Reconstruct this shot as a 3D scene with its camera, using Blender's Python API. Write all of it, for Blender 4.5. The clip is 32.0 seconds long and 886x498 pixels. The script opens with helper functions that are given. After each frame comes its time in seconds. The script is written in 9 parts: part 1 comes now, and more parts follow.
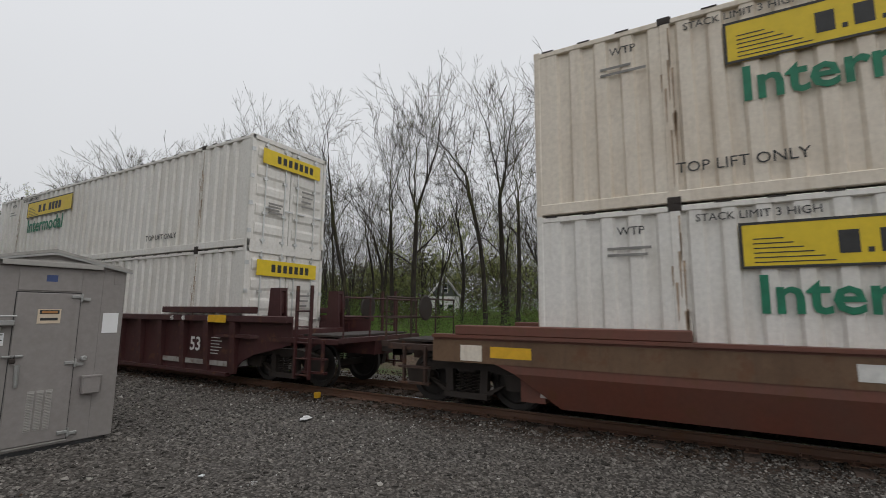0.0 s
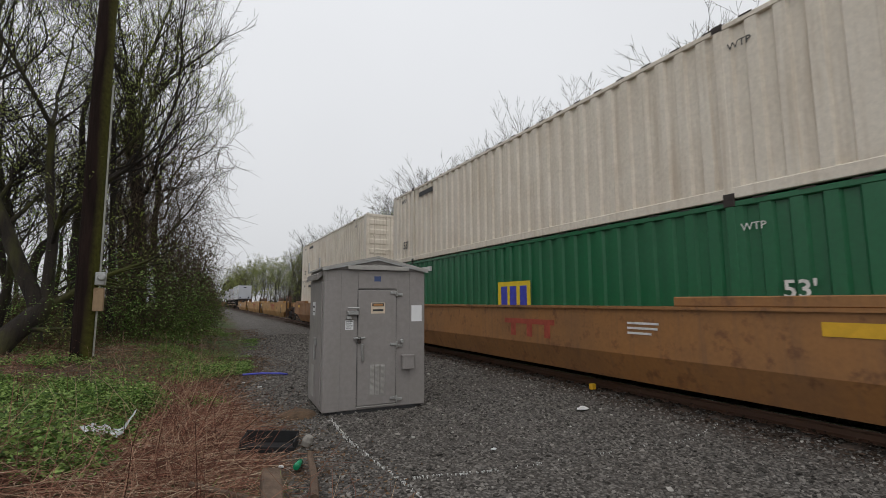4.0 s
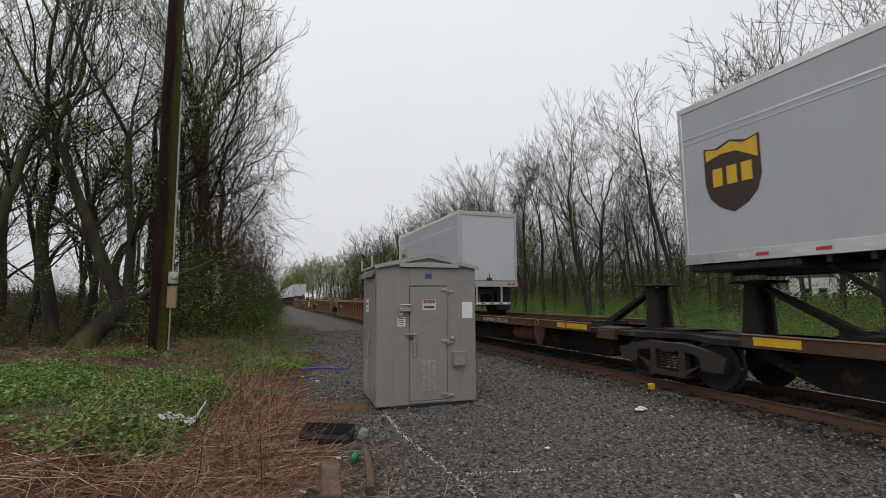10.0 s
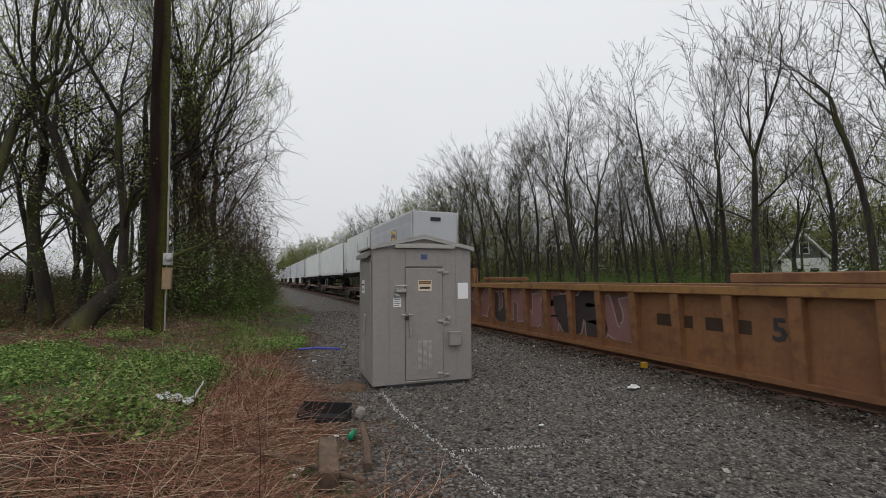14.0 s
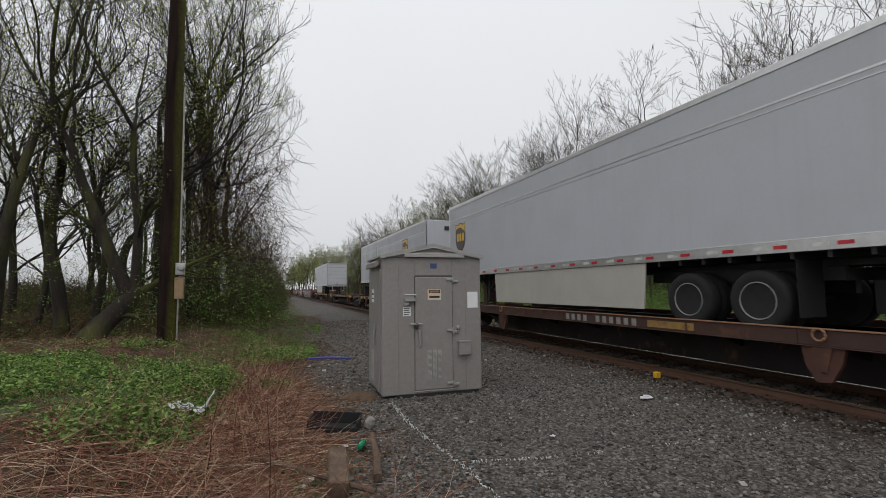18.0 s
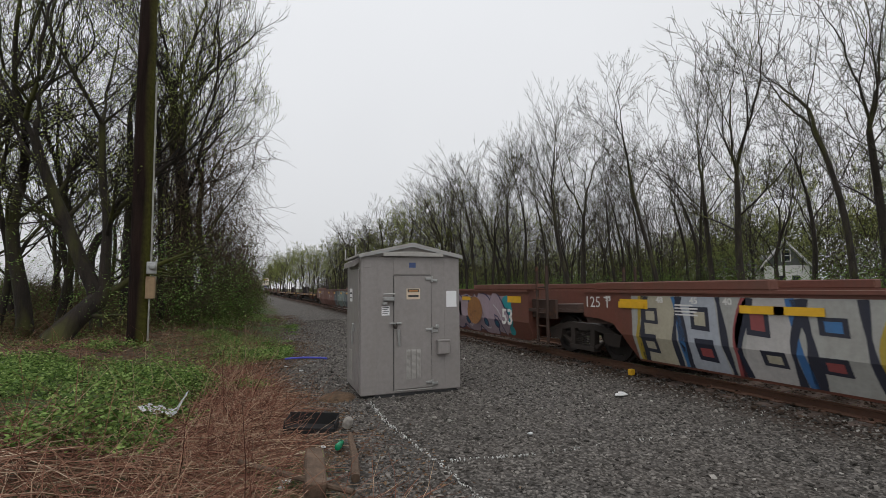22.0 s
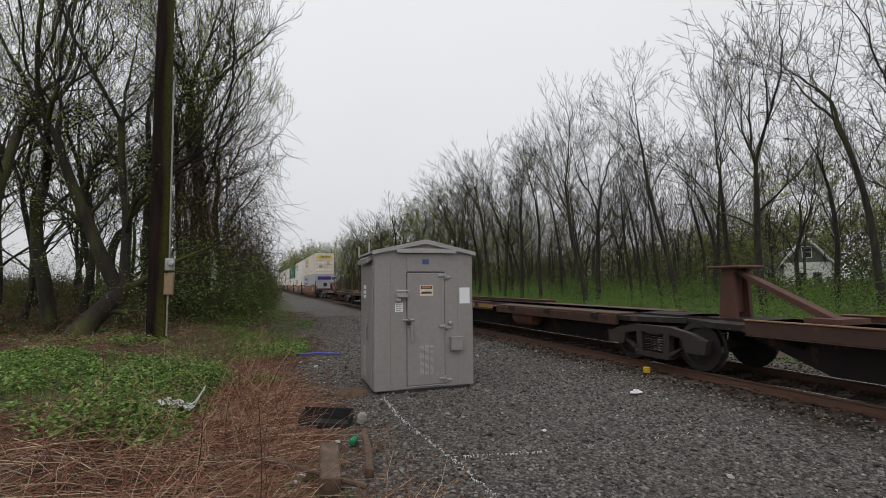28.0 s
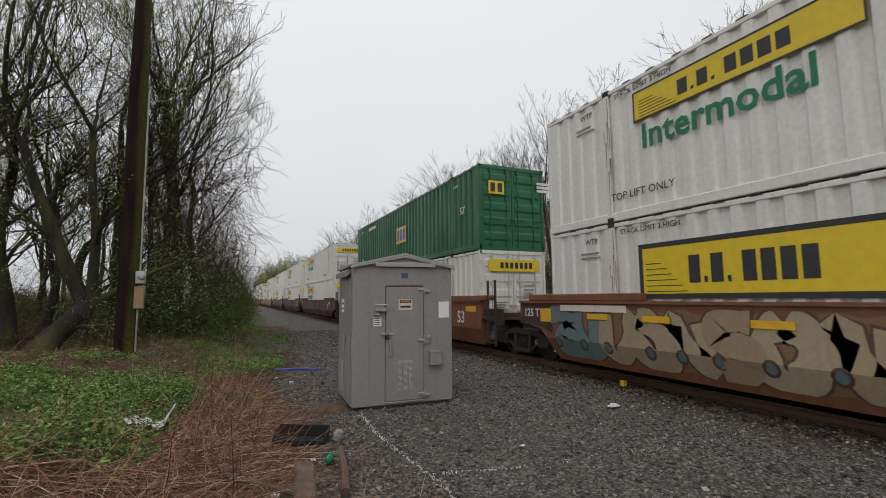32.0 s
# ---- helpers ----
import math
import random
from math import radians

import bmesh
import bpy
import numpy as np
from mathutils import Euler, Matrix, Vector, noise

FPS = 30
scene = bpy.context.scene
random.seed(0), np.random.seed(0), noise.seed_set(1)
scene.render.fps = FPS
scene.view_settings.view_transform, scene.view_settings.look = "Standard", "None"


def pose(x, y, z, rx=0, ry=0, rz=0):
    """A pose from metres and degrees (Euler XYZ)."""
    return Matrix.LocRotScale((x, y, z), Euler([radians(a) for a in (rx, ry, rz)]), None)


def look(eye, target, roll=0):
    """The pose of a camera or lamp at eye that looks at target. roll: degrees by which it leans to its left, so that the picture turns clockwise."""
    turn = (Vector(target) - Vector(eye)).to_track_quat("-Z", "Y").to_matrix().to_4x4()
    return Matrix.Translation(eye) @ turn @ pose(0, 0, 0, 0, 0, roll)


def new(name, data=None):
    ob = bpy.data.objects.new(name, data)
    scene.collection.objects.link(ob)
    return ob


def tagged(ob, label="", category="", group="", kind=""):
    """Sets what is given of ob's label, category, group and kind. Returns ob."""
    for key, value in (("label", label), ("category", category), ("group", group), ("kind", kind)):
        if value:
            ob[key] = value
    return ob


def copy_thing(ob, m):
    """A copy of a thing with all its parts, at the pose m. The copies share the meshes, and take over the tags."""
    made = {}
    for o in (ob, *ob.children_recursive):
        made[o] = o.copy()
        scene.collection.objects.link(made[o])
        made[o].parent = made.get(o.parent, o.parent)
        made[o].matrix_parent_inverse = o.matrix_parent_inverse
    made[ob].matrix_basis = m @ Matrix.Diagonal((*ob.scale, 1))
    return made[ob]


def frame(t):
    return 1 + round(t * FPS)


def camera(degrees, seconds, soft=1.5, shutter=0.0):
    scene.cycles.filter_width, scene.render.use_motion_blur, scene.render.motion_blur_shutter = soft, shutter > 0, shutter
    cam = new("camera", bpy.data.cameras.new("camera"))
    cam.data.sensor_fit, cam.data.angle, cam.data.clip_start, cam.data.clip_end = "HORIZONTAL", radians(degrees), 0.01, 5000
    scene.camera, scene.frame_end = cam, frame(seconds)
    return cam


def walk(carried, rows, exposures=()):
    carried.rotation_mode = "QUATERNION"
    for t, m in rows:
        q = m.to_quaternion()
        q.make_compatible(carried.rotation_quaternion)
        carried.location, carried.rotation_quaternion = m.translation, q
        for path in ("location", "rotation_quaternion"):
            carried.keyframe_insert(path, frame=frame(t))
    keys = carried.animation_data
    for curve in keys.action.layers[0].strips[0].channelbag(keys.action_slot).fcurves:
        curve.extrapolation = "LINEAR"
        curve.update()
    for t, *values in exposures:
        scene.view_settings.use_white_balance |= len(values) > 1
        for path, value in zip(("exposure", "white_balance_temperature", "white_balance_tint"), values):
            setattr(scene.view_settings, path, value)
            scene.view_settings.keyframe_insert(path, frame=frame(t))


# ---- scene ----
cam = camera(88.04, 32.0, soft=0.75, shutter=0.03)
EYE = (0.0, 0.0, 1.87)
# seconds, yaw, pitch, roll in degrees: the camera stands still and pans
PAN = [
    (0.0, -60.18, 7.68, -0.45),
    (0.5, -52.08, 7.07, -0.07),
    (1.0, -45.86, 7.06, 0.03),
    (1.5, -40.61, 6.98, -0.04),
    (2.0, -37.16, 6.93, -0.03),
    (2.5, -33.91, 6.76, 0.11),
    (3.0, -31.42, 6.69, 0.12),
    (3.5, -29.38, 6.58, 0.15),
    (4.0, -27.82, 6.50, 0.18),
    (4.5, -26.67, 6.50, 0.14),
    (6.5, -23.32, 5.85, 0.15),
    (7.0, -22.86, 5.80, 0.22),
    (7.5, -22.42, 5.78, 0.21),
    (8.0, -22.05, 5.92, 0.25),
    (8.5, -21.85, 5.96, 0.31),
    (9.0, -21.75, 6.06, 0.29),
    (9.5, -21.63, 6.08, 0.30),
    (10.0, -21.54, 6.14, 0.30),
    (10.5, -21.43, 6.14, 0.31),
    (11.0, -21.35, 5.91, 0.34),
    (11.5, -21.89, 5.00, 0.37),
    (12.0, -22.54, 4.38, 0.42),
    (12.5, -22.71, 4.02, 0.41),
    (13.0, -22.54, 3.83, 0.43),
    (13.5, -22.31, 3.74, 0.44),
    (14.0, -22.08, 3.75, 0.43),
    (14.5, -21.75, 4.04, 0.44),
    (16.5, -21.08, 4.39, 0.52),
    (17.0, -21.12, 4.38, 0.52),
    (17.5, -21.08, 4.50, 0.56),
    (18.0, -20.90, 4.88, 0.56),
    (18.5, -20.79, 5.10, 0.51),
    (19.0, -20.73, 5.27, 0.53),
    (19.5, -20.78, 5.31, 0.57),
    (20.0, -21.04, 5.44, 0.56),
    (20.5, -21.31, 5.50, 0.58),
    (21.0, -21.80, 5.31, 0.66),
    (21.5, -22.67, 4.97, 0.60),
    (22.0, -23.52, 4.75, 0.62),
    (22.5, -24.07, 4.63, 0.66),
    (23.0, -24.46, 4.39, 0.66),
    (23.5, -24.82, 4.21, 0.63),
    (24.0, -25.12, 4.13, 0.57),
    (24.5, -25.03, 4.10, 0.52),
    (25.0, -24.65, 4.08, 0.51),
    (25.5, -24.29, 4.08, 0.51),
    (27.5, -22.24, 4.29, 0.50),
    (28.0, -21.88, 4.35, 0.53),
    (28.5, -21.99, 4.53, 0.47),
    (29.0, -22.84, 4.41, 0.50),
    (29.5, -23.98, 4.62, 0.54),
    (30.0, -24.66, 5.00, 0.54),
    (30.5, -24.82, 5.32, 0.52),
    (31.0, -24.84, 5.63, 0.47),
    (31.5, -24.67, 5.90, 0.51),
    (32.0, -24.47, 6.06, 0.47),
]
walk(cam, [(t, pose(*EYE, 90 + p, r, y)) for t, y, p, r in PAN], exposures=[(0.0, -0.12), (1.5, -0.10), (3.0, -0.06), (5.5, 0.0), (32.0, 0.0)])

# ---- overcast light ----
world = bpy.data.worlds.new("overcast_sky")
scene.world = world
world.use_nodes = True
wn, wl = world.node_tree.nodes, world.node_tree.links
sky = wn.new("ShaderNodeTexSky")
sky.sky_type = "NISHITA"
sky.sun_disc = False
sky.sun_elevation, sky.sun_rotation = radians(48), radians(200)
sky.air_density, sky.dust_density = 1.0, 6.0
grey = wn.new("ShaderNodeHueSaturation")
grey.inputs["Saturation"].default_value = 0.12
grey.inputs["Value"].default_value = 0.075
cloud = wn.new("ShaderNodeMix")
cloud.data_type = "RGBA"
cloud.inputs["Factor"].default_value = 0.8
coord = wn.new("ShaderNodeTexCoord")
ramp = wn.new("ShaderNodeValToRGB")
split = wn.new("ShaderNodeSeparateXYZ")
ramp.color_ramp.elements[0].position, ramp.color_ramp.elements[0].color = 0.0, (0.765, 0.78, 0.805, 1)
ramp.color_ramp.elements[1].position, ramp.color_ramp.elements[1].color = 0.6, (0.99, 1.01, 1.05, 1)
puff = wn.new("ShaderNodeTexNoise")
puff.inputs["Scale"].default_value = 1.6
puff.inputs["Detail"].default_value = 4
soften = wn.new("ShaderNodeMapRange")
soften.inputs["To Min"].default_value, soften.inputs["To Max"].default_value = 0.93, 1.07
mult = wn.new("ShaderNodeMix")
mult.data_type, mult.blend_type = "RGBA", "MULTIPLY"
mult.inputs["Factor"].default_value = 1.0
wl.new(coord.outputs["Generated"], split.inputs[0])
wl.new(coord.outputs["Generated"], puff.inputs["Vector"])
wl.new(split.outputs["Z"], ramp.inputs[0])
wl.new(puff.outputs["Fac"], soften.inputs["Value"])
wl.new(ramp.outputs["Color"], mult.inputs[6])
wl.new(soften.outputs["Result"], mult.inputs[7])
wl.new(sky.outputs[0], grey.inputs["Color"])
wl.new(grey.outputs[0], cloud.inputs[6])
wl.new(mult.outputs[2], cloud.inputs[7])
wl.new(cloud.outputs[2], wn["Background"].inputs["Color"])
wn["Background"].inputs["Strength"].default_value = 1.0
sun = new("sun", bpy.data.lights.new("sun", "SUN"))
sun.data.energy, sun.data.angle, sun.data.color = 0.45, radians(40), (1.0, 0.97, 0.93)
sun.matrix_world = look((0, 0, 40), (10, 18, 0))
scene.view_settings.exposure = 0.0

# ---- building helpers ----
class Build:
    """Vertices and faces of one mesh."""

    def __init__(self):
        self.v, self.f = [], []

    def add(self, vs, fs):
        n = len(self.v)
        self.v += [tuple(p) for p in vs]
        self.f += [tuple(i + n for i in q) for q in fs]
        return self

    def box(self, x0, x1, y0, y1, z0, z1, m=None):
        vs = [(x, y, z) for z in (z0, z1) for y in (y0, y1) for x in (x0, x1)]
        if m is not None:
            vs = [m @ Vector(p) for p in vs]
        return self.add(vs, [(0, 2, 3, 1), (4, 5, 7, 6), (0, 1, 5, 4), (2, 6, 7, 3), (0, 4, 6, 2), (1, 3, 7, 5)])

    def cbox(self, x0, x1, y0, y1, z0, z1, c=0.01, m=None):
        """A box with chamfered edges."""
        vs, fs, key = [], [], {}
        for sx, sy, sz in ((a, b, d) for d in (0, 1) for b in (0, 1) for a in (0, 1)):
            base = ((x0, x1)[sx], (y0, y1)[sy], (z0, z1)[sz])
            inn = (c if not sx else -c, c if not sy else -c, c if not sz else -c)
            for ax in range(3):
                key[sx, sy, sz, ax] = len(vs)
                vs.append([base[i] + (0 if i == ax else inn[i]) for i in range(3)])
        corners = [(a, b, d) for d in (0, 1) for b in (0, 1) for a in (0, 1)]
        for ax in range(3):
            o = [i for i in range(3) if i != ax]
            for side in (0, 1):
                ring = []
                for p, q in ((0, 0), (1, 0), (1, 1), (0, 1)):
                    k = [0, 0, 0]
                    k[ax], k[o[0]], k[o[1]] = side, p, q
                    ring.append(key[tuple(k) + (ax,)])
                fs.append(ring)
            for p in (0, 1):
                for q in (0, 1):
                    k0, k1 = [0, 0, 0], [0, 0, 0]
                    k0[ax], k1[ax] = 0, 1
                    k0[o[0]] = k1[o[0]] = p
                    k0[o[1]] = k1[o[1]] = q
                    fs.append([key[tuple(k0) + (o[0],)], key[tuple(k1) + (o[0],)], key[tuple(k1) + (o[1],)], key[tuple(k0) + (o[1],)]])
        for k in corners:
            fs.append([key[k + (0,)], key[k + (1,)], key[k + (2,)]])
        if m is not None:
            vs = [m @ Vector(p) for p in vs]
        return self.add(vs, fs)

    def prism(self, poly, axis, a, b):
        """A polygon pulled along an axis; poly holds the two other coordinates in order."""
        def at(p, h):
            p = list(p)
            p.insert("xyz".index(axis), h)
            return p
        n = len(poly)
        vs = [at(p, a) for p in poly] + [at(p, b) for p in poly]
        fs = [tuple(range(n))[::-1], tuple(range(n, 2 * n))] + [(i, (i + 1) % n, n + (i + 1) % n, n + i) for i in range(n)]
        return self.add(vs, fs)

    def tube(self, pts, radii, n=6, cap=True):
        pts = [Vector(p) for p in pts]
        if not hasattr(radii, "__len__"):
            radii = [radii] * len(pts)
        vs, fs = [], []
        for i, p in enumerate(pts):
            d = (pts[min(i + 1, len(pts) - 1)] - pts[max(i - 1, 0)]).normalized()
            a = d.cross(Vector((0, 0, 1)) if abs(d.z) < 0.9 else Vector((1, 0, 0))).normalized()
            b = d.cross(a)
            for k in range(n):
                w = 2 * math.pi * k / n
                vs.append(p + radii[i] * (math.cos(w) * a + math.sin(w) * b))
        for i in range(len(pts) - 1):
            for k in range(n):
                fs.append((i * n + k, i * n + (k + 1) % n, i * n + n + (k + 1) % n, i * n + n + k))
        if cap:
            fs += [tuple(range(n))[::-1], tuple(range(len(vs) - n, len(vs)))]
        return self.add(vs, fs)

    def lathe(self, prof, axis, c, n=20, cap=True):
        """Rings of (radius, place along the axis) round c."""
        vs, fs = [], []
        i = "xyz".index(axis)
        o = [k for k in range(3) if k != i]
        for r, h in prof:
            for k in range(n):
                p = list(c)
                p[i] += h
                p[o[0]] += r * math.cos(2 * math.pi * k / n)
                p[o[1]] += r * math.sin(2 * math.pi * k / n)
                vs.append(p)
        for j in range(len(prof) - 1):
            for k in range(n):
                fs.append((j * n + k, j * n + (k + 1) % n, j * n + n + (k + 1) % n, j * n + n + k))
        if cap:
            fs += [tuple(range(n))[::-1], tuple(range(len(vs) - n, len(vs)))]
        return self.add(vs, fs)


def mesh_of(name, b, mat, smooth=False):
    me = bpy.data.meshes.new(name)
    me.from_pydata(b.v, [], b.f)
    bm = bmesh.new()
    bm.from_mesh(me)
    bmesh.ops.recalc_face_normals(bm, faces=bm.faces)
    bm.to_mesh(me)
    bm.free()
    me.materials.append(mat)
    if smooth:
        me.shade_smooth()
        me.set_sharp_from_angle(angle=radians(40))
    return me


def part(name, b, mat, parent=None, label="", smooth=False, m=None):
    """One mesh object, under a thing or a part."""
    ob = new(name, b if isinstance(b, bpy.types.Mesh) else mesh_of(name, b, mat, smooth))
    if parent is not None:
        ob.parent = parent
    if m is not None:
        ob.matrix_basis = m
    if label:
        ob["label"] = label
    return ob


def thing(name, m, label, category, group="", kind=""):
    ob = new(name)
    ob.empty_display_size = 0.3
    ob.matrix_basis = m
    return tagged(ob, label, category, group, kind)


WORDS = {}


def letters(text, height, mat, bold=0.0):
    """A flat mesh of raised letters in the x-z plane, read from -y, starting at the origin."""
    key = (text, round(height, 3), mat.name, bold)
    if key not in WORDS:
        cu = bpy.data.curves.new("lettering", "FONT")
        cu.body, cu.size, cu.extrude, cu.offset, cu.resolution_u = text, height / 0.72, 0.002, bold, 2
        ob = new("lettering", cu)
        dg = bpy.context.evaluated_depsgraph_get()
        me = bpy.data.meshes.new_from_object(ob.evaluated_get(dg))
        bpy.data.objects.remove(ob)
        bpy.data.curves.remove(cu)
        me.transform(Matrix.Rotation(radians(90), 4, "X"))
        me.materials.clear()
        me.materials.append(mat)
        me.name = "lettering"
        WORDS[key] = me
    return WORDS[key]


def nodes(name):
    mat = bpy.data.materials.new(name)
    mat.use_nodes = True
    nt = mat.node_tree
    return mat, nt.nodes, nt.links, nt.nodes["Principled BSDF"]


def mix_rgb(n, l, fac, a, b, mode="MIX"):
    x = n.new("ShaderNodeMix")
    x.data_type, x.blend_type = "RGBA", mode
    for sock, val in ((0, fac), (6, a), (7, b)):
        if isinstance(val, (int, float)):
            x.inputs[sock].default_value = val
        elif isinstance(val, tuple):
            x.inputs[sock].default_value = (*val[:3], 1)
        else:
            l.new(val, x.inputs[sock])
    return x.outputs[2]


def noise_fac(n, l, scale, detail=4, lo=0.4, hi=0.6, stretch=None, coords="Object", rough=0.6):
    tc = n.new("ShaderNodeTexCoord")
    t = n.new("ShaderNodeTexNoise")
    t.inputs["Scale"].default_value, t.inputs["Detail"].default_value, t.inputs["Roughness"].default_value = scale, detail, rough
    src = tc.outputs[coords]
    if stretch:
        mp = n.new("ShaderNodeMapping")
        mp.inputs["Scale"].default_value = stretch
        l.new(src, mp.inputs["Vector"])
        src = mp.outputs[0]
    l.new(src, t.inputs["Vector"])
    r = n.new("ShaderNodeMapRange")
    r.inputs["From Min"].default_value, r.inputs["From Max"].default_value = lo, hi
    l.new(t.outputs["Fac"], r.inputs["Value"])
    return r.outputs["Result"]


def bump(n, l, bsdf, height, strength=0.3, dist=0.01):
    b = n.new("ShaderNodeBump")
    b.inputs["Strength"].default_value, b.inputs["Distance"].default_value = strength, dist
    l.new(height, b.inputs["Height"])
    l.new(b.outputs[0], bsdf.inputs["Normal"])


def paint(name, colour, dirt=(0.09, 0.07, 0.055), grime=0.35, rust=0.0, rough=0.5, streak=0.25, metal=0.0, varied=0.0, relief=0.12):
    """Worn paint: grime in patches, streaks down the side, rust in spots."""
    mat, n, l, b = nodes(name)
    big = noise_fac(n, l, 0.9, 6, 0.42, 0.78)
    fine = noise_fac(n, l, 14, 5, 0.3, 0.75)
    run = noise_fac(n, l, 1.0, 5, 0.5, 0.8, (7, 7, 0.35))
    c = mix_rgb(n, l, 0.5, colour, tuple(v * 0.86 for v in colour))
    c = n.new("ShaderNodeMix")
    c.data_type = "RGBA"
    c.inputs[6].default_value, c.inputs[7].default_value = (*colour, 1), (*[v * (0.82 if relief > 0.05 else 0.96) for v in colour], 1)
    l.new(fine, c.inputs[0])
    col = c.outputs[2]
    for fac, amount, tone in ((big, grime, dirt), (run, streak, dirt)):
        s = n.new("ShaderNodeMath")
        s.operation = "MULTIPLY"
        s.inputs[1].default_value = amount
        l.new(fac, s.inputs[0])
        col = mix_rgb(n, l, s.outputs[0], col, tone)
    if rust:
        spot = noise_fac(n, l, 3.5, 8, 0.6 - 0.12 * rust, 0.68)
        s = n.new("ShaderNodeMath")
        s.operation = "MULTIPLY"
        s.inputs[1].default_value = min(1, 0.5 + rust * 0.5)
        l.new(spot, s.inputs[0])
        col = mix_rgb(n, l, s.outputs[0], col, (0.13, 0.055, 0.025))
    if varied:
        oi = n.new("ShaderNodeObjectInfo")
        mr = n.new("ShaderNodeMapRange")
        mr.inputs["To Min"].default_value, mr.inputs["To Max"].default_value = 1 - varied, 1 + varied
        l.new(oi.outputs["Random"], mr.inputs["Value"])
        hs = n.new("ShaderNodeHueSaturation")
        l.new(mr.outputs[0], hs.inputs["Value"])
        l.new(col, hs.inputs["Color"])
        col = hs.outputs[0]
    l.new(col, b.inputs["Base Color"])
    b.inputs["Metallic"].default_value = metal
    rr = n.new("ShaderNodeMapRange")
    rr.inputs["To Min"].default_value, rr.inputs["To Max"].default_value = rough - 0.1, min(1, rough + 0.2)
    l.new(big, rr.inputs["Value"])
    l.new(rr.outputs[0], b.inputs["Roughness"])
    bump(n, l, b, fine, relief, 0.004)
    return mat


def plain(name, colour, rough=0.7, metal=0.0, vary=0.25, scale=6, bumpy=0.2):
    mat, n, l, b = nodes(name)
    f = noise_fac(n, l, scale, 6, 0.3, 0.7)
    l.new(mix_rgb(n, l, f, tuple(v * (1 - vary) for v in colour), tuple(min(1, v * (1 + vary)) for v in colour)), b.inputs["Base Color"])
    b.inputs["Roughness"].default_value, b.inputs["Metallic"].default_value = rough, metal
    bump(n, l, b, noise_fac(n, l, scale * 8, 3, 0.3, 0.7), bumpy, 0.005)
    return mat


def islands(name, stops, rough=0.8, through_light=0.0):
    """Colour by loose piece, for leaves, stones and stalks."""
    mat, n, l, b = nodes(name)
    g = n.new("ShaderNodeNewGeometry")
    r = n.new("ShaderNodeValToRGB")
    el = r.color_ramp.elements
    while len(el) < len(stops):
        el.new(0.5)
    for e, (p, c) in zip(el, stops):
        e.position, e.color = p, (*c, 1)
    l.new(g.outputs["Random Per Island"], r.inputs[0])
    f = noise_fac(n, l, 9, 4, 0.3, 0.7)
    l.new(mix_rgb(n, l, f, r.outputs[0], mix_rgb(n, l, 0.35, r.outputs[0], (0.02, 0.02, 0.015))), b.inputs["Base Color"])
    b.inputs["Roughness"].default_value = rough
    b.inputs["Specular IOR Level"].default_value = 0.2
    if through_light:
        tr = n.new("ShaderNodeBsdfTranslucent")
        mx = n.new("ShaderNodeMixShader")
        mx.inputs[0].default_value = through_light
        l.new(b.inputs["Base Color"].links[0].from_socket, tr.inputs["Color"])
        l.new(b.outputs[0], mx.inputs[1])
        l.new(tr.outputs[0], mx.inputs[2])
        l.new(mx.outputs[0], n["Material Output"].inputs["Surface"])
    return mat

# ---- materials ----
M_MAROON = paint("maroon_car_paint", (0.062, 0.018, 0.018), dirt=(0.05, 0.03, 0.026), grime=0.4, rust=0.25, rough=0.6)
M_BROWN = paint("brown_car_paint", (0.16, 0.055, 0.036), grime=0.4, rust=0.3, rough=0.62)
M_RUSTOR = paint("faded_orange_car_paint", (0.34, 0.155, 0.05), grime=0.4, rust=0.35, rough=0.62, streak=0.4)
M_YELLOW = paint("yellow_car_paint", (0.45, 0.235, 0.055), dirt=(0.2, 0.1, 0.04), grime=0.35, rust=0.12, rough=0.55, streak=0.45)
M_ORANGE = paint("rusty_orange_car_paint", (0.235, 0.108, 0.042), dirt=(0.12, 0.045, 0.025), grime=0.65, rust=0.7, rough=0.7, streak=0.5)
M_SPINE = paint("black_brown_spine_steel", (0.015, 0.010, 0.009), dirt=(0.026, 0.016, 0.012), grime=0.5, rust=0.12, rough=0.8)
M_ENDDARK = paint("grimy_car_end_steel", (0.055, 0.030, 0.022), dirt=(0.03, 0.02, 0.016), grime=0.5, rust=0.4, rough=0.75)
M_YWORN = paint("worn_yellow_edge", (0.36, 0.22, 0.06), dirt=(0.12, 0.06, 0.035), grime=0.7, rust=0.6, rough=0.7)
M_OCHRE = paint("worn_ochre_rail", (0.29, 0.155, 0.045), dirt=(0.16, 0.07, 0.03), grime=0.6, rust=0.5, rough=0.7)
M_DULLW = plain("dulled_white_stencil", (0.38, 0.36, 0.32), 0.7, vary=0.3, bumpy=0)
M_APRON = paint("ochre_brown_deck_edge", (0.105, 0.052, 0.026), dirt=(0.035, 0.02, 0.014), grime=0.7, rust=0.5, rough=0.75)
M_LIP = paint("rubbed_rusty_lip", (0.30, 0.165, 0.09), dirt=(0.14, 0.07, 0.04), grime=0.5, rust=0.4, rough=0.65)
M_RBROWN = paint("red_brown_car_paint", (0.22, 0.082, 0.034), dirt=(0.10, 0.045, 0.03), grime=0.5, rust=0.4, rough=0.65, streak=0.4)
M_HITCH = paint("rust_red_hitch", (0.10, 0.04, 0.027), dirt=(0.04, 0.025, 0.02), grime=0.5, rust=0.5, rough=0.75)
M_SPRAY = plain("blue_spray_paint", (0.03, 0.2, 0.42), 0.7, vary=0.3)
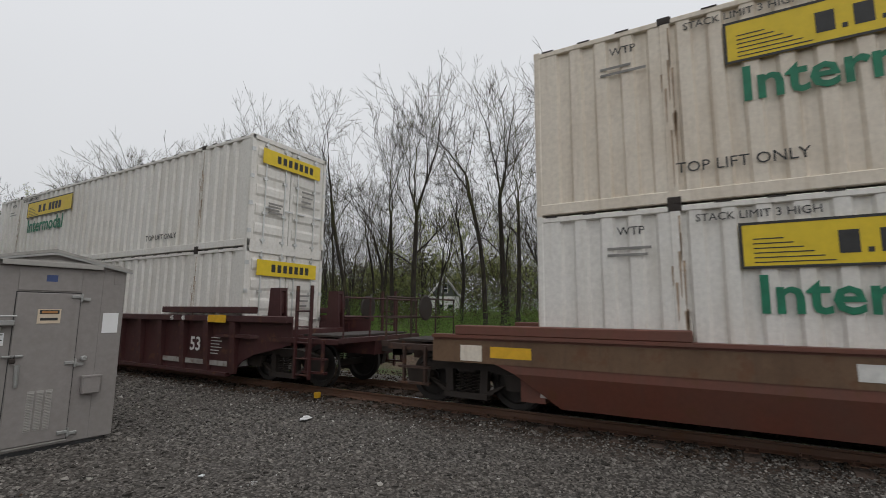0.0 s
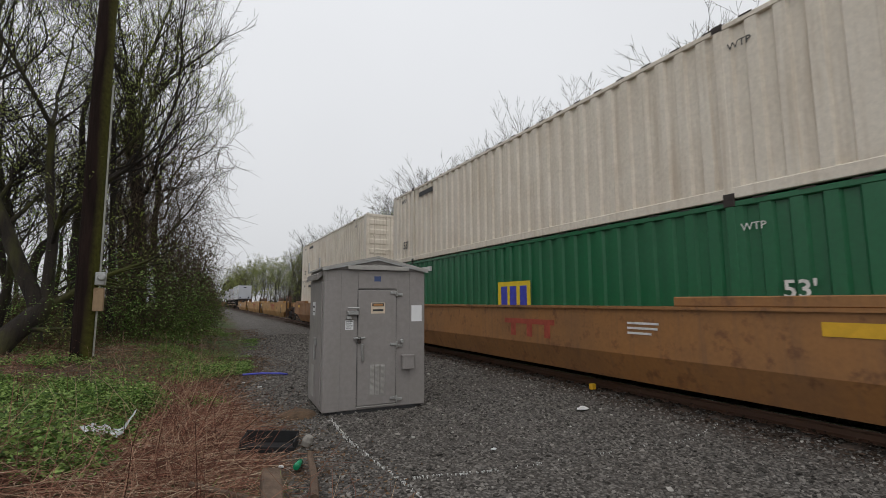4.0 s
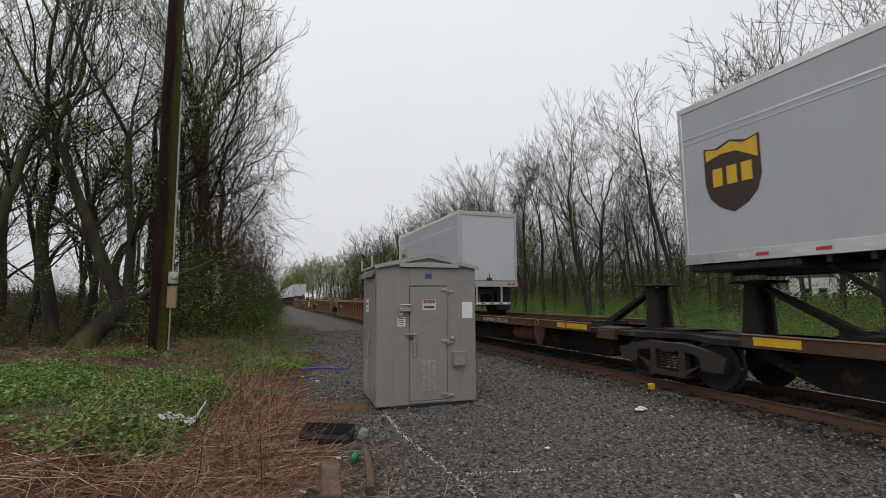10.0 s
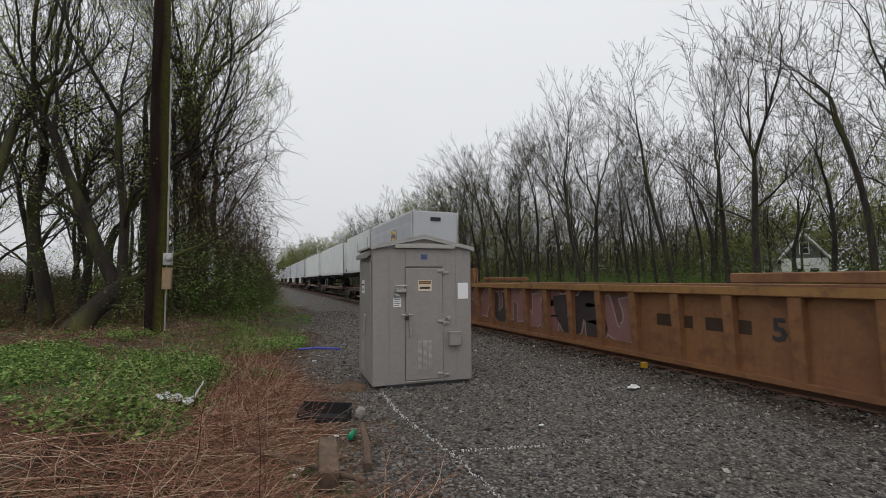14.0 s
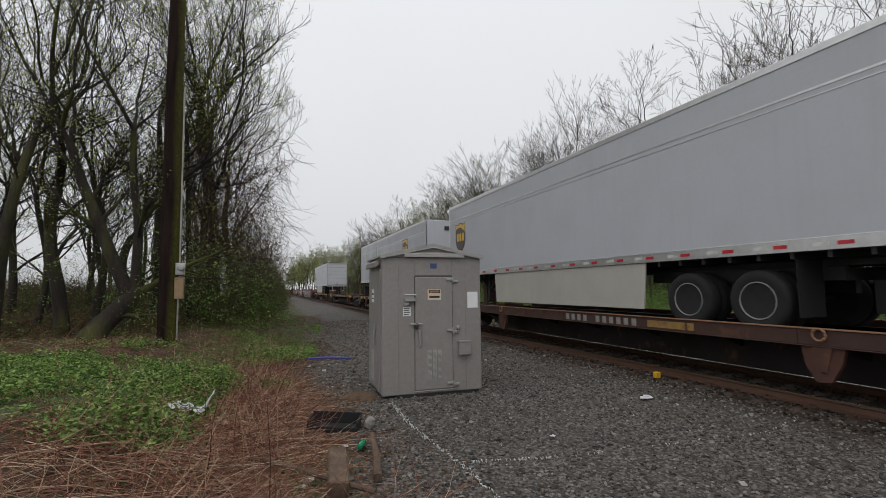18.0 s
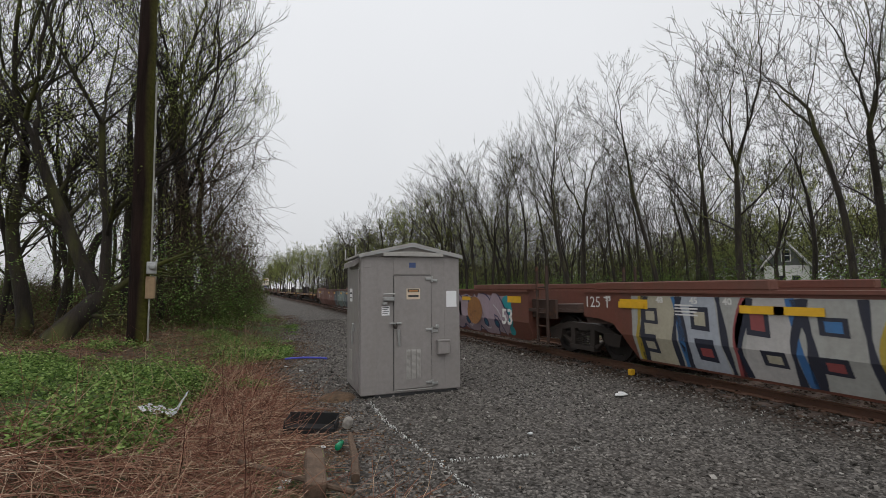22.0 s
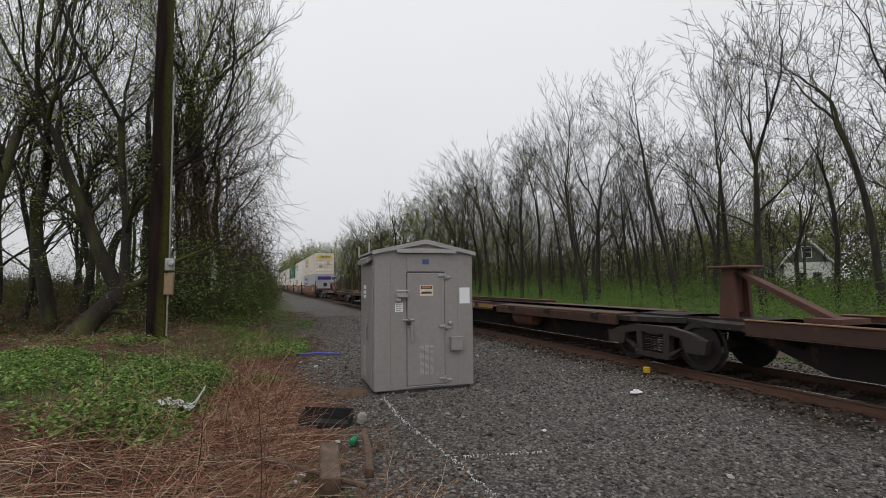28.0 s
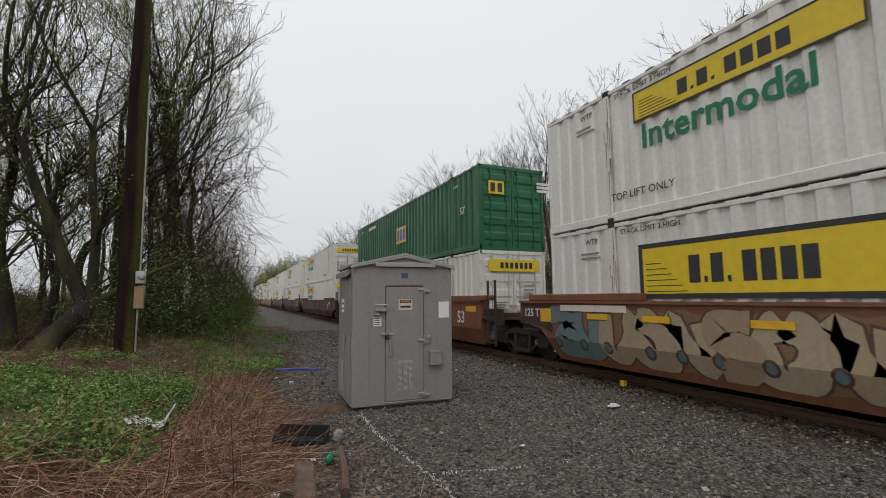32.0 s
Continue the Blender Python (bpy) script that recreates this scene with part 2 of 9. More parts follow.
M_EDGE = paint("brown_deck_edge", (0.066, 0.03, 0.021), dirt=(0.04, 0.025, 0.02), grime=0.5, rust=0.5, rough=0.75)
M_DECK = paint("worn_deck_steel", (0.11, 0.06, 0.037), dirt=(0.07, 0.036, 0.025), grime=0.5, rust=0.5, rough=0.8)
M_TRUCK = paint("oily_cast_steel", (0.034, 0.026, 0.022), dirt=(0.06, 0.042, 0.031), grime=0.4, rough=0.75)
M_WHEEL = plain("rolled_wheel_steel", (0.035, 0.03, 0.028), 0.6, 0.2)
M_TREAD = plain("polished_wheel_tread", (0.55, 0.54, 0.52), 0.25, 1.0, 0.1)
M_WORN = paint("worn_white_stripe", (0.42, 0.40, 0.37), dirt=(0.07, 0.04, 0.035), grime=0.7, rust=0.4, rough=0.7, streak=0.6)
M_WHITEC = paint("white_container_paint", (0.80, 0.775, 0.73), dirt=(0.45, 0.38, 0.28), grime=0.2, rust=0.0, rough=0.5, streak=0.35, varied=0.04)
M_FADED = paint("faded_brown_band", (0.17, 0.10, 0.055), dirt=(0.06, 0.035, 0.025), grime=0.5, rust=0.5, rough=0.7, streak=0.4)
M_RUSTTAN = plain("rust_tan_stain", (0.40, 0.28, 0.18), 0.8, vary=0.45, scale=3)
M_STAIN = plain("rust_stain", (0.38, 0.29, 0.21), 0.8, vary=0.4)
M_GREYTXT = plain("faded_grey_lettering", (0.25, 0.24, 0.225), 0.7, bumpy=0)
M_CREAM = paint("cream_container_paint", (0.80, 0.72, 0.61), dirt=(0.40, 0.29, 0.18), grime=0.25, rust=0.0, rough=0.5, streak=0.45)
M_GREENC = paint("green_container_paint", (0.012, 0.13, 0.05), dirt=(0.02, 0.07, 0.04), grime=0.3, rust=0.0, rough=0.45, streak=0.3)
M_GREYC = paint("grey_container_paint", (0.43, 0.44, 0.47), dirt=(0.28, 0.27, 0.26), grime=0.2, rough=0.5)
M_TRAILER = paint("light_grey_trailer_skin", (0.50, 0.515, 0.55), dirt=(0.28, 0.27, 0.265), grime=0.14, rough=0.5, streak=0.1, varied=0.03, relief=0.015)
M_TRAILERW = paint("white_trailer_skin", (0.68, 0.71, 0.70), dirt=(0.4, 0.38, 0.33), grime=0.2, rough=0.42, streak=0.3, relief=0.015)
for m in (M_TRAILER, M_TRAILERW):          # dusty skins with little gloss
    m.node_tree.nodes["Principled BSDF"].inputs["Specular IOR Level"].default_value = 0.2
M_SKIRT = paint("trailer_skirt", (0.50, 0.48, 0.43), dirt=(0.3, 0.26, 0.2), grime=0.3, rough=0.5, streak=0.1, relief=0.02)
M_ALU = plain("brushed_aluminium", (0.62, 0.62, 0.61), 0.35, 0.8, 0.1)
M_RUBBER = plain("tyre_rubber", (0.014, 0.014, 0.015), 0.9)
M_BLACK = plain("black_paint", (0.02, 0.02, 0.021), 0.6)
M_INK = plain("black_lettering", (0.03, 0.03, 0.03), 0.6, bumpy=0)
M_WHITEP = plain("white_lettering", (0.66, 0.65, 0.62), 0.6, vary=0.18, bumpy=0)
M_GREENP = plain("green_lettering", (0.01, 0.17, 0.09), 0.55, bumpy=0)
M_SIGNY = plain("yellow_panel_paint", (0.72, 0.52, 0.02), 0.5, vary=0.08, bumpy=0)
M_MARKY = plain("yellow_marking", (0.70, 0.40, 0.02), 0.5, vary=0.12, bumpy=0)
M_RED = plain("red_reflector", (0.5, 0.02, 0.03), 0.3)
M_REDP = plain("faded_red_paint", (0.33, 0.06, 0.035), 0.6)
M_SHIELD = plain("dark_brown_shield", (0.045, 0.025, 0.015), 0.4, vary=0.1)
M_GOLD = plain("gold_shield_paint", (0.70, 0.42, 0.03), 0.4, vary=0.1)
M_PURPLE = plain("purple_panel", (0.05, 0.02, 0.19), 0.45, vary=0.1)
M_CAB = paint("grey_cabinet_metal", (0.295, 0.272, 0.26), dirt=(0.2, 0.185, 0.16), grime=0.25, rust=0.0, rough=0.48, streak=0.2)
M_CABROOF = paint("weathered_roof_metal", (0.42, 0.405, 0.38), dirt=(0.2, 0.18, 0.15), grime=0.4, rough=0.55)
M_ZINC = plain("galvanised_steel", (0.40, 0.40, 0.39), 0.42, 0.6, 0.12)
M_PAPER = plain("white_paper", (0.78, 0.78, 0.78), 0.7, vary=0.03, bumpy=0.05)
M_RAIL = paint("rusty_rail_steel", (0.13, 0.065, 0.04), grime=0.3, rust=0.7, rough=0.75)
M_RAILTOP = plain("polished_rail_head", (0.6, 0.6, 0.6), 0.22, 1.0, 0.08)
M_TIE = plain("creosoted_timber", (0.075, 0.052, 0.04), 0.9, vary=0.5, scale=4, bumpy=0.6)
M_BLUE = plain("blue_plastic", (0.05, 0.06, 0.42), 0.4)
M_BAG = plain("grey_white_film", (0.48, 0.51, 0.52), 0.45, vary=0.3, scale=14)
M_BLOCK = plain("damp_brown_timber", (0.115, 0.075, 0.05), 0.85, vary=0.45, scale=9, bumpy=0.8)
M_PLASTIC = plain("dirty_white_plastic", (0.66, 0.68, 0.68), 0.4)
M_BOTTLE = plain("green_bottle_plastic", (0.01, 0.22, 0.10), 0.2)
M_HOUSE = plain("white_clapboard", (0.75, 0.75, 0.73), 0.7, vary=0.06)
M_ROOFS = plain("grey_shingles", (0.13, 0.13, 0.135), 0.9, scale=3)
M_GLASS = plain("dark_window_glass", (0.02, 0.025, 0.03), 0.1, vary=0.1, bumpy=0)
M_ROCK = islands("ballast_stone", [(0.0, (0.044, 0.04, 0.036)), (0.4, (0.11, 0.10, 0.091)), (0.75, (0.215, 0.198, 0.18)), (0.985, (0.29, 0.268, 0.24)), (1.0, (0.5, 0.48, 0.44))], 0.9)
# dirty brown track stone, its colour lowered for the shade under the train
M_DARKROCK = islands("shade_darkened_ballast", [(0.0, (0.026, 0.019, 0.015)), (0.7, (0.065, 0.044, 0.031)), (1.0, (0.12, 0.082, 0.06))], 0.9)
M_LEAFG = islands("spring_ground_leaves", [(0.0, (0.03, 0.06, 0.015)), (0.45, (0.14, 0.25, 0.05)), (1.0, (0.37, 0.49, 0.15))], 0.6, 0.15)
M_LEAFB = islands("brush_leaves", [(0.0, (0.07, 0.12, 0.022)), (0.5, (0.11, 0.20, 0.04)), (1.0, (0.19, 0.28, 0.075))], 0.8, 0.45)
M_BUD = islands("opening_buds", [(0.0, (0.10, 0.085, 0.03)), (0.5, (0.14, 0.17, 0.04)), (1.0, (0.24, 0.27, 0.08))], 0.8, 0.45)
M_BRUSH = islands("undergrowth_leaves", [(0.0, (0.12, 0.21, 0.045)), (0.5, (0.18, 0.30, 0.07)), (1.0, (0.26, 0.40, 0.10))], 0.8, 0.5)
M_HAZE = islands("pale_new_leaves", [(0.0, (0.22, 0.24, 0.07)), (0.5, (0.34, 0.38, 0.12)), (1.0, (0.46, 0.50, 0.18))], 0.8, 0.65)
M_FRESH = islands("fresh_green_leaves", [(0.0, (0.26, 0.32, 0.06)), (0.5, (0.40, 0.48, 0.10)), (1.0, (0.54, 0.62, 0.16))], 0.8, 0.65)
M_OLIVE = islands("olive_thicket_leaves", [(0.0, (0.10, 0.105, 0.035)), (0.5, (0.15, 0.165, 0.055)), (1.0, (0.21, 0.23, 0.08))], 0.8, 0.6)
M_DIM = islands("brown_thicket_leaves", [(0.0, (0.075, 0.065, 0.035)), (0.5, (0.10, 0.095, 0.048)), (1.0, (0.14, 0.145, 0.07))], 0.8, 0.45)
M_BANK = islands("bank_shrub_leaves", [(0.0, (0.05, 0.065, 0.018)), (0.5, (0.08, 0.12, 0.028)), (1.0, (0.15, 0.20, 0.05))], 0.8, 0.45)
M_FIELD = islands("field_weeds", [(0.0, (0.08, 0.055, 0.032)), (0.5, (0.13, 0.09, 0.052)), (1.0, (0.14, 0.155, 0.055))], 0.9, 0.4)
M_TWIG = islands("grey_twigs", [(0.0, (0.035, 0.028, 0.02)), (0.5, (0.065, 0.054, 0.04)), (1.0, (0.10, 0.088, 0.06))], 0.95, 0.15)
M_SHRUB = islands("shrub_leaves", [(0.0, (0.04, 0.038, 0.02)), (0.5, (0.075, 0.085, 0.035)), (1.0, (0.12, 0.15, 0.055))], 0.85, 0.3)
M_HILL = islands("hillside_leaves", [(0.0, (0.07, 0.075, 0.03)), (0.5, (0.125, 0.14, 0.05)), (1.0, (0.19, 0.215, 0.075))], 0.85, 0.4)
M_VINE = islands("dry_vine_wood", [(0.0, (0.06, 0.04, 0.028)), (0.5, (0.11, 0.078, 0.052)), (1.0, (0.18, 0.14, 0.09))], 0.95)
M_STALK = islands("dead_stalks", [(0.0, (0.07, 0.028, 0.02)), (0.4, (0.21, 0.09, 0.06)), (0.75, (0.36, 0.19, 0.125)), (1.0, (0.55, 0.42, 0.29))], 0.9)
M_STRAW = islands("pale_dead_stems", [(0.0, (0.16, 0.085, 0.06)), (0.5, (0.34, 0.22, 0.15)), (1.0, (0.62, 0.5, 0.36))], 0.9)
M_LITTER = islands("leaf_litter", [(0.0, (0.08, 0.048, 0.028)), (0.5, (0.17, 0.10, 0.06)), (1.0, (0.28, 0.185, 0.11))], 0.95)


def bark(name, dark, light, moss=0.0):
    mat, n, l, b = nodes(name)
    f = noise_fac(n, l, 5, 8, 0.3, 0.7, (1, 1, 0.25))
    col = mix_rgb(n, l, f, dark, light)
    if moss:
        m = noise_fac(n, l, 0.8, 6, 0.55 - 0.2 * moss, 0.72, (1, 1, 0.3))
        col = mix_rgb(n, l, m, col, (0.095, 0.10, 0.018))
    l.new(col, b.inputs["Base Color"])
    b.inputs["Roughness"].default_value = 0.95
    bump(n, l, b, noise_fac(n, l, 22, 6, 0.3, 0.7, (1, 1, 0.2)), 0.8, 0.02)
    return mat


M_BARK = bark("grey_bark", (0.018, 0.014, 0.011), (0.05, 0.041, 0.032), 0.3)
M_BARKD = bark("dark_bark", (0.011, 0.008, 0.006), (0.034, 0.025, 0.018), 0.4)


def pole_wood():
    """Dark creosoted wood with moss down its damp side."""
    mat, n, l, b = nodes("mossy_pole_wood")
    col = mix_rgb(n, l, noise_fac(n, l, 6, 8, 0.3, 0.7, (1, 1, 0.12)), (0.009, 0.006, 0.005), (0.027, 0.016, 0.013))
    tc = n.new("ShaderNodeTexCoord")
    sep = n.new("ShaderNodeSeparateXYZ")
    l.new(tc.outputs["Object"], sep.inputs[0])
    add = n.new("ShaderNodeMath")
    add.operation = "MULTIPLY_ADD"
    add.inputs[1].default_value = 0.3
    l.new(noise_fac(n, l, 1.5, 6, 0.0, 1.0, (1, 1, 0.25)), add.inputs[0])
    l.new(sep.outputs[0], add.inputs[2])
    mr = n.new("ShaderNodeMapRange")
    mr.inputs["From Min"].default_value, mr.inputs["From Max"].default_value, mr.inputs["To Max"].default_value = 0.14, 0.31, 0.8
    l.new(add.outputs[0], mr.inputs["Value"])
    moss = mix_rgb(n, l, noise_fac(n, l, 12, 5, 0.3, 0.7), (0.05, 0.052, 0.01), (0.11, 0.108, 0.022))
    l.new(mix_rgb(n, l, mr.outputs[0], col, moss), b.inputs["Base Color"])
    b.inputs["Roughness"].default_value = 0.95
    b.inputs["Specular IOR Level"].default_value = 0.12
    bump(n, l, b, noise_fac(n, l, 22, 6, 0.3, 0.7, (1, 1, 0.08)), 0.8, 0.02)
    return mat


M_POLE = pole_wood()

# ---- ground, road and track ----
XC, RAIL = 8.565, 0.18          # middle of the track, height of the rail head


def smooth(a, b, x):
    t = min(1, max(0, (x - a) / (b - a)))
    return t * t * (3 - 2 * t)


EDGE = [(-40, 1.2), (2, 1.0), (5, 0.9), (8, 0.35), (11, -0.1), (14, 0.9), (25, 2.1), (45, 2.9), (80, 3.6), (200, 4.0), (1500, 4.0)]


def edge(y):
    """Where the gravel ends and the bank begins."""
    for (y0, x0), (y1, x1) in zip(EDGE, EDGE[1:]):
        if y <= y1:
            return x0 + (x1 - x0) * smooth(y0, y1, y)
    return EDGE[-1][1]


def land(x, y):
    """Height of the ground."""
    d = edge(y) - x
    z = 0.58 * smooth(0.2, 3.6, d) + 0.5 * smooth(6, 30, d)
    z += 0.05 * (noise.noise(Vector((x * 0.7, y * 0.7, 0))) + 0.6 * noise.noise(Vector((x * 2.1, y * 2.1, 3)))) * smooth(0, 1.5, d)
    z += 0.012 * noise.noise(Vector((x * 1.3, y * 1.3, 7)))
    z -= 0.25 * smooth(XC + 2.2, XC + 4.5, x) * (1 - smooth(XC + 6, XC + 9, x))
    z += 1.2 * smooth(XC + 14, XC + 60, x)
    return z


def steps(lo, near, fine, hi, far):
    out, x = [near], near
    while x < far:
        x += fine if x < hi else max(fine, (x - hi) * 0.18)
        out.append(x)
    x = near
    while x > lo:
        x -= fine if x > -hi else max(fine, (-hi - x) * 0.18)
        out.append(x)
    return sorted(out)


gx = steps(-1600, 0, 0.25, 14, 1600)
gy = steps(-1600, 0, 0.25, 30, 1900)
gb = Build()
gb.v = [(x, y, land(x, y)) for y in gy for x in gx]
nx = len(gx)
gb.f = [(j * nx + i, j * nx + i + 1, j * nx + nx + i + 1, j * nx + nx + i) for j in range(len(gy) - 1) for i in range(nx - 1)]
gme = bpy.data.meshes.new("ground")
gme.from_pydata(gb.v, [], gb.f)
gme.shade_smooth()
soil = gme.attributes.new("soil", "FLOAT", "POINT")
soil.data.foreach_set("value", [max(smooth(-1.25 if 8.5 < v[1] < 17 else -0.85 if 5 < v[1] < 20 else -0.25, 0.35, edge(v[1]) - v[0] + 0.4 * noise.noise(Vector((v[0] * 1.5, v[1] * 1.5, 1)))), smooth(XC + 2.8, XC + 4.2, v[0])) for v in gb.v])
# band along the track: brown dirt plus the train's shade as ground colour
dirt_and_shade = gme.attributes.new("dirt_and_shade", "FLOAT", "POINT")
dirt_and_shade.data.foreach_set("value", [1 - smooth(1.4, 2.3, abs(v[0] - XC) + 0.3 * noise.noise(Vector((v[0] * 1.2, v[1] * 1.2, 11)))) for v in gb.v])
M_GROUND, gn, gl, gbs = nodes("gravel_and_soil")
at = gn.new("ShaderNodeAttribute")
at.attribute_name = "soil"
grit = noise_fac(gn, gl, 28, 6, 0.3, 0.7, rough=0.75)
patch = noise_fac(gn, gl, 0.5, 5, 0.35, 0.7)
vor = gn.new("ShaderNodeTexVoronoi")
vor.inputs["Scale"].default_value = 27
gtc = gn.new("ShaderNodeTexCoord")
gl.new(gtc.outputs["Object"], vor.inputs["Vector"])
tone = gn.new("ShaderNodeSeparateColor")
gl.new(vor.outputs["Color"], tone.inputs[0])
# gaps between the stones: their shade is mixed into the colour
joint = gn.new("ShaderNodeMapRange")
joint.inputs["From Min"].default_value, joint.inputs["From Max"].default_value = 0.35, 0.75
gl.new(vor.outputs["Distance"], joint.inputs["Value"])
stone = mix_rgb(gn, gl, tone.outputs[0], (0.058, 0.052, 0.047), (0.265, 0.242, 0.22))
stone = mix_rgb(gn, gl, joint.outputs[0], stone, (0.03, 0.027, 0.024))
few = gn.new("ShaderNodeMath")
few.operation = "MULTIPLY"
few.inputs[1].default_value = 0.3
gl.new(grit, few.inputs[0])
stone = mix_rgb(gn, gl, few.outputs[0], stone, (0.085, 0.075, 0.066))
half = gn.new("ShaderNodeMath")
half.operation = "MULTIPLY"
half.inputs[1].default_value = 0.35
gl.new(patch, half.inputs[0])
stone = mix_rgb(gn, gl, half.outputs[0], stone, (0.088, 0.07, 0.055))
mud = mix_rgb(gn, gl, noise_fac(gn, gl, 6, 7, 0.35, 0.65), (0.05, 0.032, 0.02), (0.12, 0.075, 0.045))
turf = mix_rgb(gn, gl, noise_fac(gn, gl, 20, 5, 0.35, 0.65), (0.03, 0.055, 0.012), (0.075, 0.11, 0.03))
mud = mix_rgb(gn, gl, noise_fac(gn, gl, 0.35, 5, 0.42, 0.6), mud, turf)
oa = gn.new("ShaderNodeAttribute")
oa.attribute_name = "dirt_and_shade"
# near-black brown here paints in the shade beneath the cars
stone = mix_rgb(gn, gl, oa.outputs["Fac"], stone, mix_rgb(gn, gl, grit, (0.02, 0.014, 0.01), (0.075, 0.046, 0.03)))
gl.new(mix_rgb(gn, gl, at.outputs["Fac"], stone, mud), gbs.inputs["Base Color"])
gbs.inputs["Roughness"].default_value = 0.95
bump(gn, gl, gbs, vor.outputs["Distance"], 1.0, 0.035)
gme.materials.append(M_GROUND)
tagged(new("ground", gme), "grey crushed-stone lot merging into a grassy bank", "ground", kind="structure")

# loose ballast stones on the lot, dense near the camera
rng = np.random.default_rng(5)
ico = bmesh.new()
bmesh.ops.create_icosphere(ico, subdivisions=1, radius=1.0)
IV = np.array([v.co for v in ico.verts])
IF = np.array([[v.index for v in f.verts] for f in ico.faces])
OV = np.array([(1, 0, 0), (-1, 0, 0), (0, 1, 0), (0, -1, 0), (0, 0, 1), (0, 0, -1)], float)
OF = np.array([(0, 2, 4), (2, 1, 4), (1, 3, 4), (3, 0, 4), (2, 0, 5), (1, 2, 5), (3, 1, 5), (0, 3, 5)])
ico.free()


def stones(name, spots, sizes, mat, label, V=OV, F=OF, flat=0.65):
    k = len(spots)
    q = rng.normal(size=(k, 4))
    q /= np.linalg.norm(q, axis=1)[:, None]
    w, x, y, z = q.T
    R = np.stack([1 - 2 * (y * y + z * z), 2 * (x * y - w * z), 2 * (x * z + w * y), 2 * (x * y + w * z), 1 - 2 * (x * x + z * z), 2 * (y * z - w * x),
                  2 * (x * z - w * y), 2 * (y * z + w * x), 1 - 2 * (x * x + y * y)], 1).reshape(k, 3, 3)
    P = V[None] * (1 + rng.uniform(-0.35, 0.35, (k, len(V), 1))) * rng.uniform(0.6, 1.1, (k, 1, 3))
    P = np.einsum("nij,nkj->nki", R, P) * sizes[:, None, None]
    P[:, :, 2] *= flat
    P += spots[:, None, :]
    f = (F[None] + (np.arange(k) * len(V))[:, None, None]).reshape(-1, 3)
    me = bpy.data.meshes.new(name)
    me.from_pydata(P.reshape(-1, 3).tolist(), [], f.tolist())
    me.materials.append(mat)
    return tagged(new(name, me), label, "gravel", kind="stuff")


spots, sizes = [], []
while len(spots) < 58000:
    y = -2.0 + 30 * rng.random() ** 1.8
    x = rng.uniform(-1, 7.9) + max(0, y - 15) * 0.05
    if x < edge(y) + 0.35 * rng.normal() * 0.6:
        continue
    s = 0.012 + 0.016 * rng.random() + (0.018 if rng.random() < 0.05 else 0)
    spots.append((x, y, land(x, y) + s * 0.25))
    sizes.append(s * (1 + 0.025 * y))
stones("loose_gravel", np.array(spots), np.array(sizes), M_ROCK, "loose grey crushed stone with a few pale chips")
# track stones in the darkened colour that holds the under-train shade
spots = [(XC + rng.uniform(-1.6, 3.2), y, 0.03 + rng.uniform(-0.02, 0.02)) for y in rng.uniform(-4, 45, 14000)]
stones("track_ballast", np.array(spots), rng.uniform(0.025, 0.045, len(spots)), M_DARKROCK, "dirty brown ballast between the sleepers, coloured darker for the shade under the train")

# two rails: foot, web and head
prof = [(-0.075, 0), (0.075, 0), (0.075, 0.012), (0.018, 0.035), (0.012, 0.11), (0.036, 0.125), (0.036, 0.155), (-0.036, 0.155), (-0.036, 0.125), (-0.012, 0.11), (-0.018, 0.035), (-0.075, 0.012)]
track = thing("railway_track", pose(XC, 0, 0), "rusty rails with polished heads on dark timber sleepers", "track", kind="structure")
for sx in (-1, 1):
    rb = Build().prism([(sx * 0.755 + a, b + RAIL - 0.158) for a, b in prof], "y", -400, 1500)
    rail = part("rail", rb, M_RAIL, track)
    part("rail_head", Build().box(sx * 0.755 - 0.03, sx * 0.755 + 0.03, -400, 1500, RAIL - 0.003, RAIL + 0.001), M_RAILTOP, rail, "polished running surface")
tie = mesh_of("sleeper", Build().cbox(-1.3, 1.3, -0.115, 0.115, -0.15, 0.024, 0.02), M_TIE)
plate = mesh_of("tie_plate", Build().cbox(-0.18, 0.18, -0.09, 0.09, 0.024, 0.04, 0.005).cbox(0.09, 0.12, -0.06, -0.03, 0.04, 0.075, 0.004).cbox(-0.12, -0.09, 0.03, 0.06, 0.04, 0.075, 0.004), M_RAIL)
for i in range(170):
    y = -6 + i * 0.56
    t = part("sleeper", tie, None, track, m=pose(random.uniform(-0.05, 0.05), y + random.uniform(-0.03, 0.03), random.uniform(-0.012, 0.004), 0, 0, random.uniform(-1, 1)))
    if y < 32:
        for sx in (-0.755, 0.755):
            part("tie_plate", plate, None, t, m=pose(sx, 0, 0))

# ---- the train ----
# Vehicle space: x across (the near side is -x), y along the track with the leading end at 0, z up from the rail head.
TRAIN = []
W_MESH = {}


def keep(key, make):
    if key not in W_MESH:
        W_MESH[key] = make()
    return W_MESH[key]


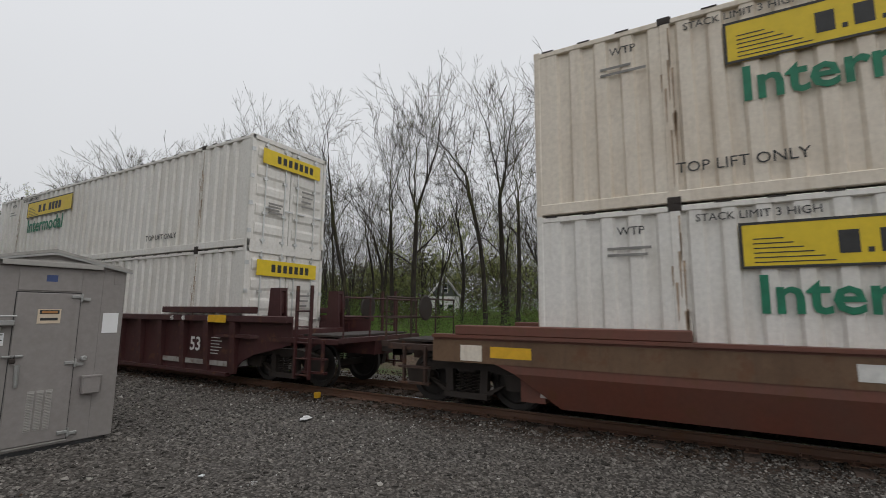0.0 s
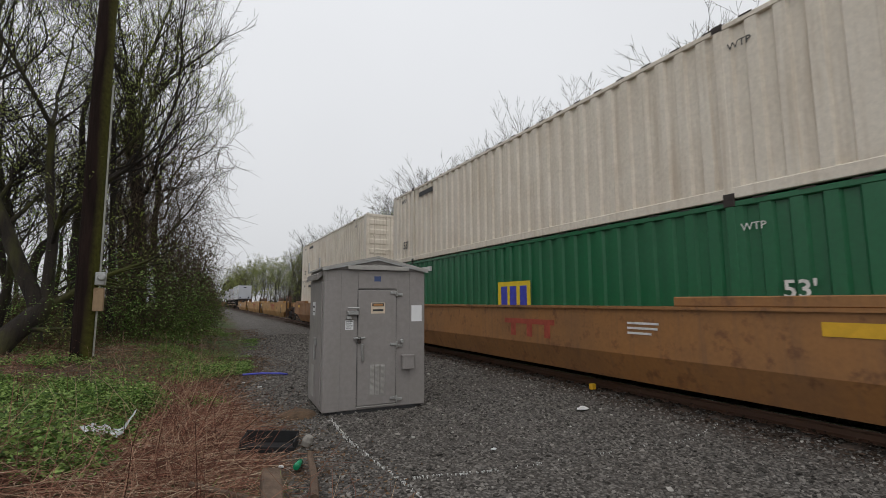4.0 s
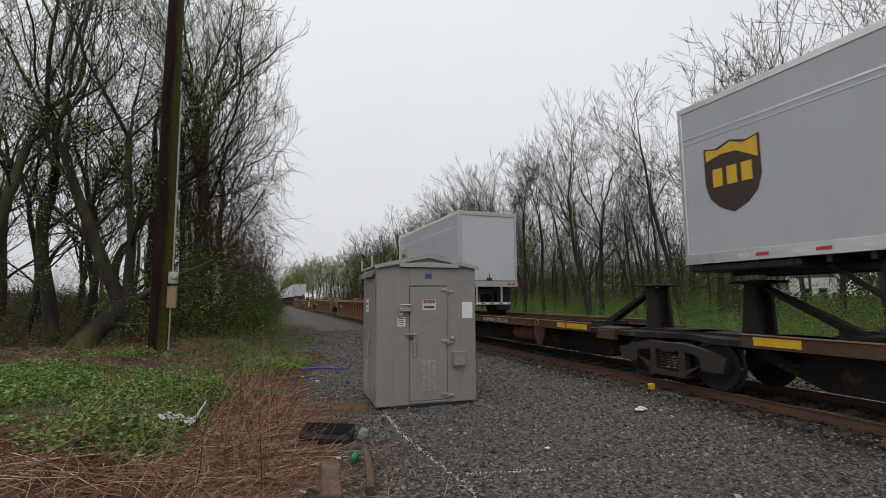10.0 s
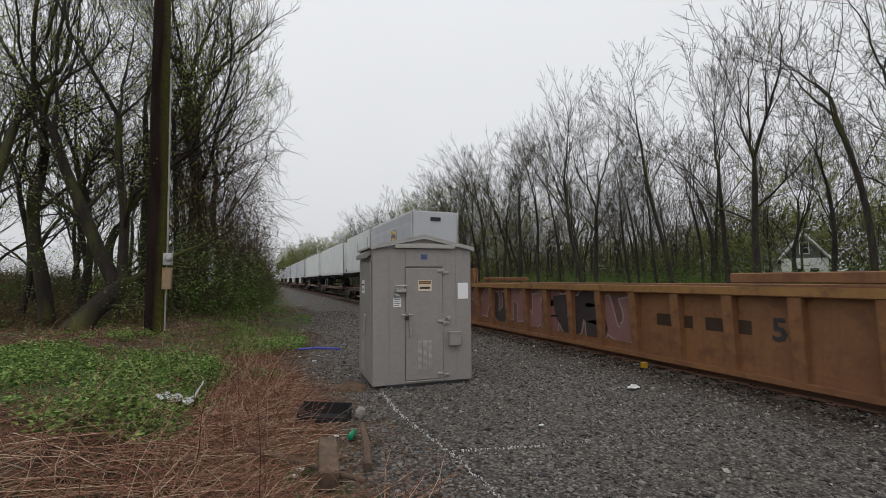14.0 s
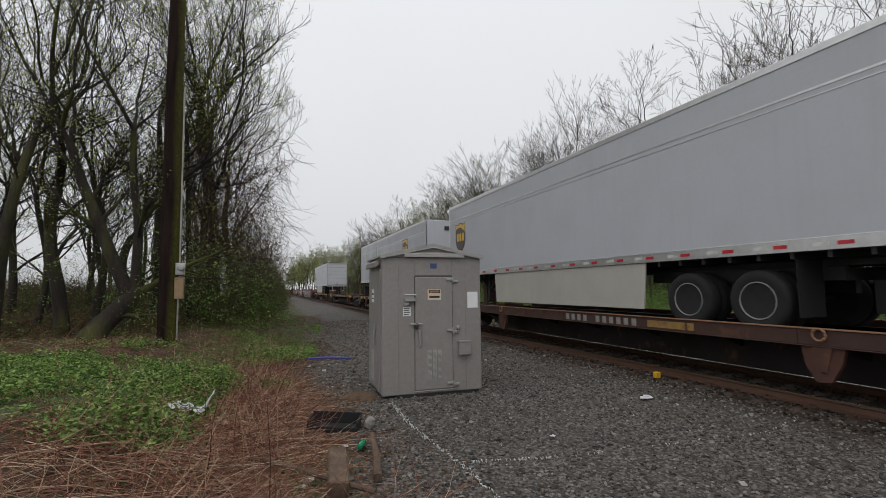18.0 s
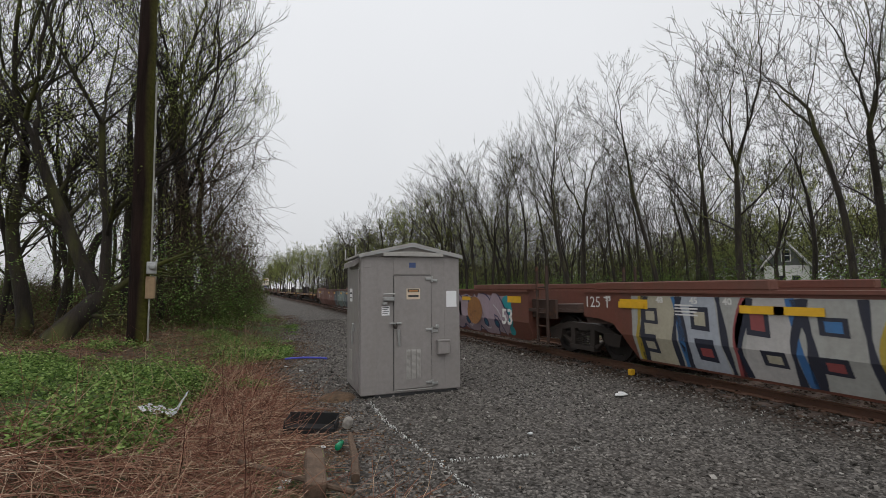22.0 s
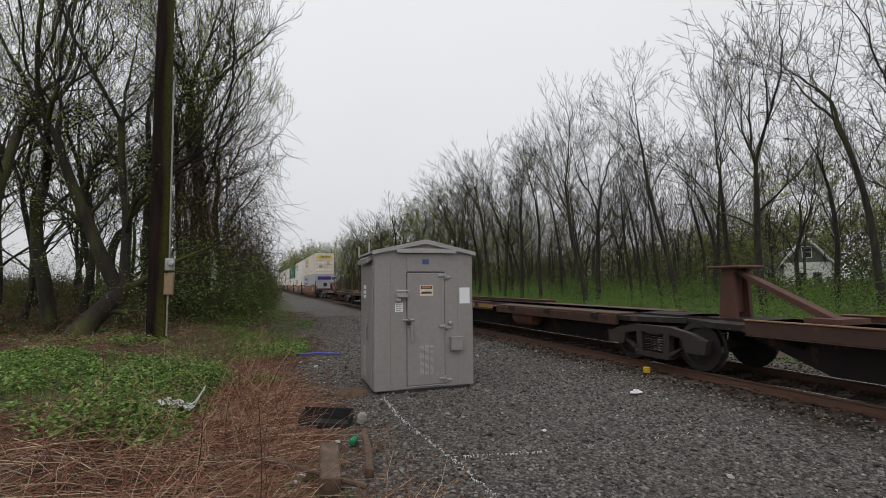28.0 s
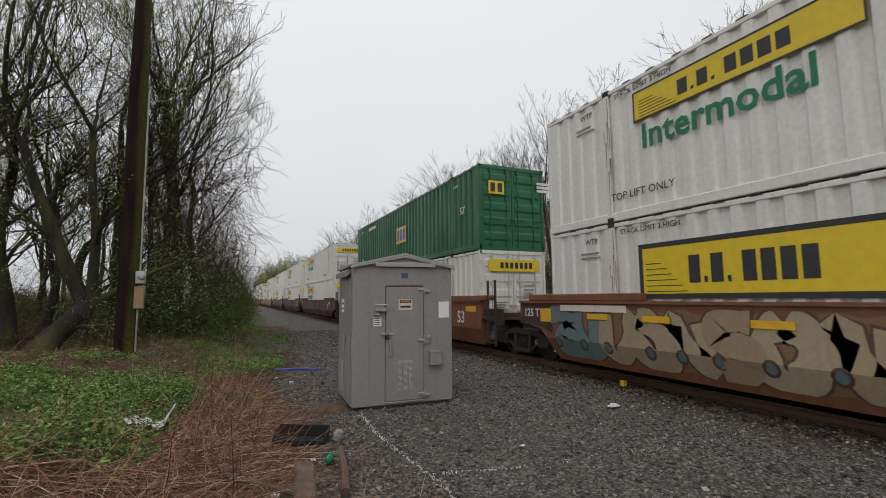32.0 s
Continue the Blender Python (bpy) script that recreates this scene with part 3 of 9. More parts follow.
def bogie(parent, y, name="bogie"):
    """A three-piece freight truck at y: bolster, side frames, springs, wheels."""
    def frame_mesh():
        b = Build()
        outer = [(-1.22, 0.62), (-1.22, 0.40), (-0.98, 0.34), (-0.62, 0.36), (-0.40, 0.19), (0.40, 0.19), (0.62, 0.36), (0.98, 0.34), (1.22, 0.40), (1.22, 0.62), (0.9, 0.72), (0.45, 0.80), (-0.45, 0.80), (-0.9, 0.72)]
        top = [(-1.22, 0.60), (-0.9, 0.72), (-0.45, 0.80), (0.45, 0.80), (0.9, 0.72), (1.22, 0.60), (1.22, 0.44), (0.8, 0.58), (0.42, 0.66), (-0.42, 0.66), (-0.8, 0.58), (-1.22, 0.44)]
        b.prism(top, "x", -0.07, 0.07)
        for s in (-1, 1):
            b.prism([(s * 0.42, 0.70), (s * 0.28, 0.70), (s * 0.26, 0.22), (s * 0.40, 0.22)], "x", -0.07, 0.07)
            b.prism([(s * 1.0, 0.55), (s * 0.86, 0.52), (s * 0.36, 0.18), (s * 0.42, 0.32)], "x", -0.06, 0.06)
            b.prism([(s * 1.26, 0.62), (s * 0.72, 0.62), (s * 0.78, 0.36), (s * 1.2, 0.36)], "x", -0.09, 0.05)
        b.prism([(-0.42, 0.17), (0.42, 0.17), (0.42, 0.27), (-0.42, 0.27)], "x", -0.11, 0.11)
        return mesh_of("side_frame", b, M_TRUCK)

    def wheel_mesh():
        return mesh_of("wheel", Build().lathe([(0.08, -0.06), (0.12, -0.07), (0.13, -0.03), (0.34, -0.02), (0.36, -0.065), (0.455, -0.065), (0.46, 0.04), (0.495, 0.045), (0.495, 0.07), (0.40, 0.07), (0.36, 0.03), (0.12, 0.05), (0.08, 0.06)], "x", (0, 0, 0), 20), M_WHEEL, True)

    def spring_mesh():
        return mesh_of("spring", Build().tube([(0.075 * math.cos(a * 1.57), 0.075 * math.sin(a * 1.57), 0.28 + a * 0.013) for a in range(25)], 0.016, 3), M_TRUCK)
    bol = part(name, keep("bolster", lambda: mesh_of("bolster", Build().cbox(-1.08, 1.08, -0.19, 0.19, 0.60, 0.78, 0.03).cbox(-0.3, 0.3, -0.25, 0.25, 0.78, 0.84, 0.02), M_TRUCK)), None, parent, "black oily cast-steel truck", m=pose(0, y, 0))
    for s in (-1, 1):
        part("side_frame", keep("side_frame", frame_mesh), None, bol, m=pose(s * 1.02, 0, 0, 0, 0, 0 if s < 0 else 180))
        for a in (-0.17, 0, 0.17):
            part("spring", keep("spring", spring_mesh), None, bol, m=pose(s * 1.02, a, 0))
        for a in (-0.84, 0.84):
            wh = part("wheel", keep("wheel", wheel_mesh), None, bol, m=pose(s * 0.735, a, 0.46, 0, 0, 180 if s > 0 else 0))
    for a in (-0.84, 0.84):
        part("tread_face", keep("tread", lambda: mesh_of("tread_face", Build().lathe([(0.4585, -0.063), (0.464, 0.035)], "x", (0, 0, 0), 20, False), M_TREAD, True)), None, bol, "polished wheel tread", m=pose(-0.735, a, 0.46))
        part("axle", keep("axle", lambda: mesh_of("axle", Build().tube([(-1.1, 0, 0), (1.1, 0, 0)], 0.08, 10), M_TRUCK)), None, bol, m=pose(0, a, 0.46))
    return bol


def ladder(x, y, mat, z0=0.35, z1=1.55, w=0.42):
    b = Build()
    for s in (-w / 2, w / 2):
        b.box(x - 0.03, x + 0.03, y + s - 0.025, y + s + 0.025, z0, z1)
    for i in range(5):
        z = z0 + 0.08 + i * 0.33
        b.tube([(x, y - w / 2, z), (x, y + w / 2, z)], 0.018, 6)
    return b


def bars(x, y, z, rows, mat, w=0.5, h=0.05, gap=0.04, side=-1):
    """Lines of small unreadable writing on a side face."""
    b = Build()
    for i in range(rows):
        ww = w * random.uniform(0.6, 1.0)
        b.box(x - 0.002, x + 0.002, y, y - ww, z - i * (h + gap), z - i * (h + gap) - h)
    return b


def side_word(text, h, mat, x, y, z, parent, name="lettering", bold=0.0, label=""):
    """Letters on the near side face, read by someone who stands on the near side: they run towards -y."""
    return part(name, letters(text, h, mat, bold), None, parent, label, m=pose(x, y, z, 0, 0, -90))


WELL_L = 19.85


def well_car(style, mat, s, ends=(0, 0), length=WELL_L, marks=True, label="", top=1.54, tuck=0.0, posts=True):
    """One unit of a well car from truck to truck. style: smooth or ribbed. ends: 1 where the unit ends the car (coupler)."""
    L = length
    car = thing("well_car", pose(XC, s, RAIL), label, "railway car", "well cars of the freight train")
    raised = 0.16
    dark = mat if mat in (M_MAROON, M_ORANGE) else M_APRON if mat == M_YELLOW else M_ENDDARK
    zb = 0.2 if style == "smooth" else 0.13
    y0 = 1.5 if not ends[0] or tuck else -0.9 if mat == M_ORANGE else -0.2
    y1 = L - 0.1 if ends[1] and not tuck else L - 0.55
    # lower edge of the side: it arches up over the end trucks
    sole = [(1.5, zb + 0.08), (1.75, zb)] if y0 > 1 else [(y0, 0.92), (0.3, 0.80), (1.05, 0.64), (1.45, 0.46), (1.8, zb)]
    if tuck:
        sole += [(L - 2.75, zb), (L - 2.45, 0.42), (L - 2.05, 0.70), (L - 1.55, 0.90), (L - 1.05, 0.98), (y1, 1.0)]
    elif ends[1]:
        sole += [(L - 1.72, zb), (L - 1.6, 0.48), (L - 1.32, 0.64), (L - 0.9, 0.72), (y1, 0.75)]
    else:
        sole += [(L - 1.95, zb), (L - 1.8, 0.42), (L - 1.65, 0.70), (L - 1.42, 0.90), (L - 1.0, 0.98), (y1, 1.0)]
    for sx in (-1, 1):
        def wall():
            b = Build()
            ys = [p[0] for p in sole]
            low = [p[1] for p in sole]
            if style == "smooth":
                # outer skin leans in under a crease
                rows = []
                for y, z in zip(ys, low):
                    zc = max(CREASE, z)
                    rows.append([(wall_x(z), y, z), (1.488, y, zc + 0.001), (1.49, y, top - 0.12), (1.49, y, top), (1.24, y, top), (1.24, y, z)])
                vs = [(sx * a, c, d) for r in rows for a, c, d in r]
                fs = [(i * 6 + k, i * 6 + (k + 1) % 6, i * 6 + 6 + (k + 1) % 6, i * 6 + 6 + k) for i in range(len(rows) - 1) for k in range(6)]
                fs += [tuple(range(6)), tuple(range(len(vs) - 6, len(vs)))]
                b.add(vs, fs)
                b.box(sx * 1.30, sx * 1.54, y0, y1, top - 0.004, top + 0.05)
            else:
                b.prism([(y, z) for y, z in zip(ys, low)] + [(y1, top - 0.14), (y0, top - 0.14)], "x", sx * 1.32, sx * 1.36)
                b.cbox(*sorted((sx * 1.31, sx * 1.52)), y0, y1, top - 0.15, top, 0.015)
                b.box(*sorted((sx * 1.33, sx * 1.47)), 1.85, L - 1.95, zb - 0.02, zb + 0.06)
            return mesh_of("side_wall", b, mat)
        sw = part("side_wall", keep(("wall", style, mat.name, sx, L, top, ends, tuck), wall), None, car)
        if style == "ribbed":
            def rib():
                return mesh_of("rib", Build().prism([(sx * 1.36, zb + 0.06), (sx * 1.44, zb + 0.06), (sx * 1.515, top - 0.15), (sx * 1.36, top - 0.15)], "y", -0.09, 0.09), mat)
            if mat == M_ORANGE:
                part("rail_face", keep(("face", sx, L, top, ends), lambda: mesh_of("rail_face", Build().box(*sorted((sx * 1.521, sx * 1.524)), y0 + 0.02, y1 - 0.02, top - 0.13, top - 0.01), M_OCHRE)), None, sw, "worn ochre paint on the top rail")
            n = 16
            for i in range(n):
                part("rib", keep(("rib", mat.name, sx, top), rib), None, sw, m=pose(0, 1.65 + i * (L - 4.6) / (n - 1), 0))
        # raised cap rail above the ends of the well
        def cap():
            return mesh_of("cap_rail", Build().cbox(*sorted((sx * 1.31, sx * 1.53)), -1.8, 1.8, top + 0.051, top + 0.05 + raised, 0.015), mat)
        for yc in (2.8, L - 2.8):
            part("cap_rail", keep(("cap", mat.name, sx, L, top), cap), None, car, m=pose(0, yc, 0))
    beam = keep(("beam", mat.name), lambda: mesh_of("crossbeam", Build().box(-1.32, 1.32, -0.12, 0.12, 0.26, 0.34), mat))
    for i in range(9):
        part("crossbeam", beam, None, car, m=pose(0, 2.8 + i * (L - 5.6) / 8, 0))
    for y in (2.3, L - 2.3):
        part("bulkhead", keep(("bulk", mat.name), lambda: mesh_of("bulkhead", Build().box(-1.3, 1.3, -0.2, 0.2, 0.25, 1.1), mat)), None, car, m=pose(0, y, 0))
    def platform():
        b = Build()
        b.prism([(-1.48, 1.0), (-1.48, 2.3), (1.48, 2.3), (1.48, 1.0), (0.7, 0.15), (-0.7, 0.15)], "z", 1.02, 1.10)
        b.box(-0.35, 0.35, -0.5, 2.2, 0.80, 1.02)
        b.box(-1.36, -1.28, 0.5, 1.6, 0.86, top - 0.2)
        b.box(1.28, 1.36, 0.5, 1.6, 0.86, top - 0.2)
        b.prism([(-1.25, 0.9), (-0.85, 0.3), (0.85, 0.3), (1.25, 0.9)], "z", 1.10, 1.22)
        return mesh_of("end_platform", b, dark)
    for end in (0, 1):
        part("end_platform", keep(("plat", dark.name, top), platform), None, car, m=pose(0, 0, 0) if not end else pose(0, L, 0, 0, 0, 180))
        # corner guide posts for the upper containers
        for px in (-0.98, 0.98) if posts else ():
            def post():
                b = Build().prism([(-0.24, 0), (0.24, 0), (0.17, 1.1), (-0.17, 1.1)], "x", -0.11, -0.06).prism([(-0.24, 0), (0.24, 0), (0.17, 1.1), (-0.17, 1.1)], "x", 0.06, 0.11)
                b.box(-0.08, 0.08, -0.17, 0.17, 1.02, 1.1).box(-0.08, 0.08, 0.10, 0.14, 0.0, 1.0).box(-0.06, 0.06, -0.14, -0.1, 0.5, 1.0)
                return mesh_of("guide_post", b, dark)
            part("guide_post", keep(("post", dark.name), post), None, car, m=pose(px, (0.72, L - 0.72)[end], 1.1))
    for sx in (-1, 1):
        part("ladder", keep(("ladder", dark.name, sx), lambda: mesh_of("ladder", ladder(sx * 1.50, 0, dark, 0.26, 2.2), dark)), None, car, m=pose(0, 0.85 if y0 > 1 else y0 - 0.5, 0))
    bogie(car, L) if ends[1] == 0 else bogie(car, L - (0.05 + tuck if tuck else 0.5))
    if ends[0]:
        bogie(car, 0.05 if tuck else 0.3)
    for e, y0, sgn in ((ends[0], 0, -1), (ends[1], L - tuck * 1.15, 1)):
        if not e:
            continue
        def coupler():
            return mesh_of("coupler", Build().box(-0.08, 0.08, -2.15, 0, 0.78, 0.98).cbox(-0.2, 0.2, -2.4, -2.05, 0.72, 1.04, 0.05), M_TRUCK)

        def sill():
            return mesh_of("end_sill", Build().box(-0.34, 0.34, -1.7, 0.5, 0.72, 1.02).box(-1.4, 1.4, -1.75, -1.6, 1.02, 1.12), dark)

        def walkway():
            return mesh_of("walkway", Build().box(-1.2, 1.2, -1.5, -0.4, 1.12, 1.16), M_TRUCK)

        def outrigger():
            return mesh_of("outrigger", Build().box(-0.075, 0.075, -1.59, 0.4, 0.98, 1.08), dark)

        def rail():
            b = Build().tube([(-1.35, -1.68, 1.1), (-1.35, -1.68, 1.95), (1.35, -1.68, 1.95), (1.35, -1.68, 1.1)], 0.024, 6)
            for px in (-0.5, 0.5):
                b.tube([(px, -1.68, 1.1), (px, -1.68, 1.95)], 0.022, 6)
            return mesh_of("handrail", b.tube([(-1.35, -1.68, 1.55), (1.35, -1.68, 1.55)], 0.02, 6), dark)

        def step():
            b = Build()
            for py in (-1.2, -0.75):
                b.box(-1.45, -1.38, py - 0.02, py + 0.02, 0.4, 1.05)
            return mesh_of("step", b.box(-1.46, -1.36, -1.3, -0.65, 0.38, 0.42).box(-1.46, -1.36, -1.3, -0.65, 0.66, 0.70), dark)
        at = pose(0, y0, 0) if sgn < 0 else pose(0, y0, 0, 0, 0, 180)
        es = part("end_sill", keep(("sill", dark.name), sill), None, car, m=at)
        part("coupler", keep("coupler", coupler), None, es)
        part("walkway", keep("walkway", walkway), None, es)
        part("handrail", keep(("rail", dark.name), rail), None, es)
        for px in (-1.32, 1.32):
            part("outrigger", keep(("outr", dark.name), outrigger), None, es, m=pose(px, 0, 0))
        part("step", keep(("step", dark.name), step), None, es)
        part("step", keep(("step", dark.name), step), None, es, m=pose(2.83, 0, 0))
        def brake():
            return mesh_of("brake_wheel", Build().lathe([(0.24, -0.02), (0.27, 0), (0.24, 0.02), (0.21, 0)], "y", (0, 0, 0), 16).box(-0.22, 0.22, -0.01, 0.01, -0.02, 0.02).box(-0.02, 0.02, -0.01, 0.01, -0.22, 0.22), M_TRUCK)
        part("brake_wheel", keep("brake", brake), None, car, m=pose(-0.3, y0 + sgn * 1.45, 1.75))
    if marks:
        x = -1.495 if style == "smooth" else -1.37
        for y in (2.2, L - 2.0):
            part("marking", keep(("mark", x), lambda: mesh_of("marking", Build().box(-0.002, 0.002, -0.35, 0.35, -0.09, 0.09), M_MARKY)), None, car, m=pose(-1.538 if style == "ribbed" else x - 0.004, y, top - 0.08 if style == "ribbed" else top - 0.22))
    TRAIN.append((car, s))
    return car


GRAF = {}
# strokes in a unit box: arch, hook, ring, slash, bowl, wave
SWOOSH = [[(0.1, 0.0), (0.16, 0.7), (0.5, 1.0), (0.84, 0.7), (0.9, 0.0)], [(0.85, 0.95), (0.3, 0.95), (0.15, 0.6), (0.7, 0.45), (0.8, 0.1), (0.15, 0.0)],
          [(0.5, 1.0), (0.12, 0.7), (0.15, 0.2), (0.5, 0.0), (0.85, 0.25), (0.85, 0.75), (0.5, 1.0)], [(0.1, 0.0), (0.35, 0.6), (0.9, 1.0)],
          [(0.1, 1.0), (0.15, 0.3), (0.5, 0.0), (0.85, 0.3), (0.9, 1.0)], [(0.0, 0.2), (0.3, 0.9), (0.5, 0.3), (0.75, 0.1), (1.0, 0.9)]]


CREASE = 0.70


def wall_x(z):
    """Half width of a smooth car side at height z: it leans in below the crease."""
    return 1.49 if z >= CREASE else 1.30 + 0.188 * max(0.0, z - 0.2) / (CREASE - 0.2)


def cut(poly, z, keep_up):
    """The part of a polygon of (y, z) above or below a height."""
    out = []
    for (y0, z0), (y1, z1) in zip(poly, poly[1:] + poly[:1]):
        in0, in1 = (z0 >= z) == keep_up, (z1 >= z) == keep_up
        if in0:
            out.append((y0, z0))
        if in0 != in1:
            u = (z - z0) / (z1 - z0)
            out.append((y0 + (y1 - y0) * u, z))
    return out


def skin_poly(b, poly, off, flat=None):
    """A thin flat shape on a car side."""
    for piece in ((cut(poly, CREASE, True), cut(poly, CREASE, False)) if flat is None else (poly,)):
        if len(piece) > 2:
            b.add([(-(wall_x(z) if flat is None else flat) - off, y, z) for y, z in piece], [tuple(range(len(piece)))])


def spray(col):
    if col not in GRAF:
        GRAF[col] = paint("spray_paint", col, grime=0.25, rough=0.6, streak=0.2)
    return GRAF[col]


def ribbon(parent, name, pts, wide, off, col, flat, box, cap=0.0):
    """A band of paint that follows a line of (y, z) and stays inside box."""
    y0, y1, z0, z1 = box
    b, left, right = Build(), [], []
    for k, (y, z) in enumerate(pts):
        (ya, za), (yb, zb) = pts[max(k - 1, 0)], pts[min(k + 1, len(pts) - 1)]
        L = max(1e-4, math.hypot(yb - ya, zb - za))
        w = wide[k] if isinstance(wide, list) else wide
        ny, nz = -(zb - za) / L * w, (yb - ya) / L * w
        ey, ez = ((ya - yb) / L, (za - zb) / L) if k == 0 else ((yb - ya) / L, (zb - za) / L) if k == len(pts) - 1 else (0, 0)
        for edge_pts, q in ((left, 1), (right, -1)):
            edge_pts.append((min(y1, max(y0, y + q * ny + ey * cap)), min(z1, max(z0, z + q * nz + ez * cap))))
    for k in range(len(pts) - 1):
        skin_poly(b, [left[k], left[k + 1], right[k + 1], right[k]], off, flat)
    return part(name, b, spray(col), parent)


def blob(cy, cz, ry, rz, n=12, r=None):
    return [(cy + ry * (1 if r is None else r.uniform(0.8, 1.15)) * math.cos(6.2832 * k / n), cz + rz * (1 if r is None else r.uniform(0.8, 1.15)) * math.sin(6.2832 * k / n)) for k in range(n)]


def curve_through(path, steps=5):
    pts, m = [], len(path)
    for k in range(m - 1):
        p0, p1, p2, p3 = path[max(k - 1, 0)], path[k], path[k + 1], path[min(k + 2, m - 1)]
        for q in range(steps):
            f = q / steps
            pts.append([0.5 * (2 * p1[j] + (p2[j] - p0[j]) * f + (2 * p0[j] - 5 * p1[j] + 4 * p2[j] - p3[j]) * f * f + (3 * p1[j] - p0[j] - 3 * p2[j] + p3[j]) * f ** 3) for j in (0, 1)])
    pts.append(path[-1])
    return pts


def swirl(parent, y0, y1, z0, z1, seed, colours, flat=None, letters_n=6, lean=0.25, edge_col=(0.02, 0.02, 0.025), shine=None, core=None, cloud=None):
    """Spray-painted lettering-like shapes: a cloud behind, fat outlined strokes that overlap, counters and shine lines."""
    r = random.Random(seed)
    h, n = z1 - z0, letters_n
    w = (y1 - y0) / n
    box = (y0 - 0.1, y1 + 0.1, z0, z1)
    back = Build()
    m = 20
    tops = [z1 - h * r.uniform(0, 0.10) for _ in range(m + 1)]
    lows = [z0 + h * r.uniform(0, 0.10) for _ in range(m + 1)]
    for i in range(m):
        a, c = y0 + (y1 - y0) * i / m, y0 + (y1 - y0) * (i + 1) / m
        skin_poly(back, [(a, lows[i]), (c, lows[i + 1]), (c, tops[i + 1]), (a, tops[i])], 0.004, flat)
    g = part("graffiti", back, spray(colours[0]), parent, "spray-painted graffiti")
    if cloud:
        for end in (y0, y1):
            for k in range(7):
                b = Build()
                cz = z0 + h * (0.15 + 0.11 * k)
                skin_poly(b, [(y, min(z1, max(z0, z))) for y, z in blob(end + r.uniform(-0.15, 0.15), cz, h * r.uniform(0.14, 0.24), h * r.uniform(0.12, 0.2))], 0.003 + 0.0002 * k, flat)
                part("paint_cloud", b, spray(cloud), g)
    for i in range(n):
        cy = y0 + i * w + r.uniform(-0.06, 0.06) * w
        col = colours[1 + r.randrange(len(colours) - 1)]
        path = SWOOSH[r.randrange(len(SWOOSH))]
        flip, fat = r.random() < 0.5, r.uniform(0.17, 0.235) * min(h * 1.1, w * 1.2)
        sl = lean * r.uniform(-0.5, 1.5)
        pts = [(cy + ((1 - u) if flip else u) * w + sl * (v - 0.5) * h, z0 + h * (0.12 + 0.76 * v)) for u, v in curve_through(path)]
        lay = 0.0012 * (i % 3)
        swell = [fat * (0.75 + 0.5 * abs(math.sin(0.35 * k + seed + i))) for k in range(len(pts))]
        line = 0.03 + 0.012 * h
        ribbon(g, "outline", pts, [q + line for q in swell], 0.006 + lay, edge_col, flat, box, line)
        ribbon(g, "letter_shape", pts, swell, 0.010 + lay, col, flat, box)
        if shine:
            k0 = r.randrange(2, max(3, len(pts) - 7))
            ribbon(g, "shine_line", [(y + swell[min(k0 + q, len(pts) - 1)] * 0.55, z) for q, (y, z) in enumerate(pts[k0:k0 + 6])], 0.014, 0.0118 + lay, shine, flat, box)
        if core:
            c = pts[len(pts) // 2]
            for nm, k, off, cc in (("counter_edge", 1.0, 0.0135, edge_col), ("counter", 0.62, 0.0145, core)):
                b = Build()
                skin_poly(b, [(y, min(z1, max(z0, z))) for y, z in blob(c[0] + 0.3 * w, z0 + 0.27 * h, 0.16 * w * k, 0.12 * h * k)], off, flat)
                part(nm, b, spray(cc), g)


def two_tone(parent, y0, y1, z0, z1, seed):
    """Block graffiti that fades from blue above to yellow-green below, with pale and dark letter lines."""
    r = random.Random(seed)
    g = None
    levels = [(z0, 0.0), (z0 + 0.34, 0.09), (z0 + 0.56, 0.09), (z0 + 0.72, 0.06), (z1, 0.02)]
    rows = [[min(z1, max(z0, z + r.uniform(-q, q))) for _ in range(25)] for z, q in levels]
    for low, high, col in zip(rows, rows[1:], ((0.25, 0.24, 0.05), (0.12, 0.25, 0.16), (0.04, 0.23, 0.33), (0.03, 0.13, 0.33))):
        b = Build()
        for i in range(24):
            a, c = y0 + (y1 - y0) * i / 24, y0 + (y1 - y0) * (i + 1) / 24
            if high[i] > low[i] + 0.01 and high[i + 1] > low[i + 1] + 0.01:
                skin_poly(b, [(a, low[i]), (c, low[i + 1]), (c, high[i + 1]), (a, high[i])], 0.004, 1.39)
        if g is None:
            g = part("graffiti", b, spray(col), parent, "blue and yellow spray-painted graffiti")
        else:
            part("paint_fade", b, spray(col), g)
    n = 6
    w = (y1 - y0) / n
    for i in range(n):
        path = curve_through(SWOOSH[r.randrange(len(SWOOSH))])
        pts = [(y0 + (i + 0.08 + 0.84 * u) * w, z0 + (z1 - z0) * (0.08 + 0.8 * v)) for u, v in path]
        ribbon(g, "letter_shape", pts, 0.10, 0.006 + 0.001 * (i % 2), ((0.02, 0.09, 0.2), (0.30, 0.28, 0.03), (0.03, 0.2, 0.25))[i % 3], 1.39, (y0, y1, z0, z1))
        ribbon(g, "outline", pts, 0.02, 0.009 + 0.001 * (i % 2), ((0.02, 0.02, 0.025), (0.4, 0.5, 0.5))[i % 2], 1.39, (y0, y1, z0, z1))


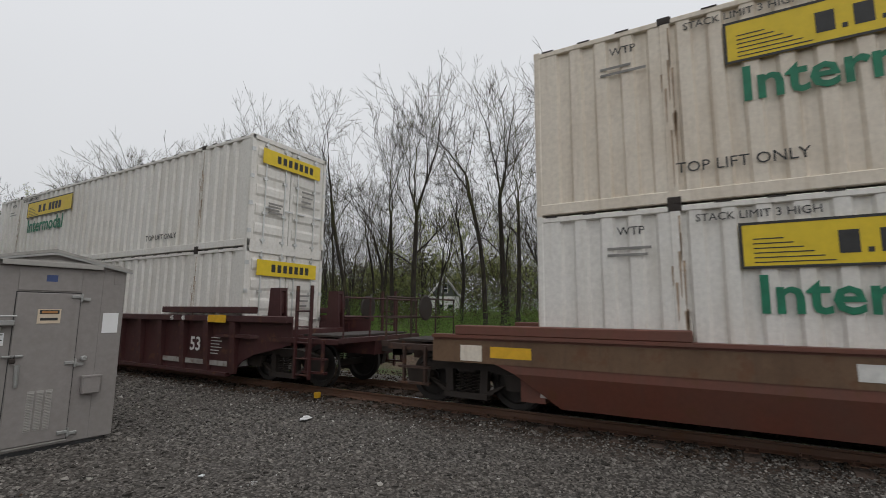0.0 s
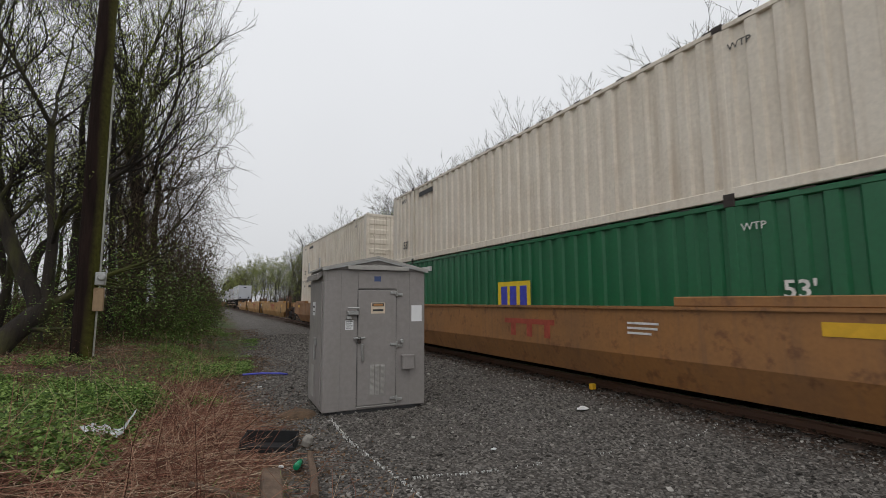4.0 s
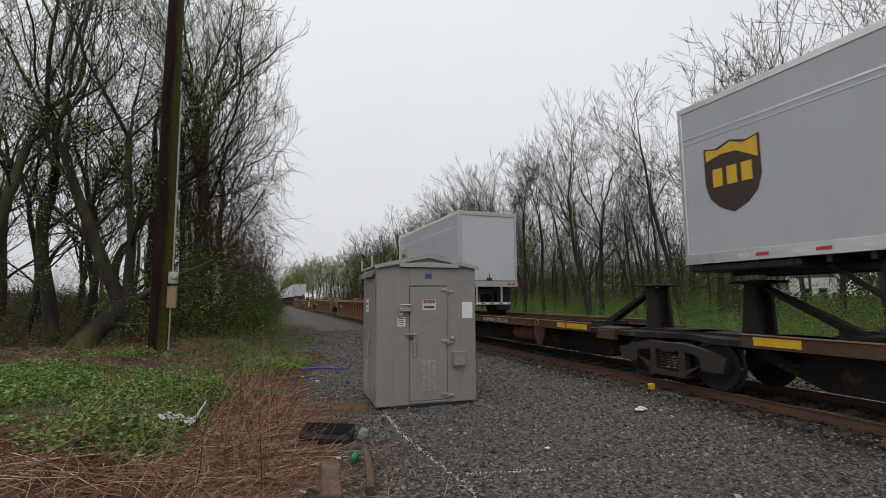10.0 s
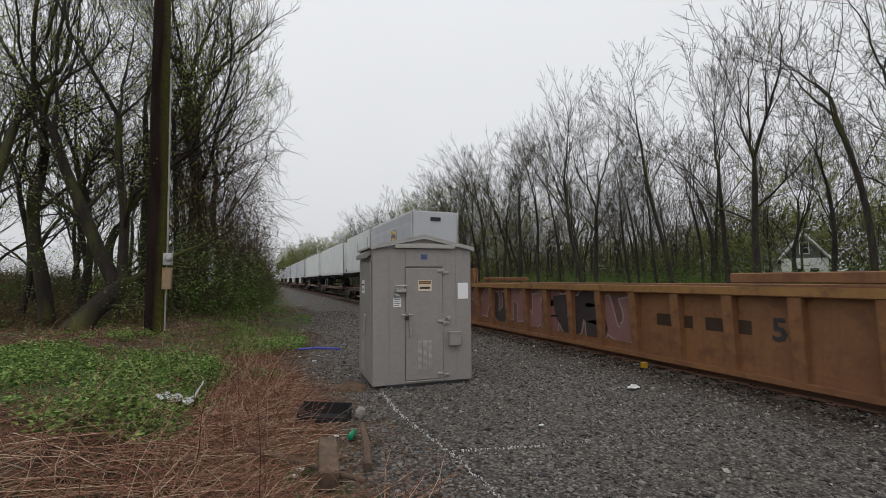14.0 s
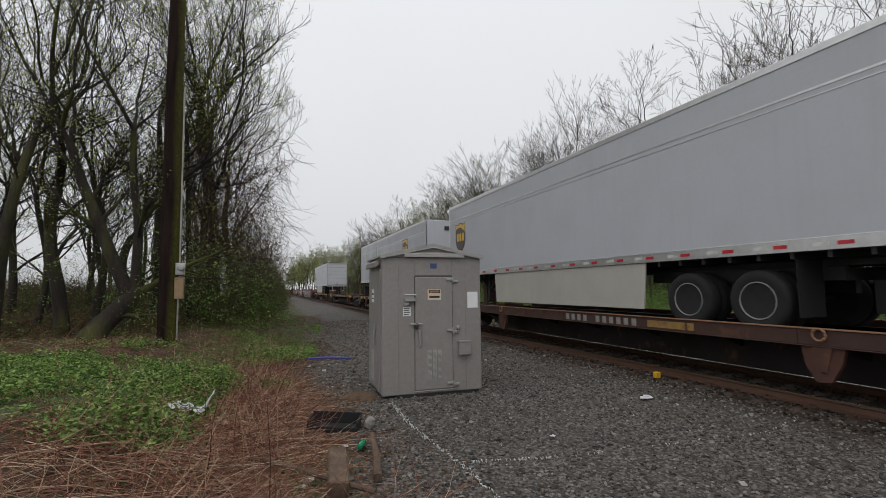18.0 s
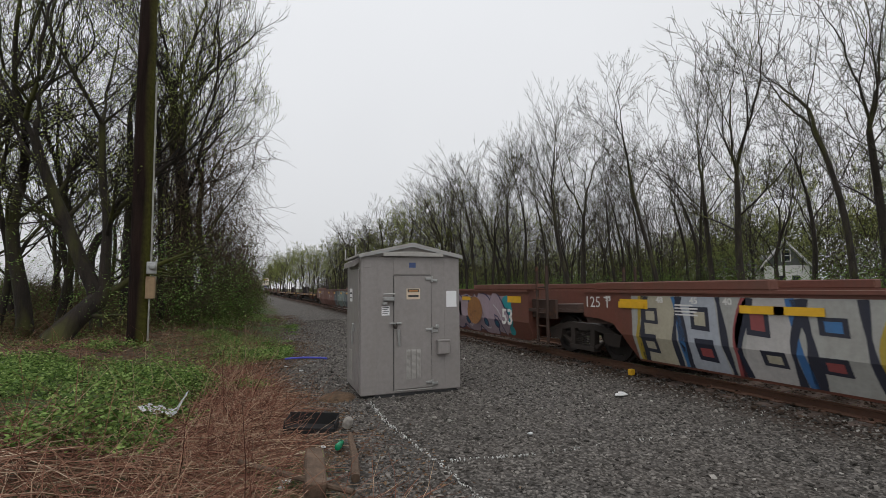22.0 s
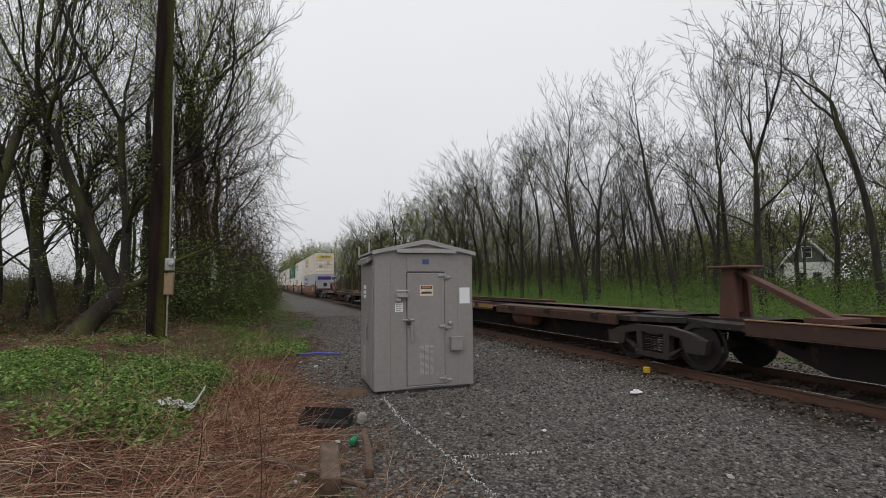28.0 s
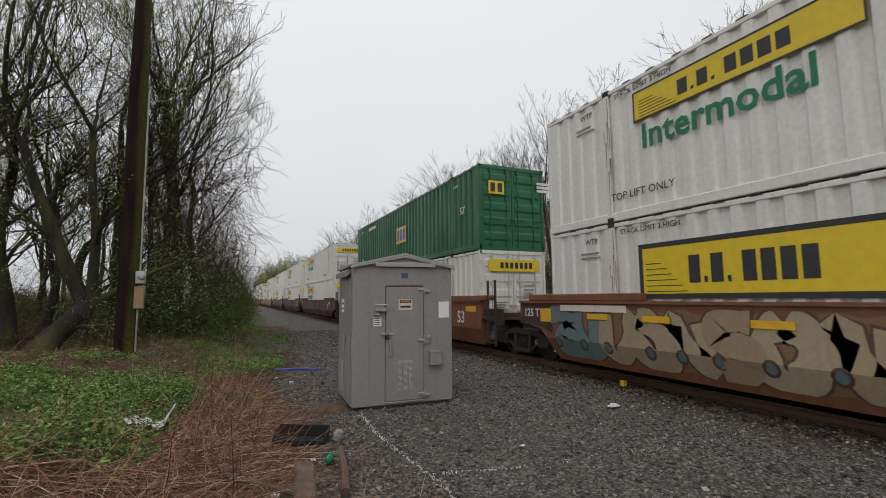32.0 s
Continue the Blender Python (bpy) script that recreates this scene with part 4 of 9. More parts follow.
def scrawl(parent, y0, y1, z0, z1, seed, col):
    """A quick tag in one thin looping line."""
    r = random.Random(seed)
    n = 9
    path = [(y1 - (y1 - y0) * (k / n + r.uniform(-0.12, 0.12)), z0 + (z1 - z0) * (r.uniform(0.6, 1.0) if k % 2 else r.uniform(0.0, 0.4))) for k in range(n + 1)]
    part_of = ribbon(parent, "tag", curve_through(path, 6), 0.012, 0.004, col, 1.39, (y0, y1, z0, z1))
    ribbon(part_of, "tag_underline", [(y0, z0 + 0.03), (y1, z0 + 0.06)], 0.01, 0.004, col, 1.39, (y0, y1, z0, z1))


def slabs(parent, y0, y1, z0, z1, seed, n, pale, dark, accent):
    """Tall block letters: pale slabs with dark curved sides, square counters and a few coloured chips."""
    r = random.Random(seed)
    h, w = z1 - z0, (y1 - y0) / n
    box = (y0, y1, z0, z1)
    b = Build()
    for i in range(n * 2):
        a = y0 + (y1 - y0) * i / (2 * n)
        skin_poly(b, [(a, z0), (a + w / 2, z0), (a + w / 2, z1), (a, z1)], 0.004, None)
    g = part("graffiti", b, spray(pale[0]), parent, "block-letter graffiti in white, black and blue")
    for i in range(n):
        a, lean = y0 + i * w, r.uniform(-0.25, 0.3) * w
        q = Build()
        skin_poly(q, [(a + 0.08 * w, z0), (a + 0.8 * w, z0), (a + 0.8 * w + lean, z1), (a + 0.12 * w + lean, z1)], 0.006 + 0.0004 * (i % 2), None)
        part("letter_shape", q, spray(pale[i % len(pale)]), g)
        for u, wd, c in ((0.06, 0.05, dark), (0.84, 0.07, dark), (0.93, 0.05, accent[i % len(accent)])):
            pts = curve_through([(a + u * w - 0.05 * w, z0), (a + u * w + 0.10 * w * r.uniform(-1, 1), z0 + 0.5 * h), (a + u * w + lean, z1)])
            ribbon(g, "outline", pts, [wd * w * (0.5 + 0.8 * abs(math.sin(0.4 * k + i))) for k in range(len(pts))], 0.008 + 0.0003 * (i % 3), c, None, box)
        for k in range(2):
            cy, cz, sy, sz = a + r.uniform(0.3, 0.6) * w, z0 + h * (0.28 + 0.42 * k), 0.13 * w, h * r.uniform(0.07, 0.13)
            for nm, kk, off, cc in (("counter_edge", 1.35, 0.010, dark), ("counter", 0.8, 0.0115, accent[r.randrange(len(accent))] if r.random() < 0.6 else pale[-1])):
                q = Build()
                skin_poly(q, [(cy - sy * kk, cz - sz * kk), (cy + sy * kk, cz - sz * kk * 0.9), (cy + sy * kk * 1.1, cz + sz * kk), (cy - sy * kk * 0.9, cz + sz * kk)], off, None)
                part(nm, q, spray(cc), g)


CONT_L, CONT_H = 16.25, 2.9


def container(mat, s, level, style="jb", length=CONT_L, label="", panel=True, doors=True, base=0.34):
    """A 53-foot box: corrugated sides, posts and rails, end doors with lock rods."""
    z0 = base + level * CONT_H
    L, H, hw = length, CONT_H, 1.3
    box = thing("shipping_container", pose(XC, s, RAIL + z0), label, "container", "containers of the freight train")
    def body():
        b = Build()
        pitch = 0.40
        n = int((L - 0.5) / pitch)
        y0 = (L - n * pitch) / 2
        for sx in (-1, 1):
            prof = [(0.1, 0)]
            for i in range(n):
                y = y0 + i * pitch
                prof += [(y + 0.10, 0), (y + 0.14, 1), (y + 0.30, 1), (y + 0.34, 0)]
            prof.append((L - 0.1, 0))
            depth = 0.055 if style != "plate" else 0.006
            vs = [(sx * (hw - 0.012 - depth * d), y, z) for y, d in prof for z in (0.2, H - 0.1)]
            fs = [(2 * i, 2 * i + 2, 2 * i + 3, 2 * i + 1) for i in range(len(prof) - 1)]
            b.add(vs, fs)
        b.box(-hw + 0.05, hw - 0.05, 0.1, L - 0.06, H - 0.06, H - 0.03)
        b.box(-hw + 0.05, hw - 0.05, 0.1, L - 0.06, 0.12, 0.2)
        b.box(-hw + 0.05, hw - 0.05, L - 0.06, L - 0.03, 0.15, H - 0.06)
        return mesh_of("body", b, mat)
    part("body", keep(("cbody", mat.name, style, L), body), None, box)
    def rails():
        b = Build()
        for sx in (-1, 1):
            x0, x1 = sorted((sx * (hw - 0.1), sx * hw))
            b.cbox(x0, x1, 0, L, 0.02, 0.2, 0.012)
            b.cbox(x0, x1, 0, L, H - 0.11, H - 0.02, 0.012)
            for y in (0.0, L - 0.1):
                b.cbox(x0, x1, y, y + 0.1, 0, H, 0.012)
            for y in (1.98, L - 2.12):
                b.cbox(*sorted((sx * (hw - 0.06), sx * (hw + 0.004))), y, y + 0.14, 0.0, H, 0.012)
        b.box(-hw, hw, 0, 0.1, 0.0, 0.16).box(-hw, hw, 0, 0.1, H - 0.12, H)
        b.box(-hw, hw, L - 0.1, L, 0.0, 0.16).box(-hw, hw, L - 0.1, L, H - 0.12, H)
        return mesh_of("frame_rail", b, mat)
    part("frame_rail", keep(("crail", mat.name, L), rails), None, box)
    def casting():
        return mesh_of("corner_casting", Build().cbox(-0.08, 0.09, -0.09, 0.09, -0.06, 0.06, 0.01).box(-0.084, -0.08, -0.04, 0.04, -0.03, 0.03), M_TRUCK)
    for y in (2.05, L - 2.05):
        for z in (0.05, H - 0.045):
            part("corner_casting", keep("casting", casting), None, box, m=pose(-hw + 0.07, y, z))
    if style == "jb":
        def stain():
            b = Build()
            q = random.Random(8)
            for i in range(9):
                y, z1 = q.uniform(-0.09, 0.09), q.uniform(0.9, H - 0.1)
                w, h = q.uniform(0.012, 0.03), q.uniform(0.25, 0.9)
                b.add([(-0.002, y - w, z1), (-0.002, y + w, z1), (-0.002, y + w * 0.4, z1 - h), (-0.002, y - w * 0.3, z1 - h * 0.9)], [(0, 1, 2, 3)])
            return mesh_of("rust_stain", b, M_STAIN)
        for y in (2.05, L - 2.05):
            tagged(part("rust_stain", keep("stain", stain), None, box, m=pose(-hw - 0.004, y, 0)), kind="stuff")
    def bands():
        b = Build()
        for i in range(int(L / 0.6)):
            b.box(-0.002, 0.002, 0.3 + i * 0.6, 0.5 + i * 0.6, -0.012, 0.012)
        return mesh_of("rivet_strip", b, M_TRUCK)
    if style != "plate":
        tagged(part("rivet_strip", keep(("strip", L), bands), None, box, m=pose(-hw - 0.002, 0, H - 0.02)), kind="stuff")
    for sx in (-1, 1):
        def door():
            b = Build().cbox(*sorted((sx * 0.01, sx * (hw - 0.08))), 0.03, 0.08, 0.15, H - 0.1, 0.01)
            for i in range(5):
                z = 0.32 + i * 0.5
                b.prism([(z, 0.03), (z + 0.08, 0.0), (z + 0.26, 0.0), (z + 0.34, 0.03)][::1] if False else [(0.03, z), (0.005, z + 0.07), (0.005, z + 0.25), (0.03, z + 0.32)], "x", *sorted((sx * 0.1, sx * (hw - 0.2))))
            return mesh_of("door", b, mat)
        dr = part("door", keep(("cdoor", mat.name, sx), door), None, box)
        def rods():
            b = Build()
            for px in (0.22, 0.85):
                b.tube([(sx * px, -0.02, 0.1), (sx * px, -0.02, H - 0.08)], 0.02, 6)
                for z in (0.2, 0.9, 1.8, H - 0.2):
                    b.box(sx * px - 0.06, sx * px + 0.06, -0.03, 0.03, z - 0.03, z + 0.03)
                b.box(*sorted((sx * px, sx * px + 0.3)), -0.03, -0.01, 1.05, 1.09)
            for z in (0.4, 1.1, 1.8, 2.5):
                b.box(*sorted((sx * (hw - 0.1), sx * (hw + 0.0))), -0.015, 0.04, z - 0.05, z + 0.05)
            return mesh_of("lock_rod", b, M_ALU if "white" in mat.name else mat)
        part("lock_rod", keep(("crod", mat.name, sx), rods), None, dr)
    TRAIN.append((box, s))
    return box


def wing_panel(parent, y, z, w, h, m_plain=True, edge_w=0.035, x=-1.306, border=True):
    """A yellow name panel with a dark border and plain dark bars for the name."""
    b = Build().box(x - 0.004, x, y - w, y, z, z + h)
    p = part("sign_panel", b, M_SIGNY, parent, "yellow name panel")
    if border:
        t = edge_w
        bb = Build()
        for y0, y1, z0, z1 in ((y - w, y, z, z + t), (y - w, y, z + h - t, z + h), (y - w, y - w + t, z + t, z + h - t), (y - t, y, z + t, z + h - t)):
            bb.box(x - 0.007, x - 0.004, y0, y1, z0, z1)
        part("panel_border", bb, M_INK, p)
    # wing lines fanning out from one end
    wl = Build()
    for i in range(6):
        a = 0.12 + i * 0.1
        wl.box(x - 0.007, x - 0.004, y - 0.1 * w - w * 0.16 * (1 - i / 6), y - 0.04 * w, z + h * a, z + h * a + 0.015)
    part("wing_mark", wl, M_INK, p)
    yy, lw = y - w * 0.27, w * 0.085
    for i, k in enumerate((0.8, 0.35, 1.0, 0.35, 0.0, 1.0, 1.0, 1.05, 1.0)):
        if k == 0:
            yy -= lw * 0.35
            continue
        ww = lw * (0.62 if k > 0.5 else 0.18)
        hh = h * 0.46 if k > 0.5 else h * 0.1
        part("name_bar", Build().box(x - 0.007, x - 0.004, yy - ww, yy, z + h * 0.26, z + h * 0.26 + hh), M_INK, p)
        yy -= ww + lw * 0.2
    return p


def jb_container(s, level, mat=None, panel=13.45, label="", big=False, word=True, top_lift=True, low=False):
    c = container(mat or M_WHITEC, s, level, "jb", label=label or "dirty white corrugated 53-foot container with a yellow name panel")
    y = panel
    z = 1.62 if not low else 1.2
    if big:
        wing_panel(c, 13.5, 1.3, 4.0, 1.05, edge_w=0.09)
    else:
        wing_panel(c, y, 1.93, 3.8, 0.62)
        if word:
            side_word("Intermodal", 0.5, M_GREENP, -1.308, y - 0.15, 1.36, c, bold=0.014)
    if top_lift:
        side_word("TOP LIFT ONLY", 0.16, M_INK, -1.304, 14.15, 0.45, c)
        side_word("TOP LIFT ONLY", 0.16, M_INK, -1.304, 4.6, 0.42, c)
    side_word("STACK LIMIT 3 HIGH", 0.11, M_INK, -1.304, 13.95, 2.62, c)
    side_word("WTP", 0.13, M_INK, -1.304, 15.0, 2.5, c)
    part("serial_mark", bars(-1.304, 15.15, 2.32, 2, M_GREYTXT, 0.7, 0.04, 0.06), M_GREYTXT, c)
    # yellow panel on the doors
    d = part("door_panel", Build().box(-1.0, 1.0, -0.052, -0.048, 2.2, 2.6), M_SIGNY, c, "yellow name panel on the doors")
    for i in range(7):
        part("name_bar", keep("door_bar", lambda: mesh_of("name_bar", Build().box(0, 0.12, -0.056, -0.052, 2.3, 2.5), M_INK)), None, d, m=pose(-0.55 + i * 0.19, 0, 0))
    for x0, x1, z0, z1 in ((0.35, 0.8, 1.2, 1.75), (-0.75, -0.3, 0.9, 1.2)):
        st = Build()
        for i in range(4):
            st.box(x0, x1 - 0.05 * (i % 3), -0.05, -0.046, z1 - i * (z1 - z0) / 4, z1 - i * (z1 - z0) / 4 - 0.05)
        tagged(part("placard", st, M_GREYTXT, c), kind="stuff")
    return c


def plain_container(mat, s, level, style="c", label="", ink=None, logo=None):
    ink = ink or M_INK
    c = container(mat, s, level, style, label=label)
    if mat != M_CREAM:
        side_word("53'", 0.26, ink, -1.308, 1.4, 1.38, c, bold=0.006)
    side_word("53'", 0.3, ink, -1.308, 15.1, 0.55, c, bold=0.006)
    side_word("WTP", 0.16, ink, -1.304, 15.3, 2.45, c)
    side_word("WTP", 0.12, ink, -1.304, 1.9, 2.4, c)
    if mat != M_GREYC:
        part("serial_mark", bars(-1.304, 13.6, 2.6, 1, ink, 1.6, 0.17), ink, c)
    part("serial_mark", bars(0.0, 0.0, 0.0, 3, ink, 0.7, 0.09), ink, c, m=pose(1.0, -0.052, 2.45, 0, 0, 90))
    if logo == "yellow":
        p = part("logo_panel", Build().box(-1.312, -1.308, 7.0, 8.4, 1.08, 1.86), M_SIGNY, c, "yellow square logo panel")
        b = Build()
        for a in (0.15, 0.55, 0.98):
            b.box(-1.316, -1.312, 8.4 - a - 0.28, 8.4 - a, 1.2, 1.74)
        part("logo_bar", b, M_BLUE, p, "blue logo shapes")
        q = part("door_logo", Build().box(-0.95, -0.35, -0.056, -0.05, 1.9, 2.35), M_SIGNY, c)
        part("logo_bar", Build().box(-0.88, -0.7, -0.06, -0.056, 1.97, 2.28).box(-0.6, -0.42, -0.06, -0.056, 1.97, 2.28), M_INK, q)
    return c


def spine_car(s, L, kind="apron", ends=(0, 0), label="", start=None):
    """One platform of a spine car: centre sill, side decks for the tyres, a folding trailer hitch."""
    car = thing("spine_car", pose(XC, s, RAIL), label, "railway car", "spine cars of the freight train")
    body = M_SPINE
    def sill():
        b = Build()
        b.prism([(-0.9, 0.74), (1.1, 0.74), (2.4, 0.22), (L - 2.4, 0.22), (L - 1.1, 0.74), (L + 0.3, 0.74), (L + 0.3, 1.0), (-0.3, 1.0)], "x", -0.42, 0.42)
        b.prism([(1.4, 0.9), (L - 1.4, 0.9), (L - 1.4, 1.0), (1.4, 1.0)], "x", -0.55, 0.55)
        for i in range(8):
            y = 2.0 + i * (L - 4.0) / 7
            b.prism([(-1.28, 0.88), (-0.33, 0.55), (0.33, 0.55), (1.28, 0.88), (1.28, 0.98), (-1.28, 0.98)], "y", y - 0.05, y + 0.05)
        return mesh_of("centre_sill", b, body)
    part("centre_sill", keep(("sill", L), sill), None, car)
    d0, d1 = start or (2.0 if kind == "apron" else L * 0.40), L - 1.7
    lo, hi = (0.90, 1.075) if kind == "apron" else (0.83, 1.055)
    hooks = ((d0 + 2.2, L - 4.63) if d0 < 6 else (L - 4.63,)) if kind == "apron" else ((4.0, L - 4.0) if d0 < 3.9 else (L - 4.0,))
    for sx in (-1, 1):
        def deck():
            b = Build()
            b.cbox(*sorted((sx * 0.58, sx * 1.27)), d0, d1, 0.90, 0.94, 0.01)
            b.cbox(*sorted((sx * 0.5, sx * 1.1)), 1.4, d0 - 0.01, 0.955, 1.0, 0.01)
            return mesh_of("deck_plate", b, M_DECK)
        part("deck_plate", keep(("deck", L, sx, d0), deck), None, car)
        def edge_rail():
            b = Build().cbox(*sorted((sx * 1.272, sx * 1.30)), d0, d1, lo, hi, 0.006)
            b.cbox(*sorted((sx * 1.0, sx * 1.14)), 1.4, d0 - 0.02, 0.74, 0.952, 0.008)
            b.cbox(*sorted((sx * 1.22, sx * 1.315)), d0, d1, lo - 0.018, lo - 0.002, 0.005)
            for i in range(int((d1 - d0) / 1.9)):
                b.box(*sorted((sx * 1.301, sx * 1.312)), d0 + 0.9 + i * 1.9, d0 + 0.93 + i * 1.9, lo, hi)
            return mesh_of("edge_rail", b, M_EDGE if kind == "plain" else M_APRON)
        er = part("edge_rail", keep(("edge", L, sx, kind, d0), edge_rail), None, car)
        for y in hooks:
            def plate():
                return mesh_of("lift_bracket", Build().prism([(-0.28, 0.0), (0.28, 0.0), (0.24, -0.28), (0.10, -0.52), (-0.08, -0.50), (-0.22, -0.25)], "x", *sorted((sx * 1.2, sx * 1.27))).prism([(-0.14, 0.0), (0.14, 0.0), (0.05, -0.36), (-0.05, -0.36)], "x", *sorted((sx * 1.27, sx * 1.30))), M_HITCH)
            br_ = part("lift_bracket", keep(("bracket", sx), plate), None, er, "rusty lifting bracket below the deck edge", m=pose(0, y, lo))
            def eye():
                return mesh_of("lift_ring", Build().tube([(sx * 1.335, 0.085 * math.cos(a * 0.6283), 0.085 * math.sin(a * 0.6283)) for a in range(11)], 0.02, 6), M_LIP)
            part("lift_ring", keep(("liftring", sx), eye), None, br_, "worn steel lifting ring", m=pose(0, 0, hi - lo - 0.07))
        if kind == "apron" and sx < 0:
            mk = Build()
            for a, w in ((15.8, 0.67), (14.5, 0.55), (13.27, 0.18), (10.5, 1.0), (7.15, 0.75)) if d0 > 6 else ((d0 + 0.1, 1.2), (d0 + 6.6, 0.8), (d1 - 0.9, 0.7)):
                mk.box(-1.304, -1.30, a, a + w, lo + 0.025, hi - 0.02)
            part("marking", mk, M_MARKY, er, "yellow edge marking")
            wb = Build()
            for a, w in ((8.1, 0.95), (9.25, 0.6)) if d0 > 6 else ((d0 + 8.4, 1.3), (d0 + 10.4, 0.8)):
                for k in range(int(w / 0.15)):
                    wb.box(-1.304, -1.30, a + k * 0.15, a + k * 0.15 + 0.1, lo + 0.02, hi - 0.03)
            part("serial_mark", wb, M_DULLW, er, "white reporting marks")
            if d0 > 6:
                side_word("2-28 / 1-57", 0.125, M_DULLW, -1.304, 13.2, lo + 0.025, er, bold=0.006)
            else:
                side_word("ALL PURPOSE SPINE CAR", 0.11, M_DULLW, -1.304, 7.6, lo + 0.03, er, bold=0.004)
        part("top_edge", keep(("topedge", L, kind, sx, d0), lambda: mesh_of("top_edge", Build().cbox(*sorted((sx * 1.325, sx * 1.24)), d0, d1, hi + 0.001, hi + 0.022, 0.004), M_LIP)), None, er, "rubbed rusty lip along the deck edge")
        if kind != "apron" and sx < 0:
            q0 = 9.75 if d0 < 3.9 else d0 + 3.6
            for k, q in enumerate((0, 1, 2, 3, 5, 6, 7, 8, 9, 10)):
                part("serial_mark", keep("spinemark", lambda: mesh_of("serial_mark", Build().box(-1.304, -1.30, 0, 0.13, 0.86, 1.01), M_GREYTXT)), None, er, m=pose(0, q0 - q * 0.23, 0))
            part("marking", Build().box(-1.304, -1.30, q0 - 3.7, q0 - 2.6, lo + 0.04, hi - 0.05), M_YWORN, er, "worn yellow edge marking")
    # folding hitch: post, plate, strut
    def hitch():
        b = Build()
        for px in (-0.24, 0.16):
            b.prism([(-0.19, 0), (0.16, 0), (0.12, 0.93), (-0.08, 0.93)], "x", px, px + 0.08)
        b.box(-0.16, 0.16, -0.04, 0.04, 0.1, 0.85)
        b.prism([(0.0, 0.9), (0.12, 0.9), (1.75, 0.05), (1.5, 0.05)], "x", -0.12, 0.12)
        b.cbox(-0.36, 0.36, -0.3, 0.34, 0.93, 0.985, 0.02)
        b.box(-0.4, 0.4, 1.4, 1.9, 0, 0.09)
        return mesh_of("hitch", b, M_HITCH if kind != "apron" else M_SPINE)
    if kind == "apron":
        part("hitch", keep(("hitch", kind), hitch), None, car, "folding trailer hitch", m=pose(0, 1.15, 1.0))
    part("hitch", keep(("hitch", kind), hitch), None, car, "folding trailer hitch", m=pose(0, L - (0.65 if kind != "apron" else 0.3 if ends[1] else 1.15), 1.0, 0, 0, 180))
    def chunk():
        b = Build().prism([(-1.05, 1.0), (-1.05, 1.9), (1.05, 1.9), (1.05, 1.0), (0.55, 0.0), (-0.55, 0.0)], "z", 0.85, 0.955)
        return mesh_of("end_plate", b, body)
    for m in (pose(0, 0, 0), pose(0, L, 0, 0, 0, 180)):
        part("end_plate", keep("spend", chunk), None, car, m=m)
    def tank():
        return mesh_of("air_reservoir", Build().lathe([(0.05, -0.62), (0.18, -0.58), (0.24, -0.45), (0.24, 0.45), (0.18, 0.58), (0.05, 0.62)], "y", (0, 0, 0), 14).tube([(0, -0.75, 0), (0, 0.75, 0)], 0.03, 6), M_BROWN, True)
    if start is None or kind == "apron":
        part("air_reservoir", keep("tank", tank), None, car, m=pose(-0.72, 5.7, 0.62))
    bogie(car, L if kind == "apron" else L + 0.4)
    if ends[0]:
        bogie(car, 0.55 if kind == "apron" else 0.4)
    if kind == "apron":
        def beam():
            return mesh_of("end_beam", Build().cbox(-1.26, -1.16, -0.7, 1.1, 0.88, 1.06, 0.01).cbox(-1.2, -1.1, 1.1, 2.1, 0.9, 1.02, 0.01).box(-1.16, -0.4, -0.7, -0.6, 0.9, 1.04).box(-1.16, -0.4, 0.9, 1.0, 0.9, 1.04), M_OCHRE)
        for m in ([pose(0, 0, 0)] if ends[0] else []) + ([pose(0, L, 0, 0, 0, 180)] if ends[1] else []):
            part("end_beam", keep("endbeam", beam), None, car, "worn ochre side beam of the end platform", m=m)
            part("end_beam", keep("endbeam2", lambda: mesh_of("end_beam", Build().cbox(1.16, 1.26, -0.7, 1.1, 0.88, 1.06, 0.01).cbox(1.1, 1.2, 1.1, 2.1, 0.9, 1.02, 0.01), M_OCHRE)), None, car, "worn ochre side beam of the end platform", m=m)
    for e, y0, sgn in ((ends[0], 0, -1), (ends[1], L, 1)):
        if e:
            def coupler():
                b = Build().box(-0.08, 0.08, -1.75, 0, 0.78, 0.98).cbox(-0.2, 0.2, -2.0, -1.65, 0.72, 1.04, 0.05).box(-0.34, 0.34, -1.3, 0.5, 0.72, 1.0)
                b.box(-1.3, 1.3, -1.35, -1.2, 0.9, 1.0)
                for py in (-1.25, -0.85):
                    b.box(-1.32, -1.26, py - 0.02, py + 0.02, 0.42, 1.0)
                b.box(-1.33, -1.25, -1.3, -0.8, 0.40, 0.44)
                return mesh_of("end_sill", b, body)
            part("end_sill", keep("spcoup", coupler), None, car, m=pose(0, y0, 0) if sgn < 0 else pose(0, y0, 0, 0, 0, 180))
    TRAIN.append((car, s))
    return car


